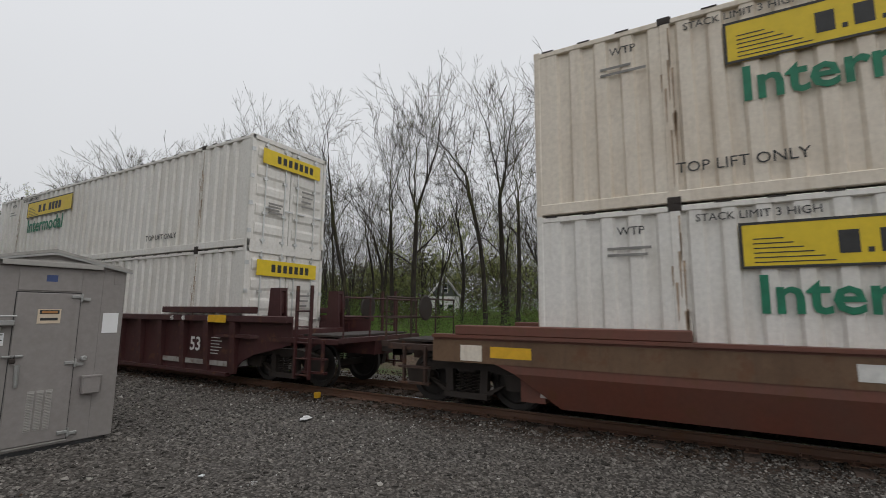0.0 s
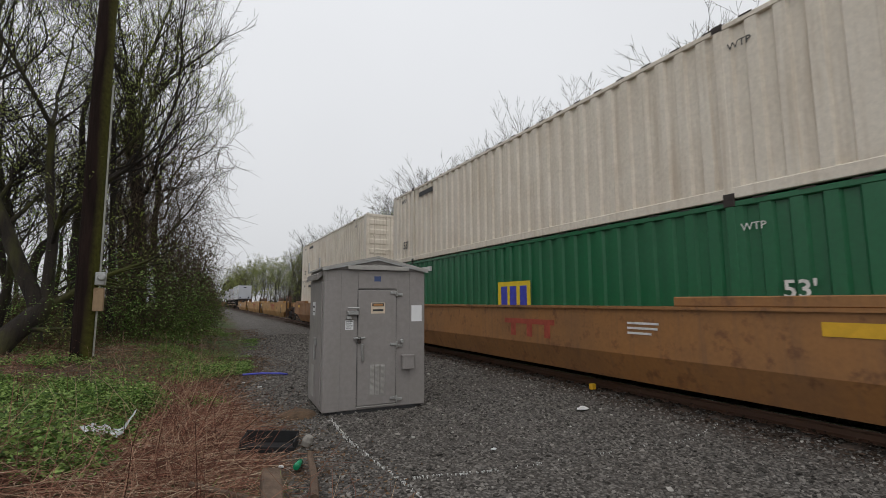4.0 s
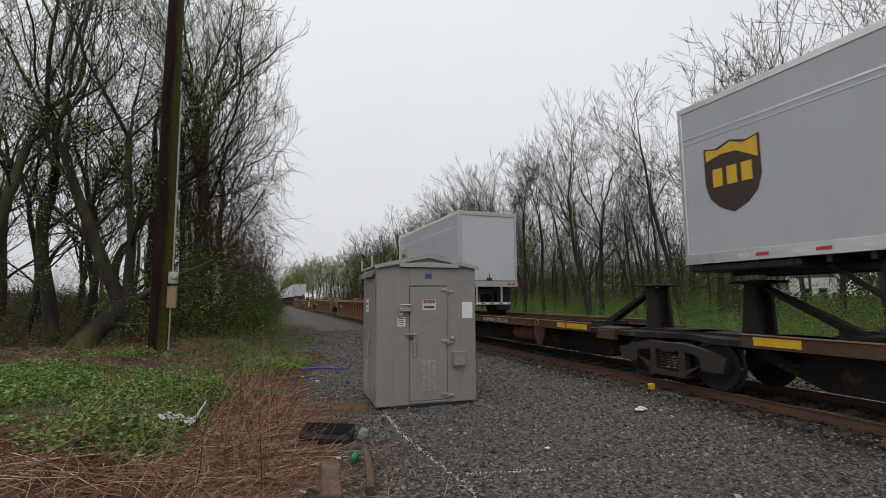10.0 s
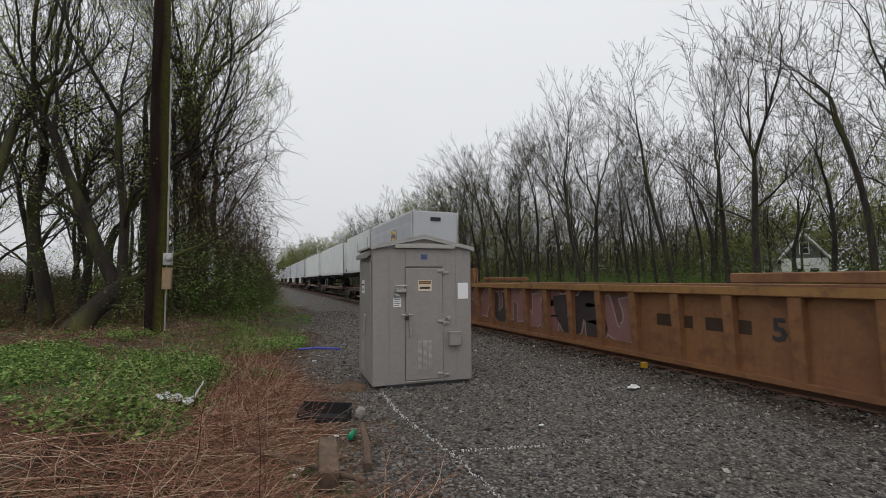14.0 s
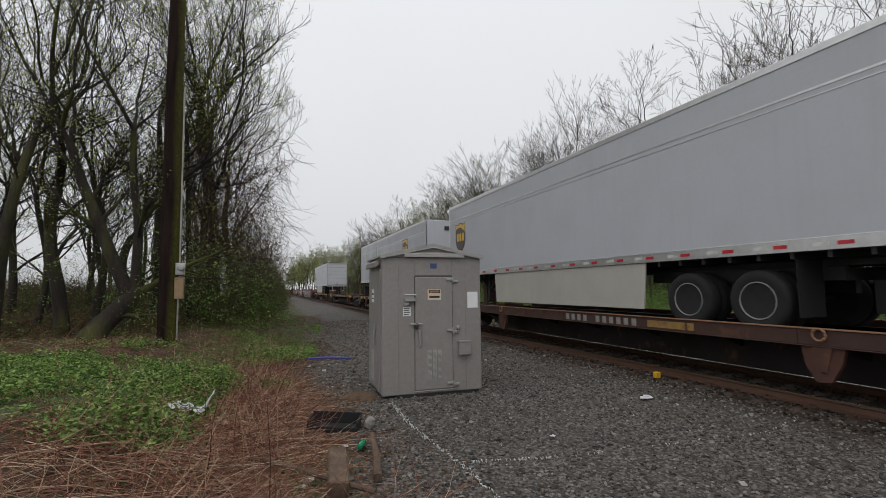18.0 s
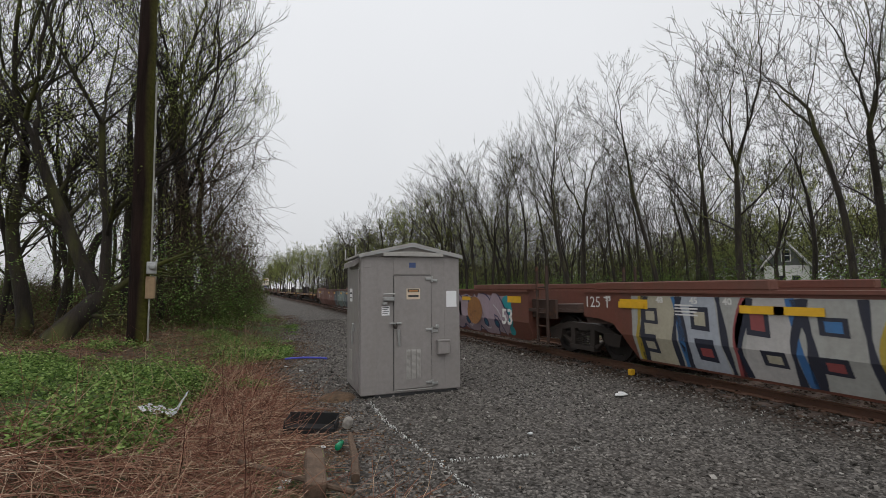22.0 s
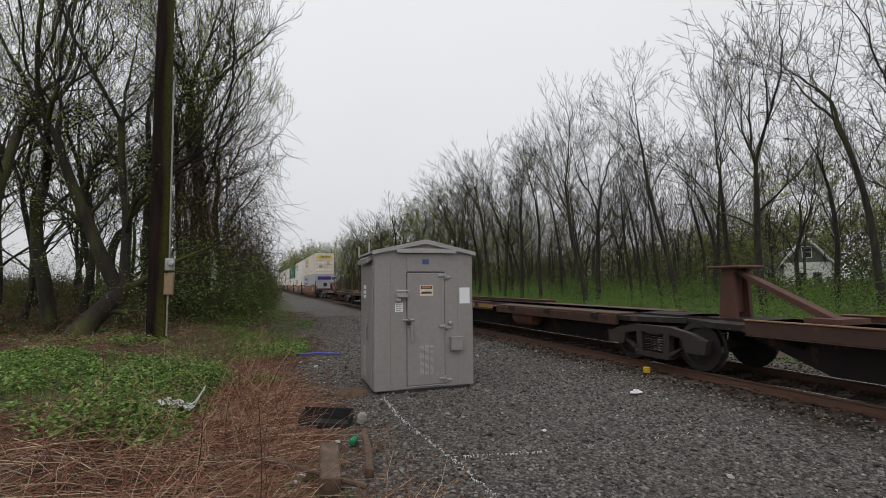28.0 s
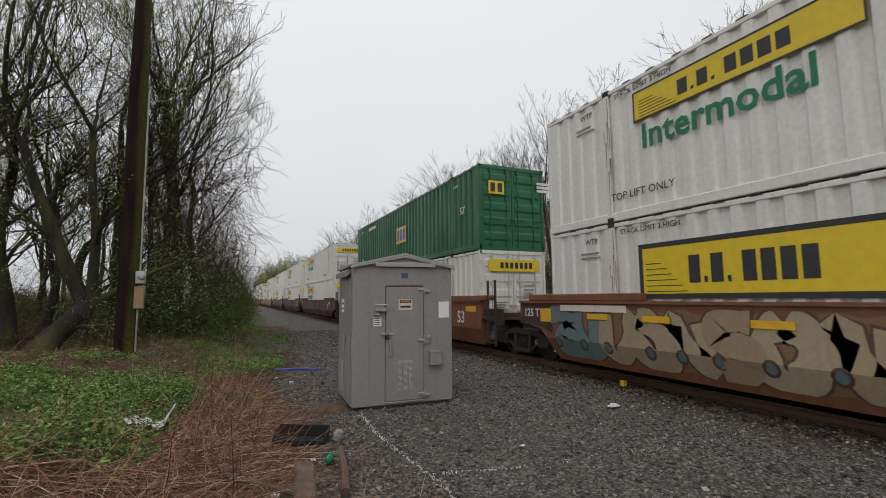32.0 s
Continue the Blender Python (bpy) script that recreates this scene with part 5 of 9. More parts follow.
def trailer(s, L, nose="rear", mat=None, tandem=True, skirt=False, shield=None, label="", roll=False):
    """A highway van trailer. nose: which end faces the front of the train: its doors (rear) or its front wall (front)."""
    mat = mat or M_TRAILER
    z0, z1, hw = (2.27 if not tandem else 2.17), (5.2 if not tandem else 5.1), 1.29
    tr = thing("van_trailer", pose(XC, s, RAIL), label, "trailer", "trailers of the freight train")
    def body():
        b = Build().cbox(-hw, hw, 0, L, z0 + 0.12, z1, 0.03)
        return mesh_of("body", b, mat)
    part("body", keep(("tbody", mat.name, L, z0), body), None, tr)
    def strip(za, zb, out):
        return keep(("strip", L, za, zb), lambda: mesh_of("side_rail", Build().cbox(-out - hw, 0.03 - hw, 0, L, za, zb, 0.004), M_ALU))
    for za, zb, out in ((z0, z0 + 0.19, 0.012), (z1 - 0.1, z1 + 0.012, 0.012)) + (((z1 - 0.62, z1 - 0.58, 0.006), (z1 - 0.72, z1 - 0.70, 0.006)) if mat == M_TRAILER else ()):
        part("side_rail", strip(za, zb, out), None, tr)
        part("side_rail", strip(za, zb, out), None, tr, m=pose(0, L, 0, 0, 0, 180))
    part("floor", keep(("tfloor", L, z0), lambda: mesh_of("floor", Build().box(-hw + 0.04, hw - 0.04, 0.05, L - 0.05, z0 + 0.01, z0 + 0.11), M_BLACK)), None, tr)
    for y in (0, L - 0.08):
        for px in (-hw + 0.035, hw - 0.035):
            part("corner_post", keep(("tpost", z0), lambda: mesh_of("corner_post", Build().cbox(-0.045, 0.045, 0, 0.08, z0 + 0.1, z1, 0.01), M_ALU)), None, tr, m=pose(px, y, 0))
    # red and white reflective tape
    for mat_t, off in ((M_RED, 0.0), (M_WHITEP, 0.3)):
        tape = keep(("tape", mat_t.name, z0), lambda: mesh_of("reflective_tape", Build().box(-hw - 0.016, -hw - 0.012, 0, 0.2, z0 + 0.06, z0 + 0.115), mat_t))
        for i in range(int((L - 0.6) / 0.85)):
            part("reflective_tape", tape, None, tr, m=pose(0, 0.3 + i * 0.85 + off, 0))
    for i in range(int(L / 0.5)):
        part("cross_member", keep(("cross", z0), lambda: mesh_of("cross_member", Build().box(-hw + 0.05, hw - 0.05, 0, 0.06, z0 - 0.1, z0), M_BLACK)), None, tr, m=pose(0, 0.3 + i * 0.5, 0))
    for px in (-0.45, 0.45):
        part("frame_beam", keep(("beam2", L, z0), lambda: mesh_of("frame_beam", Build().box(-0.05, 0.05, 0.3, L - 0.3, z0 - 0.2, z0 - 0.1), M_BLACK)), None, tr, m=pose(px, 0, 0))
    front = 0 if nose == "front" else L          # where the tractor end is
    sg = 1 if nose == "front" else -1            # towards the wheels
    rear = L - front
    # landing gear
    def legs():
        b = Build()
        for px in (-0.75, 0.75):
            b.box(px - 0.06, px + 0.06, -0.06, 0.06, 1.25, z0 - 0.1).box(px - 0.13, px + 0.13, -0.13, 0.13, 1.2, 1.25)
            b.tube([(px, 0, 1.6), (px, 0.7, z0 - 0.1)], 0.04, 6)
            b.tube([(px, 0, 1.6), (px, -0.7, z0 - 0.1)], 0.04, 6)
        b.box(-0.75, 0.75, -0.04, 0.04, 1.5, 1.58)
        return mesh_of("landing_gear", b, M_BLACK)
    part("upper_coupler", keep(("coupler", z0), lambda: mesh_of("upper_coupler", Build().cbox(-1.22, 1.22, 0.03, 1.9, z0 - 0.13, z0 - 0.005, 0.02), M_BLACK)), None, tr, "black coupler plate under the nose", m=pose(0, front, 0) if sg > 0 else pose(0, front, 0, 0, 0, 180))
    part("landing_gear", keep(("legs", z0), legs), None, tr, m=pose(0, front + sg * 2.7, 0))
    def tyre():
        return mesh_of("tyre", Build().lathe([(0.30, -0.12), (0.36, -0.145), (0.44, -0.14), (0.48, -0.11), (0.49, -0.07), (0.49, 0.07), (0.48, 0.11), (0.44, 0.14), (0.30, 0.12)], "x", (0, 0, 0), 26), M_RUBBER, True)
    def rim():
        return mesh_of("rim", Build().lathe([(0.05, -0.06), (0.08, -0.07), (0.10, 0.02), (0.2, 0.06), (0.26, 0.03), (0.30, -0.12), (0.30, 0.1), (0.06, 0.1)], "x", (0, 0, 0), 20), M_BLACK, True)
    def ring():
        return mesh_of("rim_flange", Build().lathe([(0.285, -0.125), (0.29, -0.138), (0.302, -0.138), (0.306, -0.12), (0.294, -0.11), (0.285, -0.115)], "x", (0, 0, 0), 24, False), M_ZINC, True)
    axles = [1.15] if not tandem else [3.4, 4.7]
    for a in axles:
        y = a if rear == 0 else L - a
        for sx in (-1, 1):
            t1 = part("tyre", keep("tyre", tyre), None, tr, m=pose(sx * 1.1, y, 1.44, 0, 0, 0 if sx < 0 else 180))
            part("rim", keep("rim", rim), None, t1)
            part("rim_flange", keep("ring", ring), None, t1, "bright steel rim flange")
            part("tyre", keep("tyre", tyre), None, tr, m=pose(sx * 0.78, y, 1.44))
        part("axle", keep("taxle", lambda: mesh_of("axle", Build().tube([(-1.05, 0, 0), (1.05, 0, 0)], 0.07, 8).box(-0.55, -0.4, -0.5, 0.5, 0.1, 0.45).box(0.4, 0.55, -0.5, 0.5, 0.1, 0.45), M_BLACK)), None, tr, m=pose(0, y, 1.44))
    lo, hi = sorted((axles[0] - 0.9, axles[-1] + 1.4)) if rear == 0 else sorted((L - axles[0] + 0.9, L - axles[-1] - 1.4))
    part("slider_frame", Build().box(-0.62, -0.5, lo, hi, z0 - 0.42, z0 - 0.21).box(0.5, 0.62, lo, hi, z0 - 0.42, z0 - 0.21).box(-0.5, 0.5, lo + 0.3, lo + 0.5, z0 - 0.42, z0 - 0.21).box(-0.5, 0.5, hi - 0.5, hi - 0.3, z0 - 0.42, z0 - 0.21), M_BLACK, tr)
    my = axles[0] - 0.62 if rear == 0 else L - axles[0] + 0.62
    for px in (-0.94, 0.94):
        part("mud_flap", keep(("flap", z0), lambda: mesh_of("mud_flap", Build().cbox(-0.3, 0.3, -0.008, 0.008, 1.2, z0 - 0.1, 0.003), M_RUBBER)), None, tr, m=pose(px, my, 0))
    if skirt:
        y0, y1 = (5.65, L - 4.1) if rear == 0 else (4.1, L - 5.65)
        part("side_skirt", Build().prism([(y0, z0 - 0.005), (y1, z0 - 0.005), (y1 - 0.1, 1.22), (y0 + 0.1, 1.22)], "x", -1.27, -1.24), M_SKIRT, tr, "pale dusty aerodynamic skirt")
    # end seen from the front of the train
    if nose == "rear":
        def rear_end():
            b = Build().cbox(-hw, -hw + 0.09, -0.03, 0.0, z0 + 0.1, z1, 0.006).cbox(hw - 0.09, hw, -0.03, 0.0, z0 + 0.1, z1, 0.006).cbox(-hw + 0.09, hw - 0.09, -0.03, 0.0, z1 - 0.16, z1, 0.006)
            b.box(-hw, hw, -0.04, 0.02, z0 - 0.12, z0 + 0.1)
            b.box(-0.95, 0.95, -0.02, 0.04, 1.43, 1.53).box(-0.6, -0.52, -0.01, 0.03, 1.53, z0).box(0.52, 0.6, -0.01, 0.03, 1.53, z0)
            return mesh_of("rear_frame", b, M_ZINC)
        rf = part("rear_frame", keep(("rearf", z0), rear_end), None, tr)
        for i in range(5 if roll else 0):
            z = z0 + 0.45 + i * 0.48
            part("panel_joint", keep(("joint", i, z0), lambda: mesh_of("panel_joint", Build().box(-hw + 0.1, hw - 0.1, -0.008, 0.0, z, z + 0.012), M_TRUCK)), None, tr, "dark joint of the roll-up door")
        part("door_latch", keep(("tlatch", z0), lambda: mesh_of("door_latch", Build().cbox(-0.12, 0.12, -0.05, 0.0, z0 + 0.14, z0 + 0.24, 0.01).tube([(0.0, -0.04, z0 + 0.24), (0.0, -0.04, z0 + 0.4)], 0.015, 6), M_TRUCK)), None, tr)
        for i in range(8):
            part("reflective_tape", keep(("btape", i % 2), lambda: mesh_of("reflective_tape", Build().box(-0.09, 0.09, -0.026, -0.022, 1.455, 1.505), (M_RED, M_WHITEP)[i % 2])), None, rf, m=pose(-0.7 + i * 0.2, 0, 0))
        lb = Build()
        for px in (-1.15, -0.95, 0.9, 1.1):
            lb.box(px - 0.06, px + 0.06, -0.05, -0.04, z0 - 0.06, z0 + 0.02)
        part("tail_light", lb, M_RED, rf)
    else:
        def nose_end():
            b = Build().box(-0.28, 0.28, -0.03, 0.0, z1 - 0.5, z1 - 0.3)
            b.box(0.6, 0.95, -0.03, 0.0, z0 + 0.2, z0 + 0.5).box(-1.0, -0.75, -0.02, 0.0, z0 + 0.25, z0 + 0.45)
            b.box(-1.25, 1.25, -0.02, 0.0, z0 + 0.02, z0 + 0.1)
            return mesh_of("nose_fitting", b, M_BLACK)
        part("nose_fitting", keep(("nosef", z0), nose_end), None, tr)
    if shield is not None:
        y, z, h = shield
        w = h * 0.82
        out = []
        for a, c in ((-0.5, 1.0), (-0.28, 0.96), (0, 1.03), (0.28, 0.96), (0.5, 1.0), (0.5, 0.45), (0.42, 0.24), (0.25, 0.1), (0.0, 0.0), (-0.25, 0.1), (-0.42, 0.24), (-0.5, 0.45)):
            out.append((y + a * w, z + c * h))
        sh = part("shield_emblem", Build().prism(out, "x", -hw - 0.008, -hw - 0.004), M_SHIELD, tr, "dark brown shield emblem with a gold band")
        top = [(p, q) for p, q in [(y + a * w * 0.92, z + c * h) for a, c in ((-0.5, 0.97), (-0.25, 0.93), (0.0, 1.0), (0.25, 0.93), (0.5, 0.97), (0.5, 0.8), (0.2, 0.86), (-0.1, 0.85), (-0.5, 0.68))]]
        part("emblem_band", Build().prism(top, "x", -hw - 0.011, -hw - 0.008), M_GOLD, sh)
        bb = Build()
        for a in (0.26, 0.0, -0.26):
            bb.prism([(y + (a - 0.09) * w, z + 0.40 * h), (y + (a + 0.09) * w, z + 0.40 * h), (y + (a + 0.09) * w, z + 0.66 * h), (y + (a - 0.09) * w, z + 0.66 * h)], "x", -hw - 0.011, -hw - 0.008)
        part("emblem_bar", bb, M_GOLD, sh)
    TRAIN.append((tr, s))
    return tr


# ---- make-up of the train, front to back: place of each piece along the train in metres ----
JB = "dirty white corrugated 53-foot container with a yellow name panel"
# brown car that is leaving as the clip begins
bc = well_car("smooth", M_BROWN, -13.3, (1, 1), label="rusty brown smooth-sided well car under two stacked containers", top=1.24, tuck=0.95, posts=False)
for y0, y1 in ((1.5, 19.3),):
    part("upper_band", Build().box(-1.498, -1.492, y0, y1, 0.83, 1.2), M_FADED, bc, "faded orange-brown band along the side")
part("pale_plate", Build().cbox(-1.506, -1.499, 18.35, 18.75, 0.86, 1.12, 0.002), M_CREAM, bc, "pale worn plate")
part("serial_mark", bars(-1.5, 13.6, 1.12, 1, M_WHITEP, 1.4, 0.2), M_WHITEP, bc)
jb_container(-12.12, 0, label=JB)
jb_container(-12.12, 1, M_CREAM, label="stained cream-white container stacked on another")
# maroon three-unit car
for i, s in enumerate((9.9, 29.65, 49.45)):
    c = well_car("ribbed", M_MAROON, s, (i == 0, i == 2), label="dark maroon ribbed well car with white stencilled marks")
    side_word("53", 0.34, M_WHITEP, -1.392, 3.45, 0.66, c, bold=0.008)
    side_word("125T", 0.34, M_WHITEP, -1.392, 18.05, 0.5, c, bold=0.008)
    side_word("ACB"[i], 0.3, M_WHITEP, -1.392, 9.7, 0.72, c, bold=0.006)
    part("stencil_mark", bars(-1.39, 2.7, 1.0, 6, M_WHITEP, 0.6, 0.02, 0.055), M_WHITEP, c)
    for y, word in ((17.95, "53"), (16.6, "48"), (15.9, "45"), (2.6, "53"), (3.7, "48"), (4.2, "45")):
        side_word(word, 0.11, M_WHITEP, -1.524, y, 1.41, c, bold=0.004)
    side_word("20", 0.13, M_WHITEP, -1.524, 14.35, 1.41, c, bold=0.004)
    part("stencil_mark", bars(-1.39, 16.0, 1.0, 4, M_WHITEP, 0.6, 0.018, 0.06), M_WHITEP, c)
    part("serial_mark", bars(-1.39, 14.6, 1.08, 2, M_WHITEP, 1.3, 0.2, 0.1), M_WHITEP, c, "white painted reporting marks")
    for y in (1.9, 15.1):
        part("pale_band", Build().box(-1.394, -1.39, y, y + 2.8, 0.33, 0.45), M_WORN, c, "worn pale stripe along the sill")
    if i == 2:
        two_tone(c, 7.65, 13.6, 0.36, 1.3, 3)
        for y0, y1, z0, z1, seed, col in ((4.65, 5.45, 0.48, 1.1, 5, (0.5, 0.49, 0.48)), (3.75, 4.4, 0.75, 1.1, 6, (0.42, 0.41, 0.4)), (5.75, 6.3, 0.72, 0.92, 7, (0.2, 0.16, 0.16)), (6.95, 7.3, 0.7, 1.05, 8, (0.05, 0.28, 0.3))):
            scrawl(c, y0, y1, z0, z1, seed, col)
jb_container(11.5, 0)
jb_container(11.5, 1)
plain_container(M_GREENC, 31.3, 0, label="dark green corrugated container with white lettering", ink=M_WHITEP)
hub = TRAIN[-1][0]
part("logo_shape", Build().prism([(9.86, 1.2), (8.57, 1.2), (8.57, 1.95), (9.2, 2.26), (9.86, 1.95)], "x", -1.312, -1.308), M_WHITEP, hub, "white gabled emblem")
part("logo_bar", Build().box(-1.316, -1.312, 9.42, 9.56, 1.3, 1.95).box(-1.316, -1.312, 8.87, 9.01, 1.3, 1.95).box(-1.316, -1.312, 9.01, 9.42, 1.55, 1.7), M_RED, hub)
for k, w in enumerate((0.26, 0.24, 0.26)):
    part("name_bar", Build().box(-1.312, -1.308, 8.05 - k * 0.3 - w, 8.05 - k * 0.3, 1.66, 1.98), M_WHITEP, hub)
for k in range(5):
    part("name_bar", Build().box(-1.312, -1.308, 8.3 - k * 0.29 - 0.22, 8.3 - k * 0.29, 1.26, 1.54), M_WHITEP, hub)
side_word("WARNING HIGH CUBE", 0.13, M_WHITEP, -1.308, 9.4, 2.5, hub)
c = container(M_WHITEC, 31.3, 1, "plate", label="clean white container with a yellow name panel over a green one")
wing_panel(c, 13.7, 1.7, 3.9, 0.98)
side_word("Intermodal", 0.4, M_GREENP, -1.308, 13.2, 1.17, c, bold=0.01)
side_word("TOP LIFT ONLY", 0.16, M_INK, -1.304, 14.0, 0.42, c)
side_word("TOP LIFT ONLY", 0.16, M_INK, -1.304, 3.4, 0.42, c)
part("door_panel", Build().box(-1.0, 1.0, -0.052, -0.048, 2.2, 2.6), M_SIGNY, c, "yellow name panel on the doors")
jb_container(51.2, 0)
e = container(M_WHITEC, 51.2, 1, "plate", label="old white sheet-sided container with rust-stained doors")
side_word("53", 0.3, M_INK, -1.306, 15.4, 0.5, e)
part("faded_patch", Build().box(-1.318, -1.314, 3.7, 5.05, 1.83, 2.7), M_RUSTOR, e, "brown patch where a logo was removed")
rb = Build()
for i in range(14):
    rb.cbox(-1.312, -1.296, 0.9 + i * 1.1, 0.95 + i * 1.1, 0.2, 2.8, 0.004)
part("panel_seam", rb, M_GREYC, e)
M_DOORRUST = paint("rust_streaked_door_paint", (0.60, 0.47, 0.35), dirt=(0.30, 0.16, 0.085), grime=0.85, rust=0.5, rough=0.7, streak=0.9)
part("rust_stain", Build().prism([(-1.21, 0.2), (-0.36, 0.17), (-0.38, 2.72), (-1.2, 2.74)], "y", -0.004, 0.0), M_DOORRUST, e, "tan rust streaks down one door")
part("rust_stain", Build().prism([(0.05, 0.17), (0.5, 0.17), (0.42, 0.8), (0.2, 1.3), (0.06, 1.0)], "y", -0.004, 0.0), M_DOORRUST, e, "tan rust streaks low on the other door")
part("rusty_post", Build().cbox(-1.322, -1.302, 1.86, 1.98, 0.0, 2.9, 0.006).cbox(-1.322, -1.302, 13.95, 14.07, 0.0, 2.9, 0.006), M_RUSTTAN, e, "rust-stained lifting post")
# faded orange three-unit car, green and cream boxes
for i, s in enumerate((73.4, 93.25, 113.1)):
    c = well_car("smooth", M_RUSTOR, s, (i == 0, i == 2), label="faded orange smooth-sided well car with road grime", posts=False)
    if i == 0:
        nbd = part("number_board", Build().box(-1.5, -1.496, 4.03, 8.36, 0.82, 1.14), M_INK, c, "black board with white reporting marks")
        for k in range(11):
            if k != 4:
                part("serial_mark", Build().box(-1.504, -1.5, 8.1 - k * 0.36 - 0.25, 8.1 - k * 0.36, 0.88, 1.08), M_WHITEP, nbd)
        bx = part("end_panel", Build().box(-1.5, -1.496, 1.55, 2.1, 0.86, 1.3), M_APRON, c, "worn ochre panel at the car end")
    if i:
        part("logo_bar", Build().box(-1.499, -1.495, 7.6, 9.5, 1.14, 1.26), M_REDP, c, "faded red logo shape")
        for k in range(3):
            part("logo_bar", Build().box(-1.499, -1.495, 7.75 + k * 0.64, 7.95 + k * 0.64, 0.84, 1.14), M_REDP, c)
    part("stencil_mark", bars(-1.497, 5.6, 1.3, 3, M_WHITEP, 0.7, 0.04, 0.05), M_WHITEP, c)
GREEN = "dark green corrugated container with a yellow square logo"
plain_container(M_GREENC, 75.0, 0, label=GREEN, ink=M_WHITEP, logo="yellow")
plain_container(M_GREENC, 94.9, 0, label=GREEN, ink=M_WHITEP, logo="yellow")
plain_container(M_CREAM, 94.9, 1, label="cream corrugated container with rusty doors, on a green one")
plain_container(M_CREAM, 114.85, 0, label="cream corrugated container low in an orange well car")
plain_container(M_CREAM, 114.85, 1, label="cream corrugated container stacked on another")
# yellow empty three-unit car
for i, s in enumerate((137.5, 157.35, 177.2)):
    c = well_car("smooth", M_YELLOW, s, (i == 0, i == 2), label="clean yellow smooth-sided well car, empty")
    side_word("53", 0.5, M_INK, -1.497, 17.6, 0.62, c, bold=0.012)
    side_word("53", 0.5, M_INK, -1.497, 3.1, 0.62, c, bold=0.012)
    part("end_panel", Build().prism([(17.95, 0.82), (18.4, 0.95), (19.25, 1.03), (19.25, 1.5), (17.95, 1.5)], "x", -1.5, -1.496), M_INK, c, "black panel at the car end")
    part("marking", Build().box(-1.504, -1.5, 18.0, 18.4, 1.05, 1.4), M_MARKY, c)
    side_word("125 T", 0.2, M_WHITEP, -1.503, 19.2, 1.22, c, bold=0.006)
    side_word("ACB"[i], 0.34, M_INK, -1.497, 11.2 if i else 12.5, 0.95, c, bold=0.01)
    if i == 1:
        for y in (17.2, 13.2, 9.9):
            part("marking", Build().box(-1.522, -1.518, y - 0.3, y + 0.3, 1.27, 1.39), M_MARKY, c)
        part("stencil_mark", bars(-1.497, 13.2, 1.16, 2, M_INK, 1.9, 0.045, 0.05), M_GREYTXT, c)
    if i < 2:
        e = 0.0 if i == 0 else 1.1
        b = Build().box(-1.499, -1.495, 7.2 - e, 10.1 - e, 1.24, 1.4)
        for k in range(3):
            b.box(-1.499, -1.495, 9.5 - e - k * 1.0, 9.8 - e - k * 1.0, 0.84, 1.24)
        part("logo_bar", b, M_REDP, c, "red logo shape")
    else:
        pl = part("number_board", Build().box(-1.5, -1.496, 11.7, 14.85, 0.86, 1.32), M_INK, c, "black board with white reporting marks")
        wb = Build()
        for k in range(11):
            if k != 4:
                wb.box(-1.504, -1.5, 14.6 - k * 0.26 - 0.18, 14.6 - k * 0.26, 0.96, 1.22)
        part("serial_mark", wb, M_WHITEP, pl)
    part("stencil_mark", bars(-1.497, 6.0, 1.2, 3, M_INK, 0.8, 0.04, 0.05), M_INK, c)
# three-unit spine car with short trailers
SP = "rusty spine car with yellow-edged side decks"
for i, (s, L) in enumerate(((201.0, 18.3), (219.3, 19.65), (238.95, 17.6))):
    spine_car(s, L, "apron", (i == 0, i == 2), start=7.05 if i == 0 else None, label=SP)
PUP = "light grey short van trailer with a brown and gold shield"
trailer(200.85, 8.75, "front", tandem=False, shield=(3.3, 3.2, 1.3), label=PUP)
trailer(210.0, 8.6, "rear", tandem=False, shield=(7.12, 3.1, 1.28), label=PUP)
trailer(229.6, 8.6, "rear", tandem=False, skirt=False, shield=(7.6, 3.1, 1.2), label=PUP)
trailer(248.6, 8.6, "rear", tandem=False, shield=(7.6, 3.1, 1.25), label=PUP)
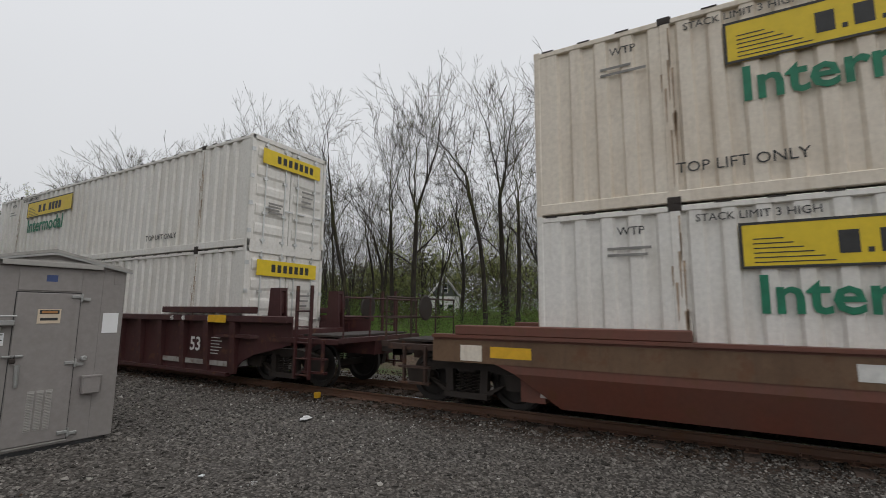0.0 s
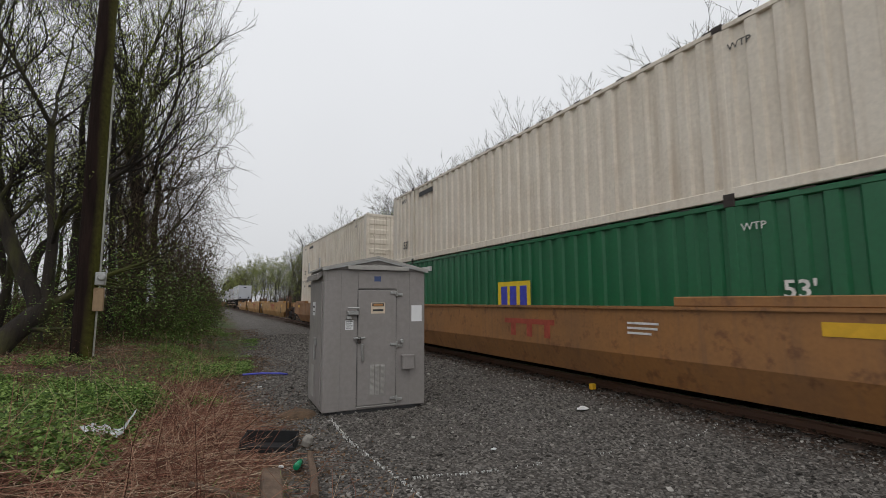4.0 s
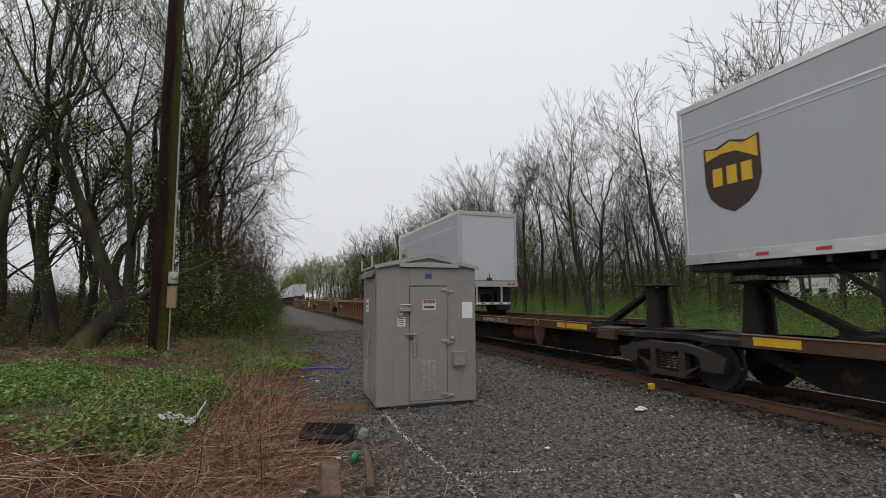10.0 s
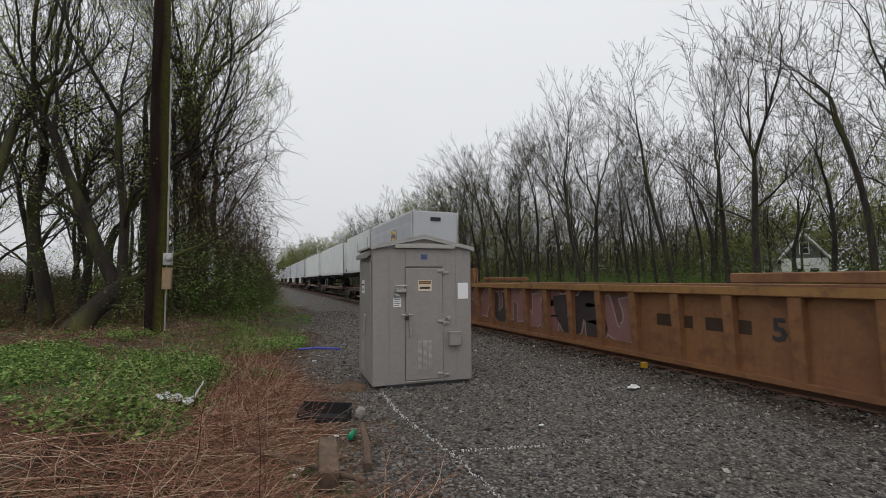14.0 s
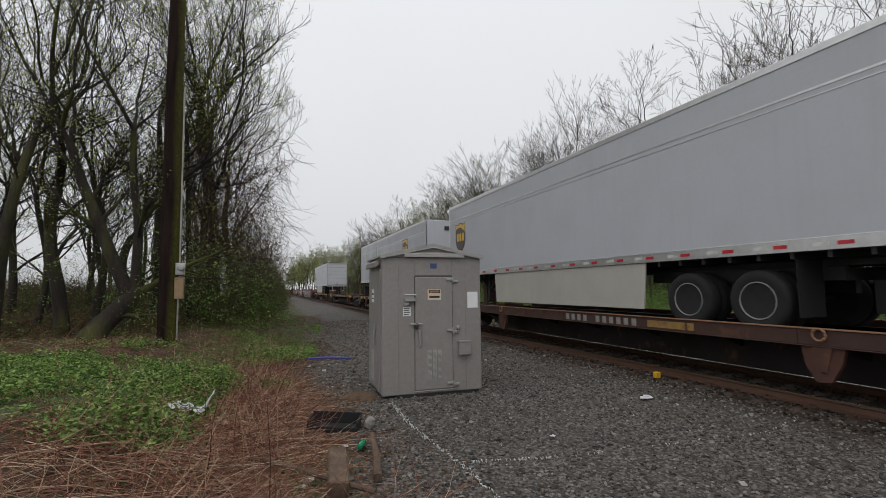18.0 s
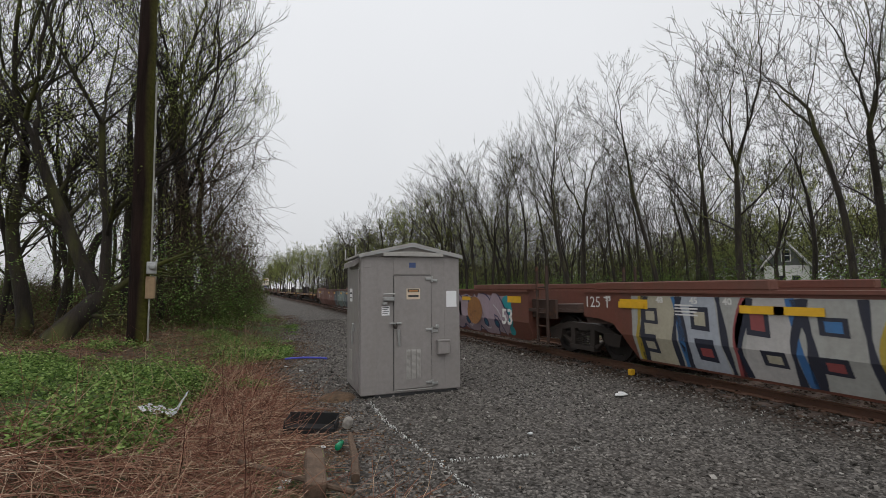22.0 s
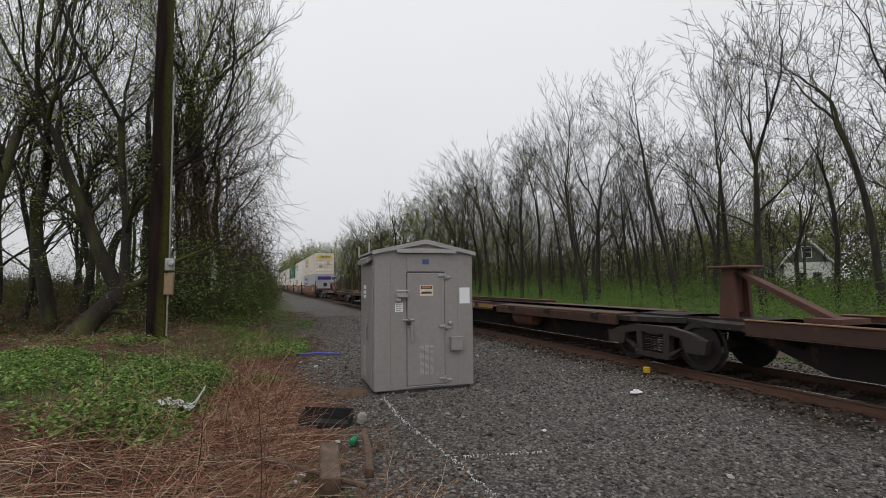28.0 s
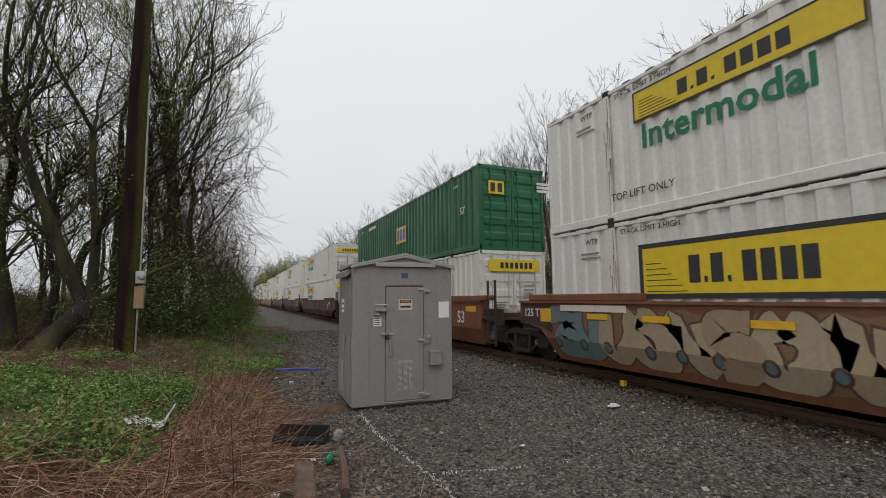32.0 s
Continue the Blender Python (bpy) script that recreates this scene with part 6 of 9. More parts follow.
# rusty orange ribbed wells, a three-unit car and a single one
for i, s in enumerate((261.1, 281.0, 300.9)):
    c = well_car("ribbed", M_ORANGE, s, (i == 0, i == 2), label="rusty orange ribbed well car, empty, with graffiti", posts=False, marks=False)
    part("end_panel", Build().box(-1.396, -1.39, 16.6, 17.9, 0.5, 1.36), M_INK, c, "black stencil panel")
    part("end_panel", Build().box(-1.521, -1.516, 1.52, 2.56, 0.36, 1.388), M_INK, c, "black stencil panel")
    part("rail_patch", Build().box(-1.53, -1.526, 1.52, 2.95, 1.40, 1.53), M_INK, c, "black paint over the top rail")
    part("stencil_mark", bars(-1.523, 2.42, 1.02, 8, M_DULLW, 0.8, 0.03, 0.04), M_DULLW, c)
    side_word("48", 0.11, M_WHITEP, -1.523, 2.5, 1.16, c, bold=0.004)
    side_word("53", 0.11, M_WHITEP, -1.523, 1.8, 1.16, c, bold=0.004)
    side_word("20", 0.09, M_INK, -1.392, 3.75, 1.15, c)
    side_word("40", 0.09, M_INK, -1.392, 3.75, 1.0, c)
    side_word("125T", 0.22, M_WHITEP, -1.4, 17.7, 0.85, c)
    side_word("53", 0.36, M_INK, -1.392, 3.42, 0.58, c, bold=0.012)
    nbd = part("number_board", Build().box(-1.515, -1.511, 14.13, 15.78, 0.86, 1.1), M_INK, c, "black board with dull reporting marks")
    for k in range(10):
        if k != 4:
            part("serial_mark", Build().box(-1.519, -1.515, 15.65 - k * 0.15 - 0.1, 15.65 - k * 0.15, 0.9, 1.05), M_DULLW, nbd)
    if i == 1:
        for y, ch in ((13.9, "C"), (12.9, "S"), (12.0, "U")):
            side_word(ch, 0.66, M_SPRAY, -1.372, y, 0.5, c, "graffiti", 0.05, "blue sprayed letter")
    if i == 2:
        swirl(c, 5.5, 7.55, 0.45, 1.3, 8, [(0.03, 0.03, 0.03), (0.55, 0.55, 0.56), (0.6, 0.6, 0.6)], 1.50, 5)
c = well_car("ribbed", M_ORANGE, 325.3, (1, 1), label="rusty orange single well car, empty, with red graffiti")
swirl(c, 6.8, 14.5, 0.34, 1.38, 21, [(0.15, 0.065, 0.055), (0.22, 0.10, 0.09), (0.035, 0.025, 0.025), (0.26, 0.13, 0.12)], 1.362, 9, edge_col=(0.33, 0.27, 0.24))
side_word("53", 0.34, M_INK, -1.372, 4.1, 0.74, c, bold=0.012)
for y0, y1 in ((5.45, 6.24), (4.4, 5.2)):
    part("number_board", Build().box(-1.366, -1.362, y0, y1, 0.78, 1.0), M_SHIELD, c, "faded dark board")
# five-unit spine car with long trailers
for i in range(5):
    spine_car(348.2 + 17.4 * i, 17.4, "plain", (i == 0, i == 4), start=1.5, label="brown rusty spine car under a van trailer")
LONG = "light grey long van trailer on a spine car"
trailer(346.9, 8.75, "front", tandem=False, shield=(3.3, 3.2, 1.3), label=PUP)
trailer(356.3, 8.6, "rear", mat=M_TRAILERW, tandem=False, label="white short van trailer on a spine car")
trailer(367.0, 15.0, "front", mat=M_TRAILERW, label="white long van trailer on a spine car")
wt = trailer(384.6, 16.0, "front", mat=M_TRAILERW, label="white long van trailer with streaked sides")
side_word("53", 0.26, M_INK, -1.296, 15.2, 2.78, wt, bold=0.006)
part("serial_mark", bars(-1.296, 15.6, 2.72, 1, M_INK, 1.6, 0.13), M_INK, wt)
part("red_patch", Build().box(-1.298, -1.294, 15.35, 15.7, 2.84, 2.98), M_RED, wt, "small red and white decal")
trailer(404.0, 14.1, "rear", skirt=True, shield=(12.7, 3.1, 1.2), label="light grey long van trailer with a brown and gold shield")
trailer(419.3, 16.5, "rear", skirt=True, shield=(15.3, 3.1, 1.2), label=LONG + " with pale skirts")
for i, (s, L) in enumerate(((439.3, 19.1), (458.4, 18.85), (477.25, 17.9))):
    spine_car(s, L, "apron", (i == 0, i == 2), start=7.05 if i == 0 else None, label=SP)
trailer(439.0, 16.6, "front", skirt=True, shield=(3.6, 3.2, 1.3), label="light grey long van trailer with a brown and gold shield")
trailer(479.2, 16.4, "rear", roll=True, skirt=True, shield=(15.2, 3.1, 1.2), label=LONG + " with pale skirts")
# brown three-unit wells with large graffiti
for i, s in enumerate((499.4, 519.4, 539.5)):
    c = well_car("smooth", M_BROWN, s, (i == 0, i == 2), length=19.85, label="brown smooth-sided well car, empty, covered in large graffiti", posts=False)
    side_word("53", 0.45, M_WHITEP, -1.499, 2.9, 0.6, c, bold=0.012)
    if i != 0:
        side_word("53", 0.5, M_DULLW, -1.499, 18.35, 0.82, c, bold=0.012)
    side_word("125 T", 0.24, M_WHITEP, -1.497, 19.25, 1.22, c)
    side_word("ACB"[i], 0.3, M_WHITEP, -1.5, (8.7, 13.4, 12.3)[i], 0.9, c, bold=0.012)
    board = part("serial_board", Build().box(-1.505, -1.501, *((4.9, 7.9) if i == 0 else (14.1, 16.1) if i == 1 else (11.0, 11.3)), 0.88, 1.14), M_BROWN, c)
    for k in range(10 if i < 2 else 1):
        if k != 4:
            part("serial_mark", Build().box(-1.509, -1.505, (7.75 if i == 0 else 16.0 if i == 1 else 11.25) - k * (0.29 if i == 0 else 0.19) - 0.14, (7.75 if i == 0 else 16.0 if i == 1 else 11.25) - k * (0.29 if i == 0 else 0.19), 0.93, 1.1), M_DULLW, board)
    for y in ((17.9, 15.4, 14.9, 5.1, 7.6), (17.9, 15.0, 10.0, 7.6, 5.2), (17.9, 12.6, 9.9, 7.0, 4.9))[i]:
        part("marking", Build().box(-1.522, -1.518, y - 0.32, y + 0.32, 1.24, 1.36), M_MARKY, c)
    for y, word in ((18.6, "53"), (17.3, "48"), (16.6, "45"), (16.0, "40")):
        side_word(word, 0.11, M_WHITEP, -1.5, y, 1.36, c, bold=0.004)
    part("stencil_mark", bars(-1.5, 16.9, 1.34, 4, M_WHITEP, 0.5, 0.025, 0.03), M_WHITEP, c)
    if i == 0:
        swirl(c, 3.6, 10.0, 0.24, 1.48, 31, [(0.17, 0.15, 0.22), (0.27, 0.25, 0.32), (0.25, 0.23, 0.30), (0.29, 0.27, 0.34)], None, 8, 0.4, (0.025, 0.02, 0.045), (0.62, 0.6, 0.64), (0.42, 0.34, 0.03), (0.45, 0.34, 0.03))
        slabs(c, 10.1, 17.9, 0.24, 1.48, 32, 8, [(0.40, 0.40, 0.37), (0.50, 0.48, 0.46), (0.42, 0.45, 0.50), (0.48, 0.44, 0.33)], (0.02, 0.025, 0.045), [(0.04, 0.15, 0.36), (0.30, 0.07, 0.07), (0.05, 0.18, 0.40), (0.45, 0.33, 0.04)])
    elif i == 1:
        swirl(c, 2.6, 10.1, 0.24, 1.48, 33, [(0.34, 0.27, 0.31), (0.42, 0.33, 0.36), (0.38, 0.29, 0.33), (0.44, 0.36, 0.39)], None, 8, 0.5, (0.035, 0.035, 0.10), (0.68, 0.64, 0.66), (0.02, 0.12, 0.2), (0.02, 0.30, 0.33))
        part("graffiti", Build().prism([(4.6 + 0.52 * math.cos(a * 0.3927), 0.92 + 0.45 * math.sin(a * 0.3927)) for a in range(16)], "x", -1.518, -1.514), M_RUSTOR, c, "sprayed orange-brown disc")
    else:
        swirl(c, 2.2, 9.9, 0.24, 1.48, 34, [(0.10, 0.125, 0.115), (0.14, 0.17, 0.155), (0.16, 0.24, 0.23), (0.10, 0.13, 0.15), (0.22, 0.30, 0.28)], None, 8, 0.5, (0.46, 0.45, 0.42), (0.5, 0.5, 0.48))
        swirl(c, 0.6, 2.2, 0.5, 1.44, 35, [(0.28, 0.17, 0.17), (0.33, 0.22, 0.22), (0.2, 0.08, 0.08)], None, 2, edge_col=(0.10, 0.05, 0.06))
# empty spine cars
for i in range(3):
    spine_car(562.6 + 18.65 * i, 18.65, "apron", (i == 0, i == 2), label="empty rusty spine car with folding hitch and yellow-edged decks")
for i in range(5):
    spine_car(621.6 + 17.4 * i, 17.4, "plain", (i == 0, i == 4), label="empty rust-brown spine car with a raised trailer hitch")
# double stacks at the end of the clip
for i in range(12):
    car = i // 3
    s = 713.65 + 19.95 * i + 4.4 * car
    g = well_car("smooth", M_RBROWN if i < 3 else (M_BROWN, M_MAROON, M_RUSTOR)[car % 3], s, (i % 3 == 0, i % 3 == 2), label="rust-brown smooth-sided well car with graffiti" if i in (1, 2) else "rust-brown smooth-sided well car under stacked containers", posts=False)
    side_word("53", 0.4, M_WHITEP, -1.497, 3.2, 0.85, g, bold=0.01)
    if i == 0:
        side_word("A", 0.32, M_INK, -1.497, 8.62, 0.92, g, bold=0.008)
        part("pale_patch", Build().prism([(9.0 + 0.17 * math.cos(a * 0.3927), 1.04 + 0.17 * math.sin(a * 0.3927)) for a in range(16)], "x", -1.503, -1.499), M_RUSTOR, g, "faded tan disc")
        part("pale_patch", Build().box(-1.503, -1.499, 9.4, 12.6, 0.93, 1.13), M_RUSTOR, g, "faded tan band of old lettering")
        part("pale_patch", Build().box(-1.503, -1.499, 6.2, 8.75, 0.72, 0.86), M_RUSTOR, g)
    if i < 3:
        part("end_panel", Build().prism([(17.95, 0.82), (18.4, 0.95), (19.25, 1.03), (19.25, 1.5), (17.95, 1.5)], "x", -1.5, -1.496), M_ENDDARK, g, "dark grimy panel at the car end")
        side_word("125 T", 0.2, M_WHITEP, -1.503, 19.1, 1.2, g, bold=0.006)
        part("marking", Build().box(-1.506, -1.502, 17.98, 18.4, 1.08, 1.4), M_MARKY, g)
        for y in ((15.15, 11.75, 9.88, 8.3) if i == 0 else (16.4, 14.9, 12.9, 9.4)):
            part("marking", Build().box(-1.522, -1.518, y - 0.3, y + 0.3, 1.2, 1.32), M_MARKY, g)
        part("pale_patch", Build().box(-1.516, -1.512, 15.6, 17.6, 1.36, 1.5), M_CREAM, g, "faded cream patch along the rail")
    if i == 0:
        swirl(g, 14.6, 17.75, 0.36, 1.45, 51, [(0.075, 0.065, 0.062), (0.06, 0.055, 0.055), (0.09, 0.08, 0.08)], None, 4, edge_col=(0.36, 0.35, 0.33))
    if i == 1:
        swirl(g, 5.2, 8.3, 0.36, 1.45, 52, [(0.075, 0.065, 0.062), (0.06, 0.055, 0.055), (0.09, 0.08, 0.08)], None, 4, edge_col=(0.36, 0.35, 0.33))
        lb = part("logo_board", Build().box(-1.504, -1.5, 8.9, 11.3, 0.85, 1.42), M_RUSTOR, g, "tan board with a dark red logo shape")
        part("logo_bar", Build().box(-1.508, -1.504, 9.2, 10.95, 1.22, 1.34), M_REDP, lb)
        for k in range(3):
            part("logo_bar", Build().box(-1.508, -1.504, 9.35 + 0.62 * k, 9.52 + 0.62 * k, 0.92, 1.22), M_REDP, lb)
        swirl(g, 11.5, 17.9, 0.32, 1.46, 57, [(0.22, 0.12, 0.065), (0.40, 0.30, 0.19), (0.36, 0.26, 0.16), (0.42, 0.33, 0.22), (0.15, 0.21, 0.21)], None, 8, 0.4, (0.10, 0.055, 0.035), None, (0.13, 0.2, 0.21))
    c0 = s + 1.9
    if i == 0:
        f = plain_container(M_GREYC, c0, 0, label="grey corrugated container with a purple panel")
        fp = part("sign_panel", Build().box(-1.312, -1.308, 10.15, 14.05, 1.42, 2.42), M_PURPLE, f, "purple name panel")
        part("name_bar", Build().box(-1.316, -1.312, 12.75, 13.75, 1.75, 2.1), M_WHITEP, fp)
        part("name_bar", Build().box(-1.316, -1.312, 12.3, 12.7, 1.75, 2.05), M_MARKY, fp)
        part("name_bar", Build().box(-1.316, -1.312, 10.5, 12.1, 1.78, 2.0), M_WHITEP, fp)
        part("door_panel", Build().box(-0.9, 0.9, -0.056, -0.05, 2.1, 2.55), M_PURPLE, f)
        jc = jb_container(c0, 1, M_CREAM, label="cream-white corrugated container with rust holes and a faded name panel")
        bleach = plain("bleached_panel_paint", (0.68, 0.60, 0.42), 0.55, vary=0.3, bumpy=0)
        for pt in jc.children:
            if pt.name.startswith("sign_panel"):
                pt.data.materials[0] = bleach
        for y, z, r in ((7.71, 1.52, 0.055), (7.48, 0.88, 0.07), (7.85, 0.73, 0.085), (8.15, 0.53, 0.05), (9.14, 0.81, 0.04), (6.76, 0.43, 0.06), (7.3, 2.29, 0.03), (6.3, 0.73, 0.045), (8.3, 1.2, 0.02), (6.85, 1.05, 0.025)):
            part("rust_hole", Build().prism([(y + r * (0.75 + 0.35 * math.sin(k * 2.3 + z * 9)) * math.cos(k * 0.6981), z + r * (0.8 + 0.4 * math.cos(k * 1.7 + y * 7)) * math.sin(k * 0.6981)) for k in range(9)], "x", -1.312, -1.302), M_ENDDARK, jc, "dark rusted hole")
        for y, z, h, w in ((7.80, 0.30, 0.42, 0.05), (6.74, 0.12, 0.3, 0.05), (7.5, 0.62, 0.2, 0.03), (6.3, 0.38, 0.3, 0.03), (6.78, 0.6, 0.16, 0.06)):
            part("rust_run", Build().prism([(y - w, z + h), (y + w, z + h), (y + w * 0.3, z), (y - w * 0.4, z + 0.05)], "x", -1.308, -1.302), M_RUSTOR, jc, "orange rust run")
        for y, z, r in ((8.08, 0.55, 0.22), (8.08, 1.9, 0.17)):
            part("torn_placard", Build().prism([(y - r, z), (y, z + r), (y + r * 0.8, z + 0.05), (y + 0.03, z - r)], "x", -1.312, -1.304), M_GREYTXT, jc, "torn grey diamond placard")
    elif i == 1:
        jb_container(c0, 0, big=True, label="white container with a large black-bordered yellow panel")
        jb_container(c0, 1)
    elif i == 2:
        jb_container(c0, 0)
        plain_container(M_GREENC, c0, 1, label=GREEN, ink=M_WHITEP, logo="yellow")
    else:
        jb_container(c0, 0)
        if i != 7:
            jb_container(c0, 1)

# ---- signal cabinet ----
cab = thing("signal_cabinet", pose(1.85, 7.767, 0.0, 0, 0, -2.84), "grey sheet-metal signal cabinet with a low gable roof on the gravel", "cabinet")
CW, CD, CH = 1.82, 1.44, 2.42
part("body", Build().cbox(0, CW, 0, CD, 0.05, CH, 0.012), M_CAB, cab)
part("base_frame", Build().box(0.06, CW - 0.06, 0.05, CD - 0.05, 0.0, 0.05).box(0.25, CW - 0.12, -0.004, 0.05, 0.0, 0.048), M_BLACK, cab, "dark base frame")
part("roof", Build().prism([(-0.045, CH - 0.005), (CW / 2, CH + 0.205), (CW + 0.045, CH - 0.005), (CW + 0.045, CH + 0.03), (CW / 2, CH + 0.247), (-0.045, CH + 0.03)], "y", -0.06, CD + 0.06), M_CABROOF, cab, "shallow gabled sheet roof")
part("roof_edge", Build().prism([(-0.05, CH - 0.035), (CW / 2, CH + 0.17), (CW + 0.05, CH - 0.035), (CW + 0.05, CH - 0.008), (CW / 2, CH + 0.2), (-0.05, CH - 0.008)], "y", -0.064, -0.055), M_ZINC, cab, "bright folded roof edge")
part("gable", Build().prism([(0, CH), (CW, CH), (CW / 2, CH + 0.2)], "y", 0.0, 0.03), M_CAB, cab)
part("drip_shield", Build().prism([(0.0, CH + 0.10), (-0.07, CH + 0.06), (-0.07, CH - 0.0), (-0.06, CH - 0.0), (-0.05, CH + 0.05), (0.0, CH + 0.08)], "x", 0.38, 1.48), M_CABROOF, cab, "drip shield over the door")
part("side_hood", Build().prism([(0.0, CH - 0.03), (-0.10, CH - 0.08), (-0.10, CH - 0.17), (-0.085, CH - 0.17), (0.0, CH - 0.10)], "y", 0.2, CD - 0.2), M_CAB, cab, "louvre hood under the eave")
for y in (0.1, CD - 0.2):
    part("lifting_lug", Build().prism([(y, CH + 0.0), (y + 0.1, CH + 0.0), (y + 0.07, CH + 0.2), (y + 0.03, CH + 0.2)], "x", -0.075, -0.06), M_CABROOF, cab)
for x in (0.28, 1.52):
    part("panel_seam", Build().cbox(x, x + 0.012, -0.006, 0.0, 0.06, CH - 0.02, 0.002), M_CAB, cab)
for x in (0.04, 1.66):
    part("corner_plate", Build().cbox(x, x + 0.12, -0.005, 0.0, CH - 0.2, CH - 0.03, 0.002), M_CAB, cab)
dr = part("door", Build().cbox(0.575, 1.262, -0.026, 0.0, 0.115, 2.065, 0.008), M_CAB, cab, "locked steel door")
part("door_gap", Build().box(0.565, 0.572, -0.004, 0.0, 0.10, 2.08).box(1.265, 1.272, -0.004, 0.0, 0.10, 2.08).box(0.572, 1.265, -0.004, 0.0, 2.069, 2.08), M_BLACK, cab)
part("door_sill", Build().cbox(0.57, 1.27, -0.018, 0.0, 0.085, 0.105, 0.004), M_CABROOF, cab)
part("upper_panel", Build().cbox(0.575, 1.262, -0.014, 0.0, 2.095, 2.41, 0.005), M_CAB, cab)
for zz in (0.2, 1.12, 2.02):
    part("hinge", Build().cbox(1.15, 1.27, -0.05, -0.02, zz - 0.02, zz + 0.025, 0.006).cbox(1.27, 1.38, -0.035, 0.0, zz - 0.05, zz - 0.005, 0.006).tube([(1.27, -0.04, zz - 0.06), (1.27, -0.04, zz + 0.05)], 0.016, 8), M_ZINC, cab)
part("knob", Build().lathe([(0.0, 0.0), (0.035, 0.0), (0.04, -0.03), (0.025, -0.05)], "y", (1.36, -0.03, 1.17), 12), M_ZINC, cab)
part("handle", Build().cbox(0.49, 0.70, -0.06, -0.02, 1.235, 1.265, 0.008).tube([(0.65, -0.05, 1.14), (0.66, -0.055, 0.86)], [0.03, 0.02], 8), M_ZINC, dr)
part("padlock", Build().cbox(0.565, 0.625, -0.075, -0.035, 1.16, 1.225, 0.01).tube([(0.578, -0.055, 1.22), (0.578, -0.055, 1.26), (0.612, -0.055, 1.26), (0.612, -0.055, 1.22)], 0.008, 6), M_TRUCK, dr, "dark padlock")
part("lock_box", Build().cbox(0.38, 0.57, -0.10, 0.0, 1.64, 1.71, 0.012).cbox(0.37, 0.45, -0.08, 0.0, 1.57, 1.63, 0.01).tube([(0.37, -0.11, 1.76), (0.57, -0.11, 1.76), (0.57, -0.02, 1.76)], 0.014, 6), M_ZINC, cab, "padlock guard")
lv = mesh_of("slat", Build().prism([(-0.026, 0), (-0.040, 0.004), (-0.026, 0.014)], "x", -0.034, 0.034), M_CABROOF)
for x in (0.83, 0.925, 1.02):
    vent = part("vent", Build().cbox(x - 0.038, x + 0.038, -0.029, -0.026, 0.28, 0.79, 0.001), M_CABROOF, dr, "pale louvred vent strip")
    for i in range(24):
        part("slat", lv, None, vent, m=pose(x, 0, 0.30 + i * 0.0198))
part("junction_box", Build().cbox(1.365, 1.585, -0.10, 0.0, 0.68, 0.92, 0.012).cbox(1.355, 1.595, -0.105, -0.01, 0.90, 0.93, 0.006), M_CAB, cab)
part("notice", Build().box(1.56, 1.76, -0.004, -0.001, 1.51, 1.80), M_PAPER, cab, "blank white paper notice")
wsg = part("warning_sign", Build().box(0.80, 1.05, -0.032, -0.027, 1.66, 1.85), plain("tan_sign_plate", (0.66, 0.55, 0.42), 0.5, vary=0.06, bumpy=0), dr, "tan warning plate with a dark header")
part("sign_header", Build().box(0.82, 1.03, -0.035, -0.032, 1.785, 1.838), M_INK, wsg, "black header band")
part("sign_header_panel", Build().box(0.84, 1.01, -0.038, -0.035, 1.795, 1.828), plain("orange_sign_paint", (0.42, 0.2, 0.07), 0.5, bumpy=0), wsg)
part("sign_writing", Build().box(0.83, 1.02, -0.035, -0.032, 1.70, 1.735), M_INK, wsg)
ws2 = part("small_label", Build().box(0.36, 0.50, -0.004, -0.001, 1.39, 1.55), M_PAPER, cab, "small white label")
for i in range(4):
    part("label_writing", Build().box(0.375, 0.485 - 0.02 * (i % 2), -0.006, -0.004, 1.52 - i * 0.035, 1.532 - i * 0.035), M_INK, ws2)
part("blue_plate", Build().box(0.855, 0.975, -0.018, -0.014, 2.22, 2.31), plain("dark_blue_plate", (0.05, 0.08, 0.2), 0.4, bumpy=0), cab, "small dark blue plate")
part("side_door", Build().cbox(-0.02, 0.0, 0.12, 1.25, 0.12, 2.2, 0.006), M_CAB, cab)
sl = part("side_label", Build().box(-0.024, -0.021, 0.72, 0.98, 1.62, 1.86), M_PAPER, cab, "white label on the side door")
part("label_writing", Build().box(-0.027, -0.024, 0.76, 0.94, 1.76, 1.79).box(-0.027, -0.024, 0.76, 0.94, 1.68, 1.70), M_INK, sl)
part("side_latch", Build().cbox(-0.06, -0.02, 0.5, 0.58, 1.10, 1.24, 0.01).tube([(-0.05, 0.56, 1.1), (-0.05, 0.57, 0.86)], 0.018, 6), M_ZINC, cab)
part("side_vent", Build().cbox(-0.03, -0.02, 0.72, 0.98, 0.2, 0.74, 0.004), M_CABROOF, cab, "pale louvred strip on the side door")

# ---- utility pole with its meter ----
PX, PY = -2.32, 13.3
pz = land(PX, PY)
pole = thing("utility_pole", pose(PX, PY, pz), "mossy weathered wooden utility pole with a meter box", "utility pole")
part("shaft", Build().tube([(0, 0, -0.3), (-0.02, 0, 3), (-0.05, 0, 6.5), (-0.06, 0, 9.45), (-0.06, 0, 9.6)], [0.225, 0.215, 0.20, 0.185, 0.15], 16), M_POLE, pole, smooth=True)
part("conduit", Build().tube([(0.23, -0.1, 0.1), (0.23, -0.1, 1.4)], 0.02, 8).tube([(0.24, -0.1, 1.9), (0.20, -0.1, 6.2), (0.2, -0.1, 6.6)], 0.02, 8), plain("weathered_grey_conduit", (0.3, 0.29, 0.25), 0.6), pole, "grey riser conduit", smooth=True)
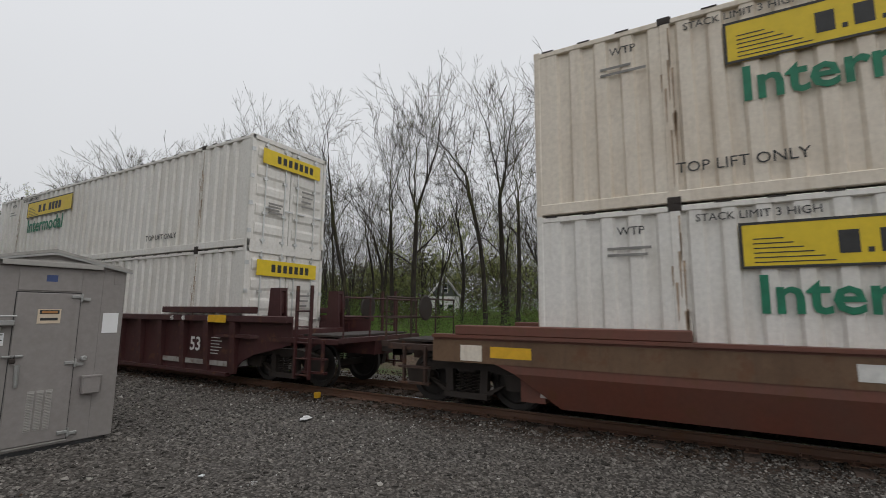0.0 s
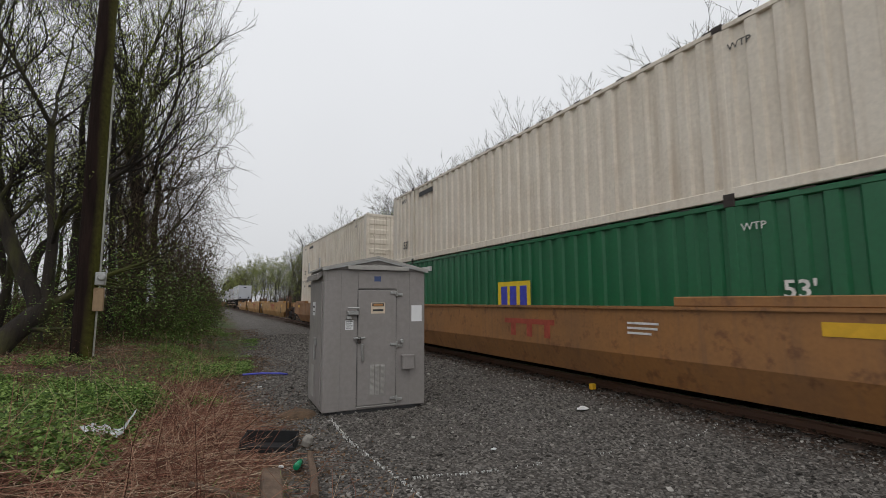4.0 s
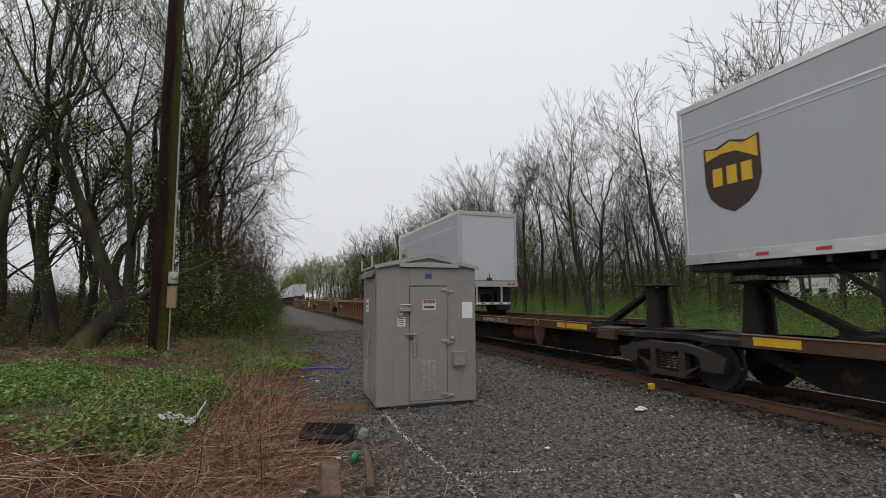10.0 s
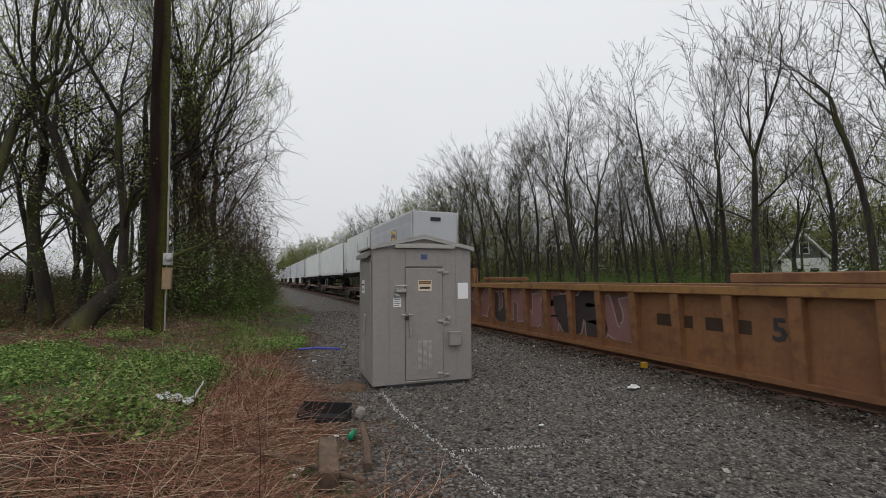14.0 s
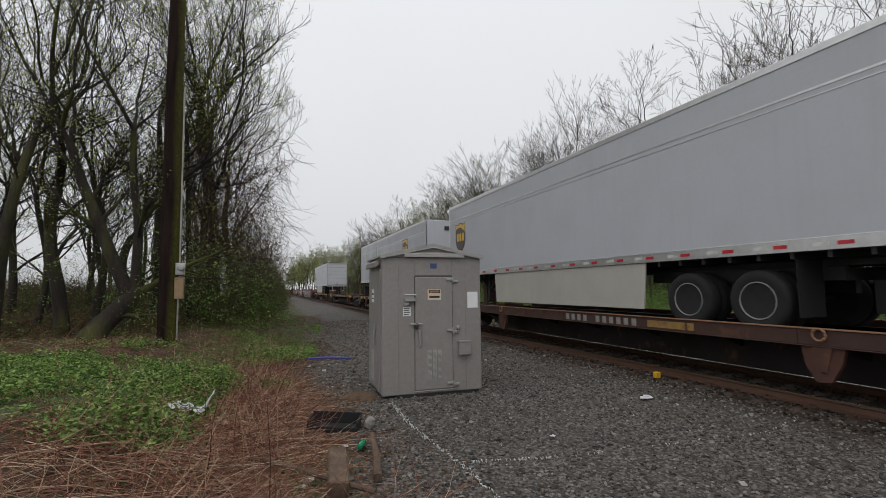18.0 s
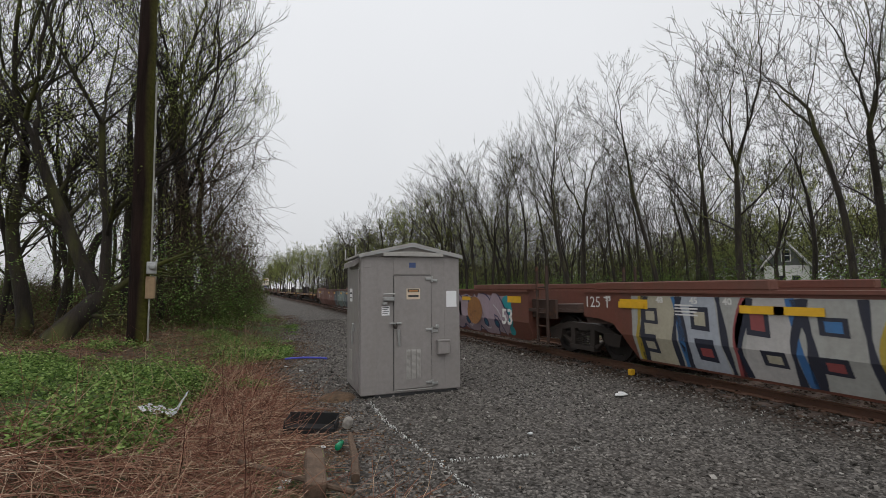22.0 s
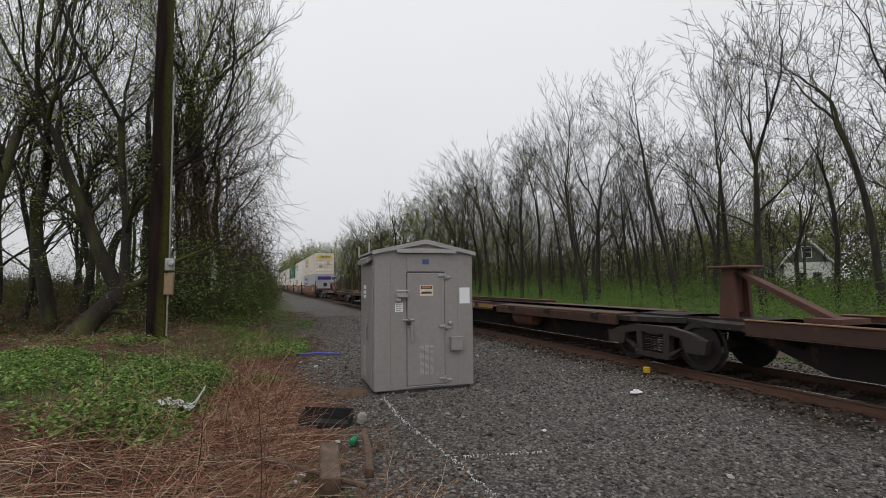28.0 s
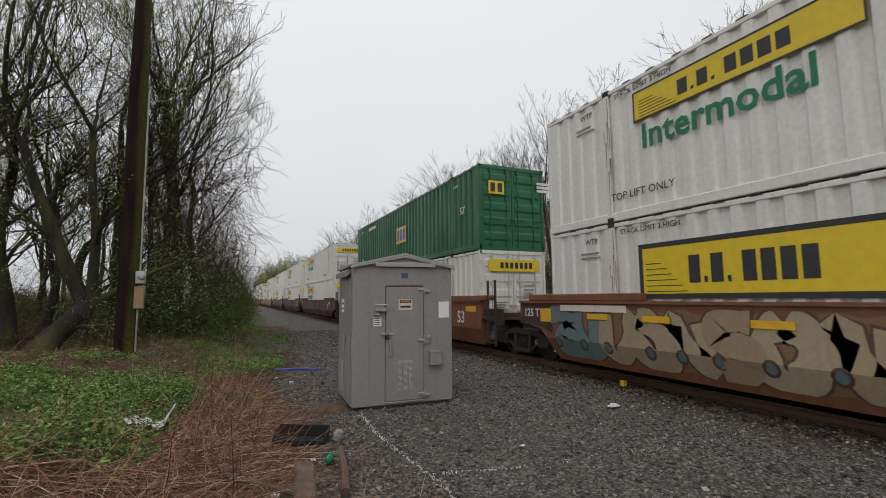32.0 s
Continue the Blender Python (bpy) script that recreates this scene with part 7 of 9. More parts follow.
part("meter", Build().cbox(0.16, 0.36, -0.22, -0.05, 1.72, 2.02, 0.015).lathe([(0.0, 0.0), (0.085, 0.0), (0.085, -0.09), (0.06, -0.12), (0.0, -0.125)], "y", (0.30, -0.21, 1.9), 14), M_ZINC, pole, "grey electric meter")
part("fuse_box", Build().cbox(0.15, 0.35, -0.2, -0.05, 1.12, 1.66, 0.012), paint("tan_box_paint", (0.33, 0.22, 0.12), rust=0.1, rough=0.6), pole, "tan fuse box")

# ---- small things on the ground ----
paper = tagged(part("crumpled_paper", Build().prism([(-0.17, 0.02), (-0.05, 0.075), (0.08, 0.06), (0.2, 0.03), (0.12, -0.06), (-0.04, -0.05)], "z", 0.03, 0.045).prism([(-0.1, 0.01), (0.0, 0.05), (0.1, 0.0), (0.0, -0.03)], "z", 0.045, 0.075), M_PAPER, m=pose(5.88, 6.05, 0.0, 3, 4, 20)), "crumpled white paper lying on the gravel", "litter")
tagged(part("blue_tube", Build().tube([(0, 0, 0.03), (0.45, -0.03, 0.035), (0.85, -0.28, 0.035), (1.0, -0.45, 0.03)], 0.025, 8), M_BLUE, m=pose(1.05, 12.8, 0.02)), "bent blue plastic tube on the gravel", "litter")
tagged(part("marker_block", Build().cbox(-0.06, 0.06, -0.05, 0.05, 0, 0.12, 0.015), M_MARKY, m=pose(7.35, 7.25, 0.03)), "small yellow marker at the end of a sleeper", "marker")
tagged(part("timber_block", Build().cbox(-0.09, 0.09, -0.34, 0.34, -0.09, 0.09, 0.014), M_BLOCK, m=pose(0.65, 4.53, 0.16, 7, 6, -6)), "weathered brown square timber offcut", "timber")
tagged(part("stick", Build().tube([(-0.09, -0.44, 0.04), (-0.03, -0.15, 0.07), (0.02, 0.13, 0.09), (0.04, 0.36, 0.13), (0.05, 0.46, 0.18)], [0.045, 0.042, 0.038, 0.034, 0.028], 8), M_BLOCK, m=pose(1.12, 4.95, 0.02)), "short brown branch stub propped among stones", "stick")
tagged(part("pipe", Build().tube([(0, 0, 0.06), (0.35, -0.45, 0.055), (0.9, -1.15, 0.05)], 0.026, 8), M_BLOCK, m=pose(0.0, 5.15, 0.10)), "weathered pole lying among the weeds", "stick")
tagged(part("bottle", Build().lathe([(0.015, 0), (0.035, 0.01), (0.042, 0.05), (0.034, 0.1), (0.04, 0.16), (0.014, 0.2), (0.014, 0.23)], "x", (0, 0, 0.045), 12), M_BOTTLE, m=pose(1.02, 5.38, 0.03, 0, 0, 65), smooth=True), "crushed green plastic bottle", "bottle")
tagged(part("stone_lump", Build().lathe([(0.02, -0.06), (0.06, -0.04), (0.07, 0.02), (0.05, 0.08), (0.015, 0.10)], "z", (0, 0, 0.06), 9), plain("pale_stone", (0.27, 0.25, 0.22), vary=0.4, bumpy=0.8), m=pose(1.29, 6.25, 0.02, 10, 20, 0)), "pale loose stone on the gravel", "stone")
tray = thing("black_tray", pose(0.88, 6.42, 0.05, 6, 3, -20), "black plastic tray lying open among dead stalks", "litter")
part("tray_floor", Build().cbox(-0.31, 0.31, -0.15, 0.15, -0.04, -0.02, 0.004), M_RUBBER, tray)
for x0, x1, y0, y1, z1 in ((-0.33, -0.31, -0.15, 0.15, 0.11), (0.31, 0.33, -0.15, 0.15, 0.11), (-0.33, 0.33, -0.17, -0.15, 0.05), (-0.33, 0.33, 0.15, 0.17, 0.13)):
    part("tray_wall", Build().cbox(x0, x1, y0, y1, -0.04, z1, 0.004), M_RUBBER, tray)
def plastic_bag():
    """A torn bag: a crumpled strip along the weeds that ends in an upright fold."""
    bb = bmesh.new()
    bmesh.ops.create_grid(bb, x_segments=18, y_segments=7, size=0.5)
    for v in bb.verts:
        x, y = v.co.x, v.co.y
        up = smooth(0.2, 0.5, x)
        wide = 0.13 + 0.09 * abs(noise.noise(Vector((x * 4, 2, 2)))) + 0.06 * up
        v.co = Vector((x * 0.46 + 0.05 * up * y, y * wide * (1 - 0.7 * up), 0.035 * noise.noise(Vector((x * 9, y * 7, 1))) + 0.03 * abs(math.sin(x * 9)) + up * (0.05 + 0.2 * (y + 0.3))))
    me = bpy.data.meshes.new("plastic_bag")
    bb.to_mesh(me)
    bb.free()
    me.materials.append(M_BAG)
    me.shade_smooth()
    return me


tagged(part("plastic_bag", plastic_bag(), None, m=pose(-0.93, 7.05, land(-0.93, 7.05) + 0.13, 0, 6, -38) @ Matrix.Scale(1.35, 4)), "torn grey-white plastic bag caught in the weeds", "litter")
for i, (x, y, s) in enumerate(((0.42, 4.75, 0.05), (0.36, 4.6, 0.035), (0.9, 5.6, 0.04), (0.3, 12.4, 0.06), (1.25, 10.9, 0.06), (0.98, 11.6, 0.05), (3.35, 5.0, 0.035), (0.1, 8.6, 0.05))):
    tagged(part("paper_scrap", Build().prism([(-s, -s * 0.4), (s * 0.6, -s * 0.7), (s, s * 0.3), (-s * 0.2, s * 0.8)], "z", 0.0, s * 0.35), M_PLASTIC, m=pose(x, y, max(0.02, land(x, y) + 0.03), 8, 12 - 3 * i, 50 * i)), "small scrap of dirty white litter", "litter", "scraps of litter")
tagged(part("earth_mound", Build().lathe([(0.36, -0.03), (0.27, 0.05), (0.14, 0.09), (0.02, 0.10)], "z", (0, 0, 0), 11), plain("brown_earth", (0.10, 0.062, 0.035), 0.95, vary=0.5, scale=9, bumpy=1.0), m=pose(1.52, 8.05, 0.0)), "low heap of brown earth against the cabinet", "earth")
br = random.Random(12)
for i, (x, y, a, L) in enumerate(((0.3, 11.2, 20, 1.5), (-0.2, 11.9, -15, 1.2), (0.7, 12.1, 150, 0.9), (-1.0, 12.6, 40, 1.4), (0.1, 7.9, 100, 0.8), (-1.6, 13.0, 10, 1.1), (0.5, 9.9, 75, 0.7))):
    pts = [(L * k / 4, 0.07 * br.uniform(-1, 1) * (k > 0), 0.02 + 0.03 * br.random() + 0.04 * k * (i % 2)) for k in range(5)]
    tagged(part("fallen_branch", Build().tube(pts, [0.016, 0.014, 0.011, 0.008, 0.004], 6).tube([pts[2], (pts[2][0] + 0.2, 0.18, 0.1)], [0.009, 0.004], 5), M_VINE, m=pose(x, y, land(x, y) + 0.03, 0, 0, a)), "thin dead branch lying on the ground", "branch", "dead branches on the bank")
wl_b = Build()
r = random.Random(4)
for (xa, ya), (xb, yb) in (((1.95, 7.6), (1.86, 6.3)), ((1.86, 6.3), (1.95, 4.7)), ((1.95, 4.7), (1.95, 3.4)), ((2.0, 4.65), (3.0, 4.4)), ((3.1, 4.42), (4.6, 4.25)), ((4.8, 4.25), (5.9, 4.1)), ((5.9, 4.1), (7.0, 4.4))):
    n = int(math.hypot(xb - xa, yb - ya) / 0.006)
    for i in range(n):
        if r.random() < (0.72 if xa < 2.5 else 0.92):
            continue
        x, y = xa + (xb - xa) * i / n + r.gauss(0, 0.018), ya + (yb - ya) * i / n + r.gauss(0, 0.018)
        s = r.uniform(0.004, 0.011)
        z = land(x, y) + 0.022
        wl_b.add([(x - s, y - s * 0.6, z), (x + s * 0.8, y - s, z + 0.006), (x + s, y + s * 0.7, z), (x - s * 0.7, y + s, z + 0.006), (x, y, z - 0.02)], [(0, 1, 2, 3), (0, 1, 4), (1, 2, 4), (2, 3, 4), (3, 0, 4)])
tagged(part("painted_line", wl_b, plain("worn_spray_paint", (0.55, 0.55, 0.53), 0.8)), "broken white paint line sprayed over the gravel", "paint line", kind="stuff")

# ---- white house beyond the trees ----
house = thing("house", pose(60.6, 34.5, land(60.6, 34.5) - 0.6, 0, 0, -60), "white clapboard house with a grey roof behind the trees", "house")
M_GABLE = plain("dark_gable_shingles", (0.10, 0.11, 0.10), 0.9, scale=5)
part("wall", Build().prism([(-2.2, 0), (2.2, 0), (2.2, 3.6), (0, 6.4), (-2.2, 3.6)], "y", 0, 7), M_HOUSE, house)
part("gable", Build().prism([(-2.15, 3.55), (2.15, 3.55), (0, 6.3)], "y", -0.012, -0.002), M_GABLE, house, "dark shingled gable")
part("bargeboard", Build().prism([(-2.62, 3.1), (0, 6.5), (2.62, 3.1), (2.62, 3.42), (0, 6.85), (-2.62, 3.42)], "y", -0.42, -0.36), M_HOUSE, house, "white bargeboard under the roof edge")
part("corner_board", Build().box(-2.24, -2.0, -0.03, -0.005, 0, 3.55).box(2.0, 2.24, -0.03, -0.005, 0, 3.55), M_HOUSE, house)
part("roof", Build().prism([(-2.6, 3.3), (0, 6.75), (2.6, 3.3), (2.6, 3.1), (0, 6.45), (-2.6, 3.1)], "y", -0.35, 7.3), M_ROOFS, house)
part("wall", Build().box(-9, -2.2, 1.5, 6.5, 0, 3.0), M_HOUSE, house)
part("roof", Build().prism([(1.2, 2.9), (4.0, 4.9), (6.8, 2.9)], "x", -9.3, -2.2), M_ROOFS, house)
part("wall", Build().prism([(-11.6, 0), (-9, 0), (-9, 3.2), (-10.3, 4.9), (-11.6, 3.2)], "y", 0.6, 6.5), M_HOUSE, house)
part("roof", Build().prism([(-11.9, 2.9), (-10.3, 5.2), (-8.7, 2.9), (-8.7, 2.7), (-10.3, 4.95), (-11.9, 2.7)], "y", 0.3, 6.8), M_ROOFS, house)
for x, y, z in ((-1.1, -0.02, 1.0), (0.5, -0.02, 1.0), (-0.35, -0.02, 4.1), (-4.0, 1.48, 1.0), (-5.8, 1.48, 1.0), (-7.6, 1.48, 1.0)):
    wnd = part("window", Build().box(x, x + 0.8, y - 0.03, y, z, z + 1.3), M_GLASS, house)
    part("window_frame", Build().box(x - 0.08, x, y - 0.05, y, z - 0.08, z + 1.38).box(x + 0.8, x + 0.88, y - 0.05, y, z - 0.08, z + 1.38).box(x, x + 0.8, y - 0.05, y, z - 0.08, z).box(x, x + 0.8, y - 0.05, y, z + 1.3, z + 1.38).box(x, x + 0.8, y - 0.045, y, z + 0.62, z + 0.68), M_HOUSE, wnd)

# ---- trees ----
def grow(levels, r, p, d, rad, length, lev, cfg):
    """One limb and its branches; levels collects thick wood, thin wood and the tips."""
    n = cfg.get("segs", (8, 6, 4, 2, 1))[min(lev, 4)]
    pts, radii = [p.copy()], [rad]
    tip = max(cfg["thin"], rad * (0.55 if lev == 0 else 0.3))
    wob, up = cfg["wob"] * (1 + 0.2 * lev), cfg["up"][min(lev, 3)]
    bend = Vector((r.gauss(0, 1), r.gauss(0, 1), 0)) * cfg["bend"] * (0.4 if lev == 0 else 1)
    wob *= 0.6 if lev == 0 else 1
    for i in range(n):
        d = (d + bend + Vector((r.gauss(0, wob), r.gauss(0, wob), r.gauss(0, wob * 0.6) + up))).normalized()
        if i == n // 2:
            bend *= -0.9
        p = p + d * (length / n)
        pts.append(p.copy())
        radii.append(max(cfg["thin"], rad + (tip - rad) * (i + 1) / n))
    (levels[0] if lev < 2 else levels[1]).tube(pts, radii, cfg.get("sides", (9, 5, 3, 3, 3))[min(lev, 4)], cap=False)
    if lev >= cfg["top"]:
        levels[2].append((pts[-1], d.copy()))
        levels[2].append((pts[-2], d.copy()))
        return
    kids = r.randint(*cfg["kids"][lev])
    start = cfg["start"] if lev == 0 else 0.2
    for k in range(kids):
        u = start + (1 - start) * (k + r.random()) / kids
        i = min(int(u * n), n - 1)
        q = pts[i].lerp(pts[i + 1], u * n - i)
        axis = (pts[i + 1] - pts[i]).normalized()
        side = axis.cross(Vector((r.gauss(0, 1), r.gauss(0, 1), r.gauss(0, 1)))).normalized()
        s = r.uniform(*cfg["spread"])
        nd = (axis * (1 - s * 0.35) + side * s).normalized()
        ln = length * r.uniform(*cfg["ratio"]) * (1.15 - 0.45 * u)
        grow(levels, r, q, nd, max(cfg["thin"], radii[i] * r.uniform(*cfg.get("slim", (0.35, 0.55)))), ln, lev + 1, cfg)
    # the trunk parts into leaders, a limb runs on into its last shoot
    for k in range(r.randint(*cfg["fork"]) if lev == 0 else 1):
        if lev == 0:
            side = d.cross(Vector((r.gauss(0, 1), r.gauss(0, 1), 0.1))).normalized()
            nd = (d + side * r.uniform(0.2, 0.6)).normalized()
            grow(levels, r, pts[-1], nd, radii[-1] * r.uniform(0.6, 0.85), length * r.uniform(0.62, 0.85), 1, cfg)
        else:
            grow(levels, r, pts[-1], d, radii[-1], length * 0.35, lev + 1, cfg)


def bud_mesh(name, tips, r, size, share, mat, n=2):
    b = Build()
    for p, d in tips:
        for _ in range(n):
            if r.random() > share:
                continue
            c = p + Vector((r.gauss(0, size * 1.3), r.gauss(0, size * 1.3), r.gauss(0, size * 1.3)))
            u = Vector((r.gauss(0, 1), r.gauss(0, 1), r.gauss(0, 1))).normalized() * size * r.uniform(0.5, 1.1)
            v = u.cross(Vector((r.gauss(0, 1), r.gauss(0, 1), r.gauss(0, 1)))).normalized() * size * 0.5
            b.add([c - u, c + v, c + u, c - v], [(0, 1, 2, 3)])
    me = bpy.data.meshes.new(name)
    me.from_pydata(b.v, [], b.f)
    me.materials.append(mat)
    return me


def raw_mesh(name, b, mat):
    me = bpy.data.meshes.new(name)
    me.from_pydata(b.v, [], b.f)
    me.materials.append(mat)
    me.shade_smooth()
    return me


CROOK = dict(top=3, wob=0.10, bend=0.04, fork=(2, 3), up=(0.05, 0.07, 0.02, 0.0), kids=((5, 7), (9, 11), (6, 7), (3, 4)), start=0.3, spread=(0.45, 0.95), ratio=(0.3, 0.52), thin=0.006)
BUSH = dict(segs=(6, 3, 1, 1, 1), sides=(4, 3, 3, 3, 3), top=2, wob=0.14, bend=0.06, fork=(1, 2), up=(-0.02, -0.05, -0.08, 0.0), kids=((7, 9), (6, 8), (3, 4), (2, 3)), start=0.15, spread=(0.5, 1.0), ratio=(0.28, 0.5), thin=0.003)


def tree_kind(seed, height, rad, cfg, mat=None, stems=1, lean=0.05, buds=0.3, bud=0.035, budmat=None, nb=2, label="", group="", name="tree", category="tree"):
    """A bare spring tree: trunk, crown of branches, opening buds."""
    r = random.Random(seed)
    levels = [Build(), Build(), []]
    a0 = r.uniform(0, 6.28)
    for k in range(stems):
        a = a0 + 2.4 * k
        tilt = lean * (1 if stems == 1 else r.uniform(0.8, 2.2))
        d = Vector((math.cos(a) * tilt, math.sin(a) * tilt, 1)).normalized()
        off = 0.0 if stems == 1 else rad * 0.7
        grow(levels, r, Vector((off * math.cos(a), off * math.sin(a), -0.4)), d, rad * (1 if k == 0 else r.uniform(0.6, 0.95)), height * 0.5 * (1 if k == 0 else r.uniform(0.75, 1)), 0, cfg)
    # widen the foot of the trunk
    t = thing(name, pose(0, 0, -100), label, category, group)
    part("trunk", raw_mesh("trunk", levels[0], mat or M_BARK), None, t)
    part("crown", raw_mesh("crown", levels[1], mat or M_BARK), None, t)
    part("foliage", bud_mesh("foliage", levels[2], r, bud, buds, budmat or M_BUD, nb), None, t)
    return t


def plant(kinds, spots):
    """The first spot of each kind takes the tree itself, the rest take copies."""
    used = set()
    for i, (x, y, s, turn, k) in enumerate(spots):
        m = pose(x, y, land(x, y), 0, 0, turn) @ Matrix.Scale(s, 4)
        if k in used:
            o = copy_thing(kinds[k], m)
            o.scale = (s, s, s)
        else:
            kinds[k].matrix_basis = m
            used.add(k)


TIMBER = dict(depth=6, kink=0.13, rise=0.035, shoots=(1, 1), thin=0.0085)
FANNED = dict(depth=6, kink=0.08, rise=0.05, shoots=(1, 2), thin=0.008)
FARWOOD = dict(depth=5, kink=0.12, rise=0.04, shoots=(1, 1), thin=0.011)
BANKISH = dict(depth=6, kink=0.15, rise=0.02, shoots=(1, 1), thin=0.006)


def limb(lv, r, p, d, rad, length, depth, cfg):
    """A limb that parts again and again into thinner ones, with side shoots."""
    n = 4 if rad > 0.04 else 3 if depth > 2 else 2
    pts, radii = [p.copy()], [rad]
    end = max(cfg["thin"], rad * 0.72)
    for i in range(n):
        d = (d + Vector((r.gauss(0, cfg["kink"]), r.gauss(0, cfg["kink"]), r.gauss(0, cfg["kink"] * 0.6) + cfg["rise"]))).normalized()
        out = math.hypot(p.x, p.y)
        if out > cfg.get("reach", 99):          # limbs at the rim of the crown turn upwards
            d = (d + Vector((-p.x / out * 0.5, -p.y / out * 0.5, 0.6)) * 0.22).normalized()
        p = p + d * (length / n)
        pts.append(p.copy())
        radii.append(max(cfg["thin"], rad + (end - rad) * (i + 1) / n))
    (lv[0] if rad > 0.05 else lv[1]).tube(pts, radii, 7 if rad > 0.06 else 4 if rad > 0.02 else 3, cap=False)
    if depth <= 0:
        lv[2].append((pts[-1], d.copy()))
        lv[2].append((pts[-2], d.copy()))
        return
    kids = [(1.0, r.uniform(0.10, 0.32), r.uniform(0.74, 0.9), 0.86), (1.0, r.uniform(0.35, 0.68), r.uniform(0.6, 0.82), 0.66)]
    for k in range(r.randint(*cfg["shoots"])):
        kids.append((r.uniform(0.25, 0.9), r.uniform(0.55, 1.0), r.uniform(0.42, 0.7), 0.45))
    turn = r.uniform(0, 6.28)
    for k, (u, spread, ln, thick) in enumerate(kids):
        i = min(int(u * n), n - 1)
        axis = (pts[i + 1] - pts[i]).normalized()
        q = pts[i].lerp(pts[i + 1], u * n - i)
        e1 = axis.cross(Vector((0.3, 0.2, 1)) if abs(axis.z) < 0.9 else Vector((1, 0.1, 0))).normalized()
        e2 = axis.cross(e1)
        a = turn + k * 3.14 + r.uniform(-0.6, 0.6)
        nd = (axis + (e1 * math.cos(a) + e2 * math.sin(a)) * spread).normalized()
        limb(lv, r, q, nd, max(cfg["thin"], radii[i] * thick * r.uniform(0.85, 1.0)), length * ln, depth - (1 if k < 2 else 2), cfg)


def timber(seed, height, rad, lean=(0.0, 0.0), crook=0.3, fork=0.5, leaders=2, limbs=3, low=0.55, cfg=TIMBER, mat=None, buds=0.25, bud=0.03, nb=1, budmat=None, label="", group="", spread=0.3):
    """A woodland tree: one crooked bole that parts into leaders, with limbs below the fork."""
    r = random.Random(seed)
    lv = [Build(), Build(), []]
    zf, n = height * fork, 11
    ph = r.uniform(0, 6.28)
    pts, rads = [], []
    for i in range(n + 1):
        u = i / n
        k = (u * fork) ** 1.25
        w = crook * math.sin(ph + u * 4.4) * u
        pts.append(Vector((lean[0] * k + w * math.cos(ph * 3), lean[1] * k + w * math.sin(ph * 3), -0.4 + (zf + 0.4) * u)))
        rads.append(rad * (1.25 if i == 0 else 1.05 if i == 1 else 1 - 0.42 * u))
    lv[0].tube(pts, rads, 10, cap=False)
    axis = (pts[-1] - pts[-2]).normalized()
    a0 = r.uniform(0, 6.28)
    for k in range(leaders):
        a = a0 + k * 6.28 / leaders + r.uniform(-0.4, 0.4)
        tilt = spread * r.uniform(0.6, 1.2) * (0.45 if k == 0 else 1)
        d = (axis + Vector((math.cos(a) * tilt, math.sin(a) * tilt, 0)) + Vector((lean[0], lean[1], 0)) * (0.5 / height)).normalized()
        limb(lv, r, pts[-1], d, rads[-1] * (0.8 if k == 0 else r.uniform(0.5, 0.7)), (height - zf) * (0.27 if k == 0 else r.uniform(0.2, 0.26)), cfg["depth"], cfg)
    for k in range(limbs):
        u = low + (0.97 - low) * (k + r.random()) / limbs
        i = min(int(u * n), n - 1)
        a = a0 + 2.4 * k + r.uniform(-0.5, 0.5)
        d = Vector((math.cos(a), math.sin(a), r.uniform(0.8, 1.5))).normalized()
        limb(lv, r, pts[i].lerp(pts[i + 1], u * n - i), d, rads[i] * r.uniform(0.25, 0.42), height * r.uniform(0.09, 0.15), cfg["depth"] - 1, cfg)
    t = thing("tree", pose(0, 0, -100), label, "tree", group)
    part("trunk", raw_mesh("trunk", lv[0], mat or M_BARK), None, t)
    part("crown", raw_mesh("crown", lv[1], mat or M_BARK), None, t)
    if buds:
        part("foliage", bud_mesh("foliage", lv[2], r, bud, buds, budmat or M_BUD, nb), None, t)
    return t


def stand(t, bearing, dist):
    """Puts a tree at a bearing from the lot and a distance in metres."""
    x, y = dist * math.sin(radians(bearing)), dist * math.cos(radians(bearing))
    t.matrix_basis = pose(x, y, land(x, y))
    return t


BARE = "tall bare tree with a crooked bole and fine twigs"
WOODS = "woods beyond the track"
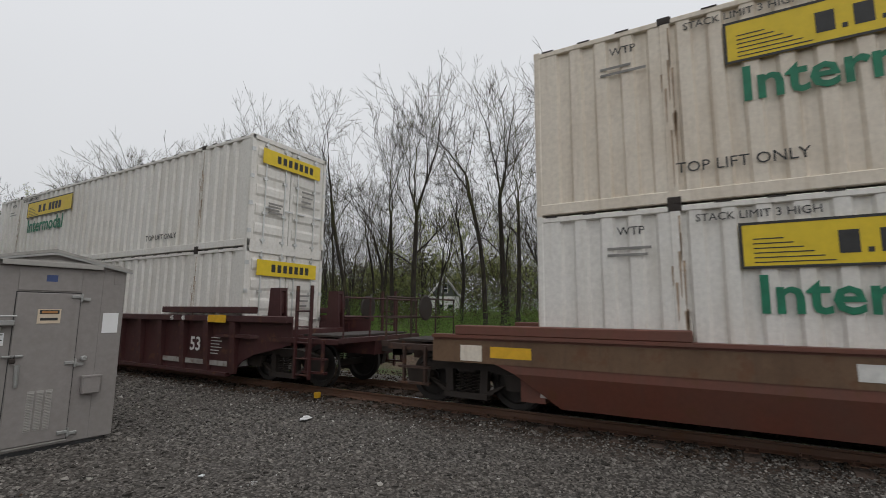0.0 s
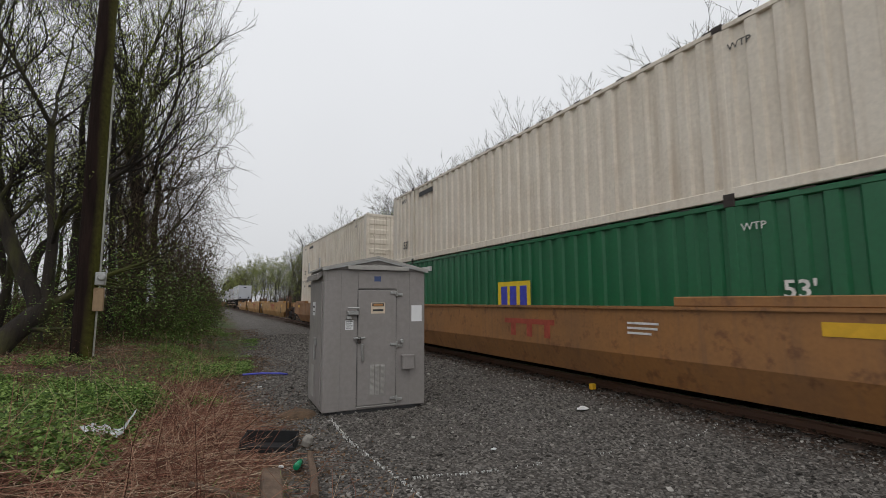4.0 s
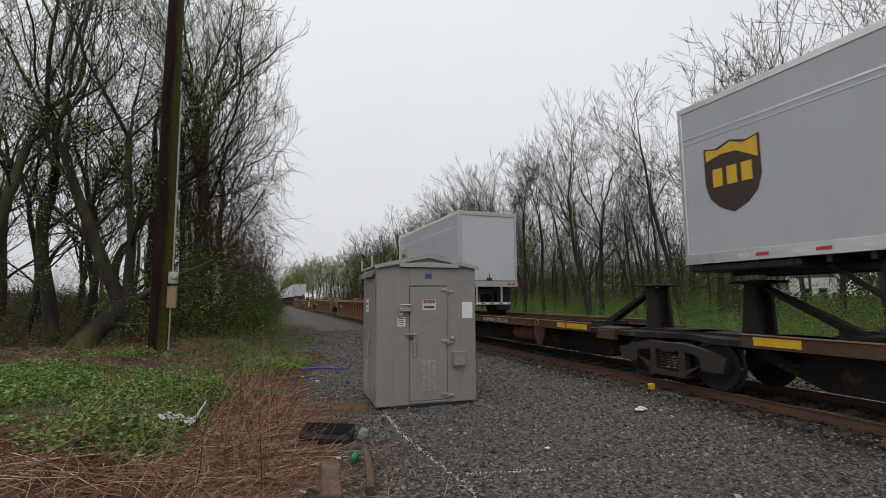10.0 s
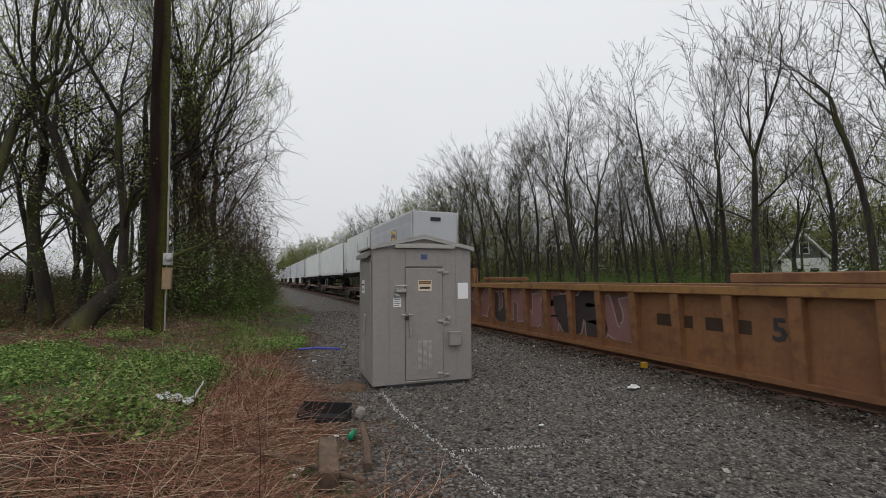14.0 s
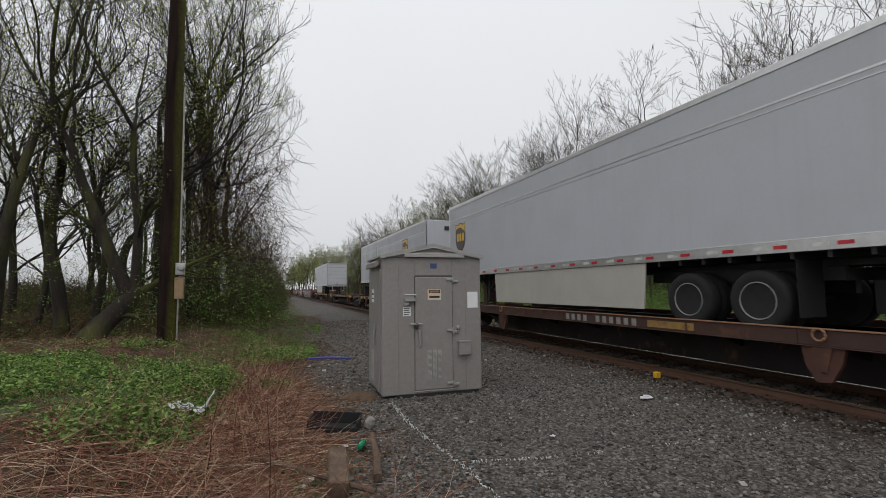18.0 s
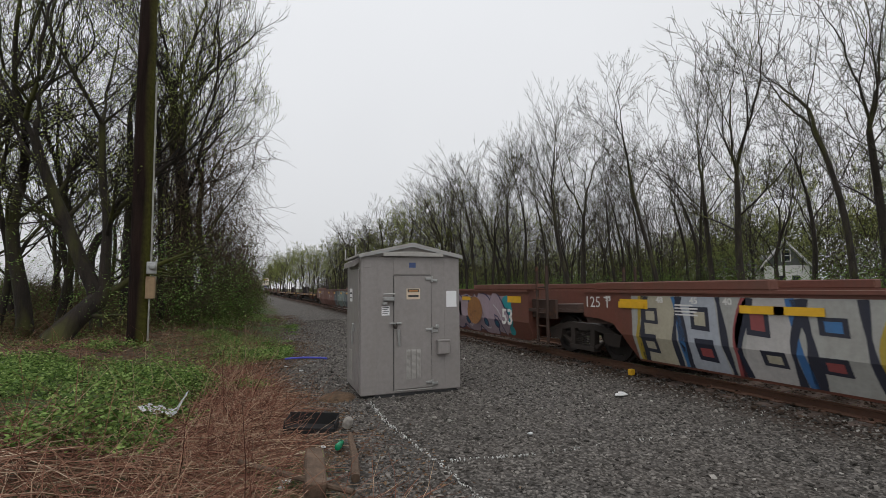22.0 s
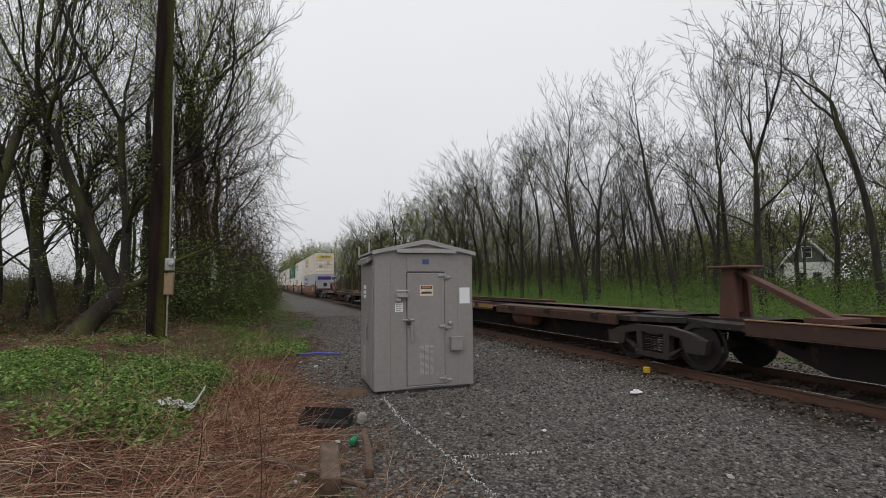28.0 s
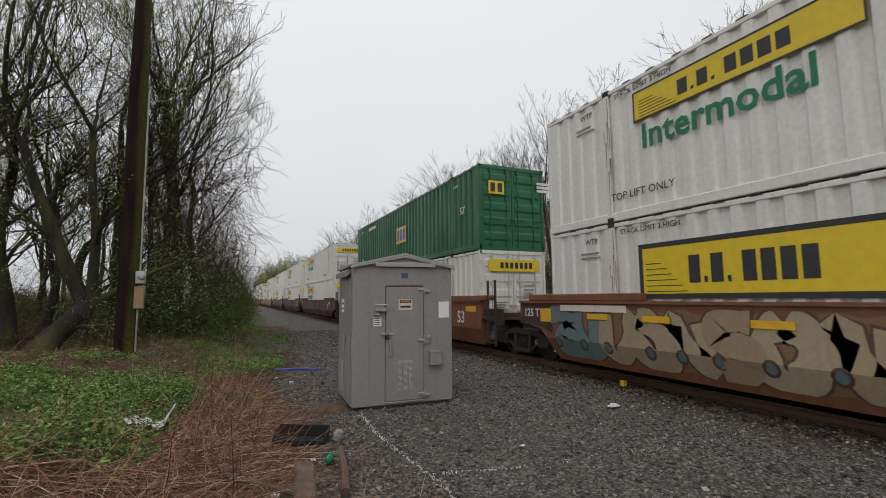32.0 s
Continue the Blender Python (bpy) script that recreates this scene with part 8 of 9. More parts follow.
# bearing, distance, height, lean along the track side, fork, foot radius, leaders, limbs, shape
FRONT = [(54.1, 33, 18.0, -1.2, 0.42, 0.23, 2, 4, TIMBER), (56.7, 31, 19.5, -0.6, 0.42, 0.27, 3, 4, TIMBER), (48.9, 34, 19.0, -3.6, 0.55, 0.21, 2, 3, TIMBER), (47.4, 36, 13.0, -1.8, 0.6, 0.14, 2, 2, TIMBER),
         (62.4, 33, 15.5, 0.4, 0.45, 0.19, 2, 4, TIMBER), (65.6, 29, 18.0, -2.0, 0.55, 0.21, 2, 3, TIMBER), (67.7, 30, 19.0, -0.4, 0.5, 0.27, 3, 3, TIMBER), (69.3, 28, 15.0, 0.6, 0.5, 0.2, 2, 3, TIMBER),
         (39.2, 35, 17.5, -3.2, 0.42, 0.25, 3, 3, FANNED), (40.5, 37, 17.0, 0.4, 0.4, 0.28, 2, 3, TIMBER), (27.8, 46, 16.5, -1.8, 0.45, 0.24, 3, 3, FANNED), (24.3, 50, 17.0, -2.6, 0.42, 0.26, 3, 3, TIMBER),
         (31.6, 42, 17.0, 0.2, 0.45, 0.22, 3, 3, FANNED), (34.0, 40, 16.0, -1.0, 0.5, 0.2, 2, 3, FANNED), (73.0, 32, 11.5, 0.3, 0.26, 0.26, 4, 3, TIMBER), (79.4, 24, 17.0, -1.6, 0.42, 0.27, 3, 3, TIMBER),
         (44.3, 38, 14.5, -1.4, 0.5, 0.16, 2, 3, FANNED), (51.6, 38, 14.0, -0.8, 0.55, 0.15, 2, 3, TIMBER), (59.6, 35, 13.0, 0.9, 0.35, 0.19, 3, 3, TIMBER), (29.6, 45, 15.0, 0.8, 0.5, 0.18, 2, 3, FANNED),
         (84.5, 27, 17.0, 0.8, 0.5, 0.22, 2, 3, TIMBER), (90.0, 30, 18.0, -1.0, 0.5, 0.24, 3, 3, TIMBER)]
for i, (az, dist, h, ln, fk, rad, nl, lim, cfg) in enumerate(FRONT):
    ra = radians(az)
    stand(timber(200 + i, h * 0.96, rad * 0.84, (ln * 0.95 * math.cos(ra), -ln * 0.95 * math.sin(ra)), 0.3, fk, nl, lim, 0.6, cfg, buds=0.3, bud=0.035, label=BARE if cfg is TIMBER else "bare tree with a wide fan of fine upright twigs", group=WOODS), az, dist)
wood = [timber(301, 16, 0.17, (1.2, 0.5), 0.5, 0.5, 2, 3, 0.5, FARWOOD, label="slender bare tree inside the woods", group=WOODS),
        timber(302, 16, 0.15, (-1.5, 0.6), 0.4, 0.6, 2, 2, 0.6, FARWOOD, label="slender bare tree inside the woods", group=WOODS),
        timber(303, 16, 0.16, (0.4, -1.5), 0.6, 0.42, 3, 2, 0.5, FARWOOD, label="forked bare tree inside the woods", group=WOODS),
        timber(304, 15, 0.15, (0.5, 0.5), 0.4, 0.4, 3, 4, 0.4, FARWOOD, buds=0.9, bud=0.075, nb=4, budmat=M_HAZE, label="woodland tree with a haze of pale opening leaves", group=WOODS),
        timber(305, 15, 0.17, (0.3, 0.3), 0.3, 0.3, 4, 5, 0.3, FARWOOD, buds=0.9, bud=0.07, nb=9, budmat=M_HAZE, label="rounded tree in pale green first leaf", group=WOODS),
        timber(306, 12, 0.09, (0.6, -0.4), 0.4, 0.6, 2, 2, 0.6, dict(FARWOOD, depth=4), label="thin young tree inside the woods", group=WOODS)]
r = random.Random(77)
spots = [(27, 78.0, 1.15, 20, 4), (34, 25.5, 0.62, 50, 4), (41, 26, 0.9, 10, 4), (46, 24, 0.95, 250, 4), (29, 95.0, 1.3, 90, 4), (28, 112.0, 1.2, 190, 4), (50, 20.0, 0.95, 170, 4), (24, 132.0, 1.15, 250, 4), (22, 160.0, 1.1, 20, 4), (31, 62, 0.7, 140, 4)]
y = -8.0
while y < 190:
    for x0, x1 in ((26, 33), (33, 41), (42, 56)):
        if y > 60 and x0 > 35 or y < 24 and r.random() < 0.8 or y < 60 and r.random() < 0.25 or x0 > 31 and 0.46 < y / (x0 + 4) < 0.66 and r.random() < 0.85:
            continue
        far = y > 45
        spots.append((r.uniform(x0, x1) - max(0, y - 60) * 0.04, y + r.uniform(-2, 2), r.uniform(0.62, 0.98) * (1 + 0.0035 * min(100, max(0, y - 30))), r.uniform(0, 360), r.choice((0, 1, 2, 5, 5, 1) if not far else (0, 1, 2, 3, 3, 1))))
    y += 2.3 if y < 45 else 2.5 if y < 100 else 5.0
for i in range(45):
    y = 22 + 50 * r.random()
    x = r.uniform(27, 44)
    if y / x > 0.8:
        spots.append((x, y, r.uniform(0.55, 1.0), r.uniform(0, 360), r.choice((5, 5, 0, 1, 2, 5, 3))))
y = 46.0
while y < 135:
    spots.append((r.uniform(22, 27), y, r.uniform(0.95, 1.25), r.uniform(0, 360), r.choice((0, 1, 2, 2, 3))))
    y += 2.8
y = 190.0
while y < 420:
    for x0 in (17, 23):
        spots.append((x0 + r.uniform(-2, 4), y + r.uniform(-4, 4), r.uniform(1.2, 1.6), r.uniform(0, 360), r.choice((3, 4, 3))))
    y += 14
plant(wood, spots)

BANKS = "trees on the bank"
# bearing, distance, height, lean across, fork, foot radius, leaders, limbs
for i, (az, dist, h, ln, fk, rad, nl, lim) in enumerate(((-18.6, 17.5, 14.5, -0.6, 0.3, 0.21, 2, 4), (-16.3, 18.5, 13.0, 0.3, 0.4, 0.13, 2, 3), (-13.5, 17.0, 13.5, 0.4, 0.24, 0.17, 3, 3), (-11.0, 19.5, 15.0, -0.2, 0.5, 0.15, 2, 4),
                                                          (-7.9, 19.0, 14.0, -0.3, 0.5, 0.12, 2, 3), (-20.6, 19.0, 12.5, 0.5, 0.35, 0.11, 2, 3), (-23.5, 16.5, 14.0, 0.8, 0.4, 0.17, 2, 3), (-26.5, 18.5, 14.0, -0.4, 0.4, 0.16, 2, 3), (-3.6, 25.5, 14.0, -0.5, 0.45, 0.2, 3, 3))):
    ra = radians(az)
    stand(timber(400 + i, h, rad, (ln * 2 * math.cos(ra), -ln * 2 * math.sin(ra)), 0.45, fk, nl, lim, 0.4, dict(BANKISH, reach=1.9), M_BARKD, buds=0.8, bud=0.036, nb=2, budmat=M_FRESH, label="dark mossy tree with crooked limbs and small new leaves", group=BANKS, spread=0.42), az, dist)
stand(timber(451, 17, 0.34, (-0.6, 0.2), 0.25, 0.42, 3, 5, 0.4, dict(BANKISH, depth=6, kink=0.14, rise=0.03, shoots=(2, 2), reach=3.2), M_BARKD, buds=0.5, bud=0.032, nb=1, label="large dark spreading tree with tangled twigs", group=BANKS, spread=0.34), -5.8, 21.0)
bank = [tree_kind(32, 15, 0.17, CROOK, M_BARKD, stems=2, lean=0.05, buds=0.6, bud=0.042, nb=2, budmat=M_FRESH, label="crooked dark tree with moss and small new leaves", group=BANKS),
        timber(461, 14, 0.17, (0.5, 0.3), 0.4, 0.4, 3, 4, 0.35, dict(BANKISH, depth=5, thin=0.010), M_BARKD, buds=0.6, bud=0.035, nb=1, budmat=M_FRESH, label="dark bank tree with small new leaves", group=BANKS)]
spots = [(-3.0, 23.5, 0.85, 20, 1), (-8.0, 22.5, 0.8, 240, 1), (-6.6, 29.5, 0.9, 60, 1), (-4.6, 27.0, 0.8, 290, 1), (-14.5, 22.5, 0.85, 190, 1), (-18, 33, 0.9, 40, 1), (-13.8, 29, 0.95, 100, 1), (-16, 27, 1.0, 290, 1), (-11.0, 24.0, 0.9, 330, 0), (-11, 41, 0.9, 70, 1), (-7.2, 33, 0.85, 250, 1), (-9.0, 30.0, 0.9, 20, 1), (-9.6, 23.5, 0.95, 80, 1), (-7.4, 26.5, 1.0, 150, 1), (-12.6, 20.0, 0.9, 210, 1), (-3.8, 30.0, 0.85, 200, 0), (-4.0, 37.0, 0.75, 30, 1), (-4.2, 47.0, 0.75, 210, 1), (-4.0, 59.0, 0.75, 330, 0), (-3.6, 74.0, 0.75, 120, 1), (-10, 34, 0.9, 190, 1), (-3.2, 92, 0.8, 15, 1), (-3.0, 120, 0.85, 15, 1), (-2.5, 150, 0.9, 95, 1), (-2.5, 195, 1.0, 15, 1)]
plant(bank, spots)


def leaning_tree():
    """An old trunk that leans over and sends up crooked limbs."""
    rr = random.Random(40)
    lv = [Build(), Build(), []]
    lv[0].tube([(-0.14, 0, -0.3), (0.0, 0.02, 0.12), (0.38, 0.1, 0.62), (0.8, 0.2, 1.08), (1.0, 0.22, 1.45)], [0.46, 0.33, 0.26, 0.26, 0.16], 10, cap=False)
    for p, d, rad, ln in (((0.86, 0.2, 1.15), (-0.5, 0.05, 1), 0.19, 4.6), ((0.95, 0.22, 1.3), (-0.05, 0.1, 1), 0.14, 4.6), ((0.82, 0.2, 1.1), (0.75, 0.15, 0.55), 0.12, 2.6), ((0.55, 0.12, 0.75), (0.9, -0.3, -0.12), 0.08, 1.1)):
        grow(lv, rr, Vector(p), Vector(d).normalized(), rad, ln, 0 if ln > 3 else 1, dict(CROOK, wob=0.09))
    t = thing("tree", pose(-4.34, 14.62, 0.5), "old leaning tree with a thick crooked trunk and mossy limbs", "tree", BANKS)
    part("trunk", raw_mesh("trunk", lv[0], M_BARKD), None, t)
    part("crown", raw_mesh("crown", lv[1], M_BARKD), None, t)
    part("foliage", bud_mesh("foliage", lv[2], rr, 0.035, 0.5, M_HAZE, 2), None, t)


leaning_tree()
SCRUB = "scrub along the foot of the bank trees"
bush = [tree_kind(51, 4.5, 0.03, BUSH, M_VINE, stems=10, lean=0.25, buds=0.3, bud=0.03, nb=1, label="tangled leafless bush with arching stems", group=SCRUB, name="bush", category="bush"),
        tree_kind(52, 4.0, 0.025, BUSH, M_VINE, stems=10, lean=0.28, buds=0.7, bud=0.045, nb=2, budmat=M_LEAFB, label="leafing bush with arching stems", group=SCRUB, name="bush", category="bush"),
        tree_kind(53, 8.0, 0.04, dict(BUSH, up=(0.03, -0.02, -0.1, 0.0), kids=((12, 15), (8, 10), (3, 4), (2, 3))), M_VINE, stems=6, lean=0.12, buds=0.2, bud=0.03, nb=1, label="tall thicket hung with dry vines", group=SCRUB, name="bush", category="bush")]
spots = []
r = random.Random(9)
for x, y in ((-2.6, 19.0), (-1.2, 21.5), (-0.6, 23.5), (-0.8, 26.0), (-0.2, 28.5), (-0.4, 31.5), (0.1, 34.5), (0.0, 38), (0.3, 42), (0.4, 47), (0.6, 53), (0.8, 60), (0.9, 68), (1.2, 78), (1.5, 90), (1.5, 105), (1.8, 125)):
    spots.append((x, y, r.uniform(0.85, 1.1), r.uniform(0, 360), 2))
    spots.append((x + r.uniform(-0.3, 0.8), y + 1.0, r.uniform(0.7, 1.0), r.uniform(0, 360), r.choice((0, 0, 1))))
for x, y in ((-2.6, 20.8), (-1.6, 19.6), (-3.2, 22.4)):
    spots.append((x, y, r.uniform(0.6, 0.85), r.uniform(0, 360), 2))
for i in range(26):
    spots.append((r.uniform(-16, -3.0), r.uniform(20, 33), r.uniform(0.45, 0.8), r.uniform(0, 360), r.choice((0, 0, 1))))
for i in range(34):
    y = r.uniform(27, 44)
    spots.append((-0.2 * y - r.uniform(0, 0.55) * y, y, r.uniform(0.7, 1.15), r.uniform(0, 360), r.choice((0, 0, 0, 1))))
plant(bush, spots)

# ---- undergrowth ----
def leaves(name, spots, size, mat, label, category="undergrowth", flat=0.5):
    """Many small leaf blades as one sheet of stuff: spots of x, y, z, spread, height, count."""
    P = []
    for x, y, z, s, h, n in spots:
        P.append(rng.normal(size=(n, 3)) * np.array([s, s, h]) + np.array([x, y, z]))
    P = np.concatenate(P)
    k = len(P)
    u = rng.normal(size=(k, 3))
    u[:, 2] *= flat
    u /= np.linalg.norm(u, axis=1)[:, None]
    w = np.cross(u, rng.normal(size=(k, 3)))
    w /= np.linalg.norm(w, axis=1)[:, None]
    sz = size * rng.uniform(0.5, 1.2, (k, 1))
    V = np.stack([P - u * sz, P + w * sz * 0.45, P + u * sz, P - w * sz * 0.45], 1).reshape(-1, 3)
    F = np.arange(4 * k).reshape(-1, 4)
    me = bpy.data.meshes.new(name)
    me.from_pydata(V.tolist(), [], F.tolist())
    me.materials.append(mat)
    return tagged(new(name, me), label, category, kind="stuff")


def clearing(x, y):
    """The open strip in front of the house."""
    return x > 30 and 0.44 < y / x < 0.66


sp = []
for i in range(3000):
    y = -18 + 115 * rng.random() ** 1.25
    x = 18.5 + 15 * rng.random() ** 0.9
    lump = 0.6 + 0.9 * noise.noise(Vector((x * 0.25, y * 0.25, 9)))
    h = rng.uniform(0.5, 1.1) * max(0.35, lump) * (0.4 + 0.16 * (x - 17))
    sp.append((x, y, land(x, y) + h, 0.65, h * 0.5, 100))
leaves("far_brush", sp, 0.054, M_BRUSH, "dense bright green spring undergrowth below the trees")
sp, sp2, sp3 = [], [], []
for i in range(2400):
    y = rng.uniform(-40, 210)
    x = rng.uniform(32, 64)
    h = rng.uniform(0.4, 1.9) * (0.8 + 0.7 * noise.noise(Vector((x * 0.1, y * 0.1, 2)))) * (1 + 0.012 * (x - 32))
    if clearing(x, y):
        h = min(h, 0.6)
    (sp if noise.noise(Vector((x * 0.09, y * 0.09, 6))) > -0.1 else sp2).append((x - max(0, y - 90) * 0.08, y, land(x, y) + max(0.4, h), 1.2, abs(h) * 0.6, 30))
low = []
for i in range(600):
    y = -15 + 130 * rng.random() ** 1.1
    x = rng.uniform(27, 38) - max(0, y - 70) * 0.06
    h = rng.uniform(0.5, 2.0) * max(0.3, 0.7 + 0.9 * noise.noise(Vector((x * 0.2, y * 0.2, 31))))
    if not (clearing(x, y) and h > 1.0):
        low.append((x, y, land(x, y) + h, 0.8, h * 0.4, 46))
leaves("wood_shrubs", low, 0.10, M_SHRUB, "brown-green shrubs between the trunks", "shrubs")
# rounded crowns in first leaf far inside the woods
for i in range(150):
    y = rng.uniform(-35, 200)
    x = rng.uniform(40, 70)
    if clearing(x, y):
        continue
    top, wide = rng.uniform(4.0, 9.0) * (1.15 if y < 30 else 0.9), rng.uniform(2.0, 4.0)
    x -= max(0, y - 90) * 0.08
    for k in range(18):
        a, e = rng.uniform(0, 6.28), rng.random()
        q = wide * math.sqrt(1 - e * e * 0.9)
        (sp, sp3, sp3)[i % 3].append((x + q * math.cos(a), y + q * math.sin(a), 1 + top * (0.3 + 0.7 * e), 0.8, 0.6, 30))
hill, hedge = [], []
for i in range(1100):
    y = rng.uniform(-30, 75)
    x = rng.uniform(68, 84)
    z = 12.0 * rng.random() ** 0.8 * (1 - 0.3 * smooth(45, 75, y)) * (0.8 + 0.35 * noise.noise(Vector((y * 0.12, 3, 3))))
    hill.append((x, y, 1.2 + max(0.3, z), 1.4, 0.8, 85))
for i in range(1100):
    y = rng.uniform(40, 230)
    x = rng.uniform(52, 62) - max(0, y - 90) * 0.12
    z = 8.0 * rng.random() ** 0.9 * (0.8 + 0.4 * noise.noise(Vector((y * 0.1, 8, 3))))
    hedge.append((x, y, 1.0 + max(0.3, z), 1.4, 0.8, 48))
leaves("hillside_woods", hill, 0.24, M_HILL, "olive green woods on the rise behind the house", "woods")
leaves("far_hedge", hedge, 0.3, M_HILL, "dim hedge of trees far beyond the track", "woods")
leaves("leafy_thicket", sp, 0.21, M_OLIVE, "olive green leafing thicket deep in the woods")
leaves("brown_thicket", sp2, 0.21, M_DIM, "dim brown thicket deep in the woods")
leaves("pale_leaf_haze", sp3, 0.14, M_HAZE, "pale green haze of first leaves deep in the woods")
k = 60000
P = np.stack([rng.uniform(30, 66, k), rng.uniform(-45, 220, k), 0.3 + 10.5 * rng.random(k) ** 1.2], 1)
open_view = (P[:, 1] / P[:, 0] > 0.5) & (P[:, 1] / P[:, 0] < 0.62) & (rng.random(k) < 0.93)
P = P[~open_view]
k = len(P)
P[:, 0] -= np.maximum(0, P[:, 1] - 90) * 0.08
P[:, 2] += 1.0
d = rng.normal(size=(k, 3)) * np.array([0.3, 0.3, 0.2]) + np.array([0, 0, 1])
d /= np.linalg.norm(d, axis=1)[:, None]
w = np.cross(d, rng.normal(size=(k, 3)))
w /= np.linalg.norm(w, axis=1)[:, None]
ln, wd = rng.uniform(0.5, 1.9, (k, 1)), rng.uniform(0.007, 0.024, (k, 1))
V = np.stack([P - d * ln - w * wd, P - d * ln + w * wd, P + d * ln + w * wd * 0.4, P + d * ln - w * wd * 0.4], 1).reshape(-1, 3)
me = bpy.data.meshes.new("distant_twigs")
me.from_pydata(V.tolist(), [], np.arange(4 * k).reshape(-1, 4).tolist())
me.materials.append(M_TWIG)
tagged(new("distant_twigs", me), "grey-brown tangle of twigs and thin stems deep in the woods", "woods", kind="stuff")


def weedy(x, y):
    """Where the leafy weeds stand thick."""
    if 7.4 < y < 11.2 and x < -0.4 - 0.5 * max(0, 8.6 - y) - 0.3 * max(0, y - 10.0):
        return 1.0
    if 6.5 < y < 7.6 and x < -1.5 - 0.6 * (7.4 - y):
        return 0.8
    if math.hypot((x - 0.1) / 1.7, (y - 15.6) / 3.2) < 1:
        return 0.8
    if math.hypot((x + 1.4) / 0.65, (y - 5.7) / 0.6) < 1:
        return 0.7
    if math.hypot((x + 0.65) / 0.3, (y - 6.95) / 0.4) < 1:
        return 0.9
    return 0.0


sp = []
for i in range(12500):
    y = rng.uniform(4.0, 18) if i % 4 else rng.uniform(16, 34)
    x = edge(y) + 0.4 - abs(rng.normal()) * 3.8
    g = noise.noise(Vector((x * 0.6, y * 0.6, 5))) + 0.75 * noise.noise(Vector((x * 1.9, y * 1.9, 8)))
    p = weedy(x, y)
    if p == 0 and y < 8 and x > edge(y) - 0.9:
        continue
    if g < (-0.16 if p > 0.9 else 0.08 if p > 0.5 else 0.5 if 11 < y < 19 else 0.4 if y > 13 else 0.6):
        continue
    h = (0.025 + 0.24 * max(0, g + 0.2)) * (1 if p > 0.5 else 0.5) * (0.5 if y > 13 else 1)
    sp.append((x, y, land(x, y) + h, 0.085, h * 0.5, 34))
leaves("bank_weeds", sp, 0.03, M_LEAFG, "low bright green leafy weeds on the bank", "weeds", 0.35)
sp = []
for i in range(620):
    y = 18 + 80 * rng.random() ** 1.5
    x = edge(y) - 1.3 - abs(rng.normal()) * 1.5
    h = rng.uniform(0.2, 1.0) + 1.8 * rng.random() ** 3
    sp.append((x, y, land(x, y) + h, 0.4, h * 0.45, 60))
leaves("bank_brush", sp, 0.04, M_BANK, "leafing shrubs along the foot of the trees", "shrubs")
sp = []
for i in range(700):
    y = 17 + 60 * rng.random() ** 1.5
    x = -3 - 45 * rng.random() * (y / 77) - rng.uniform(0, 8)
    h = rng.uniform(0.25, 0.8) * (1 + y * 0.012) * (1.2 if i % 3 == 0 and y > 24 else 1)
    sp.append((x, y, land(x, y) + h * 0.8, 0.6 + y * 0.012, h * 0.4, 60))
for i in range(650):
    y = rng.uniform(15.8, 26)
    x = edge(y) - 3.6 - rng.uniform(0, 9)
    h = rng.uniform(0.06, 0.3)
    sp.append((x, y, land(x, y) + h, 0.3, h * 0.5, 36))
for i in range(800):
    y = rng.uniform(30, 46)
    x = -5 - (y - 8) * rng.uniform(0, 1.1)
    h = 1.4 * rng.random() ** 1.2
    sp.append((x, y, land(x, y) + 0.15 + h, 0.8, 0.25, 110))
leaves("field_brush", sp, 0.065, M_FIELD, "brown brush and dead weeds along the field", "brush")

sp = []
for i in range(52):
    y = rng.uniform(14, 25)
    x = edge(y) - 1.4 - abs(rng.normal()) * 3.0
    h = 0.5 + 2.6 * rng.random() ** 1.4
    for k in range(14):
        sp.append((x + rng.normal() * 0.4, y + rng.normal() * 0.4, land(x, y) + max(0.2, h + rng.normal() * 0.45), 0.2, 0.12, 16))
leaves("fresh_sprigs", sp, 0.035, M_LEAFG, "sprigs of fresh green leaves under the bank trees", "undergrowth")

# dry vines hanging from the large tree and its neighbours
vb = Build()
vr = random.Random(31)
for i in range(1500):
    a, q = vr.uniform(0, 6.28), vr.uniform(0.4, 2.9)
    cy = vr.choice((20.3, 20.3, 22.0, 24.5))
    p = Vector((-1.7 + q * math.cos(a) * 0.9, cy + q * math.sin(a), vr.uniform(3.0, 8.6)))
    d = Vector((vr.gauss(0, 0.5), vr.gauss(0, 0.5), -0.3)).normalized()
    pts = [p]
    for j in range(4):
        d = (d + Vector((vr.gauss(0, 0.55), vr.gauss(0, 0.55), vr.gauss(-0.15, 0.3)))).normalized()
        pts.append(pts[-1] + d * vr.uniform(0.25, 0.6))
    if pts[-1].z > 0.7:
        vb.tube(pts, [0.009, 0.008, 0.007, 0.006, 0.004], 3, cap=False)
tagged(new("hanging_vines", raw_mesh("hanging_vines", vb, M_VINE)), "brown dry vines hanging from the bank trees", "vines", kind="stuff")


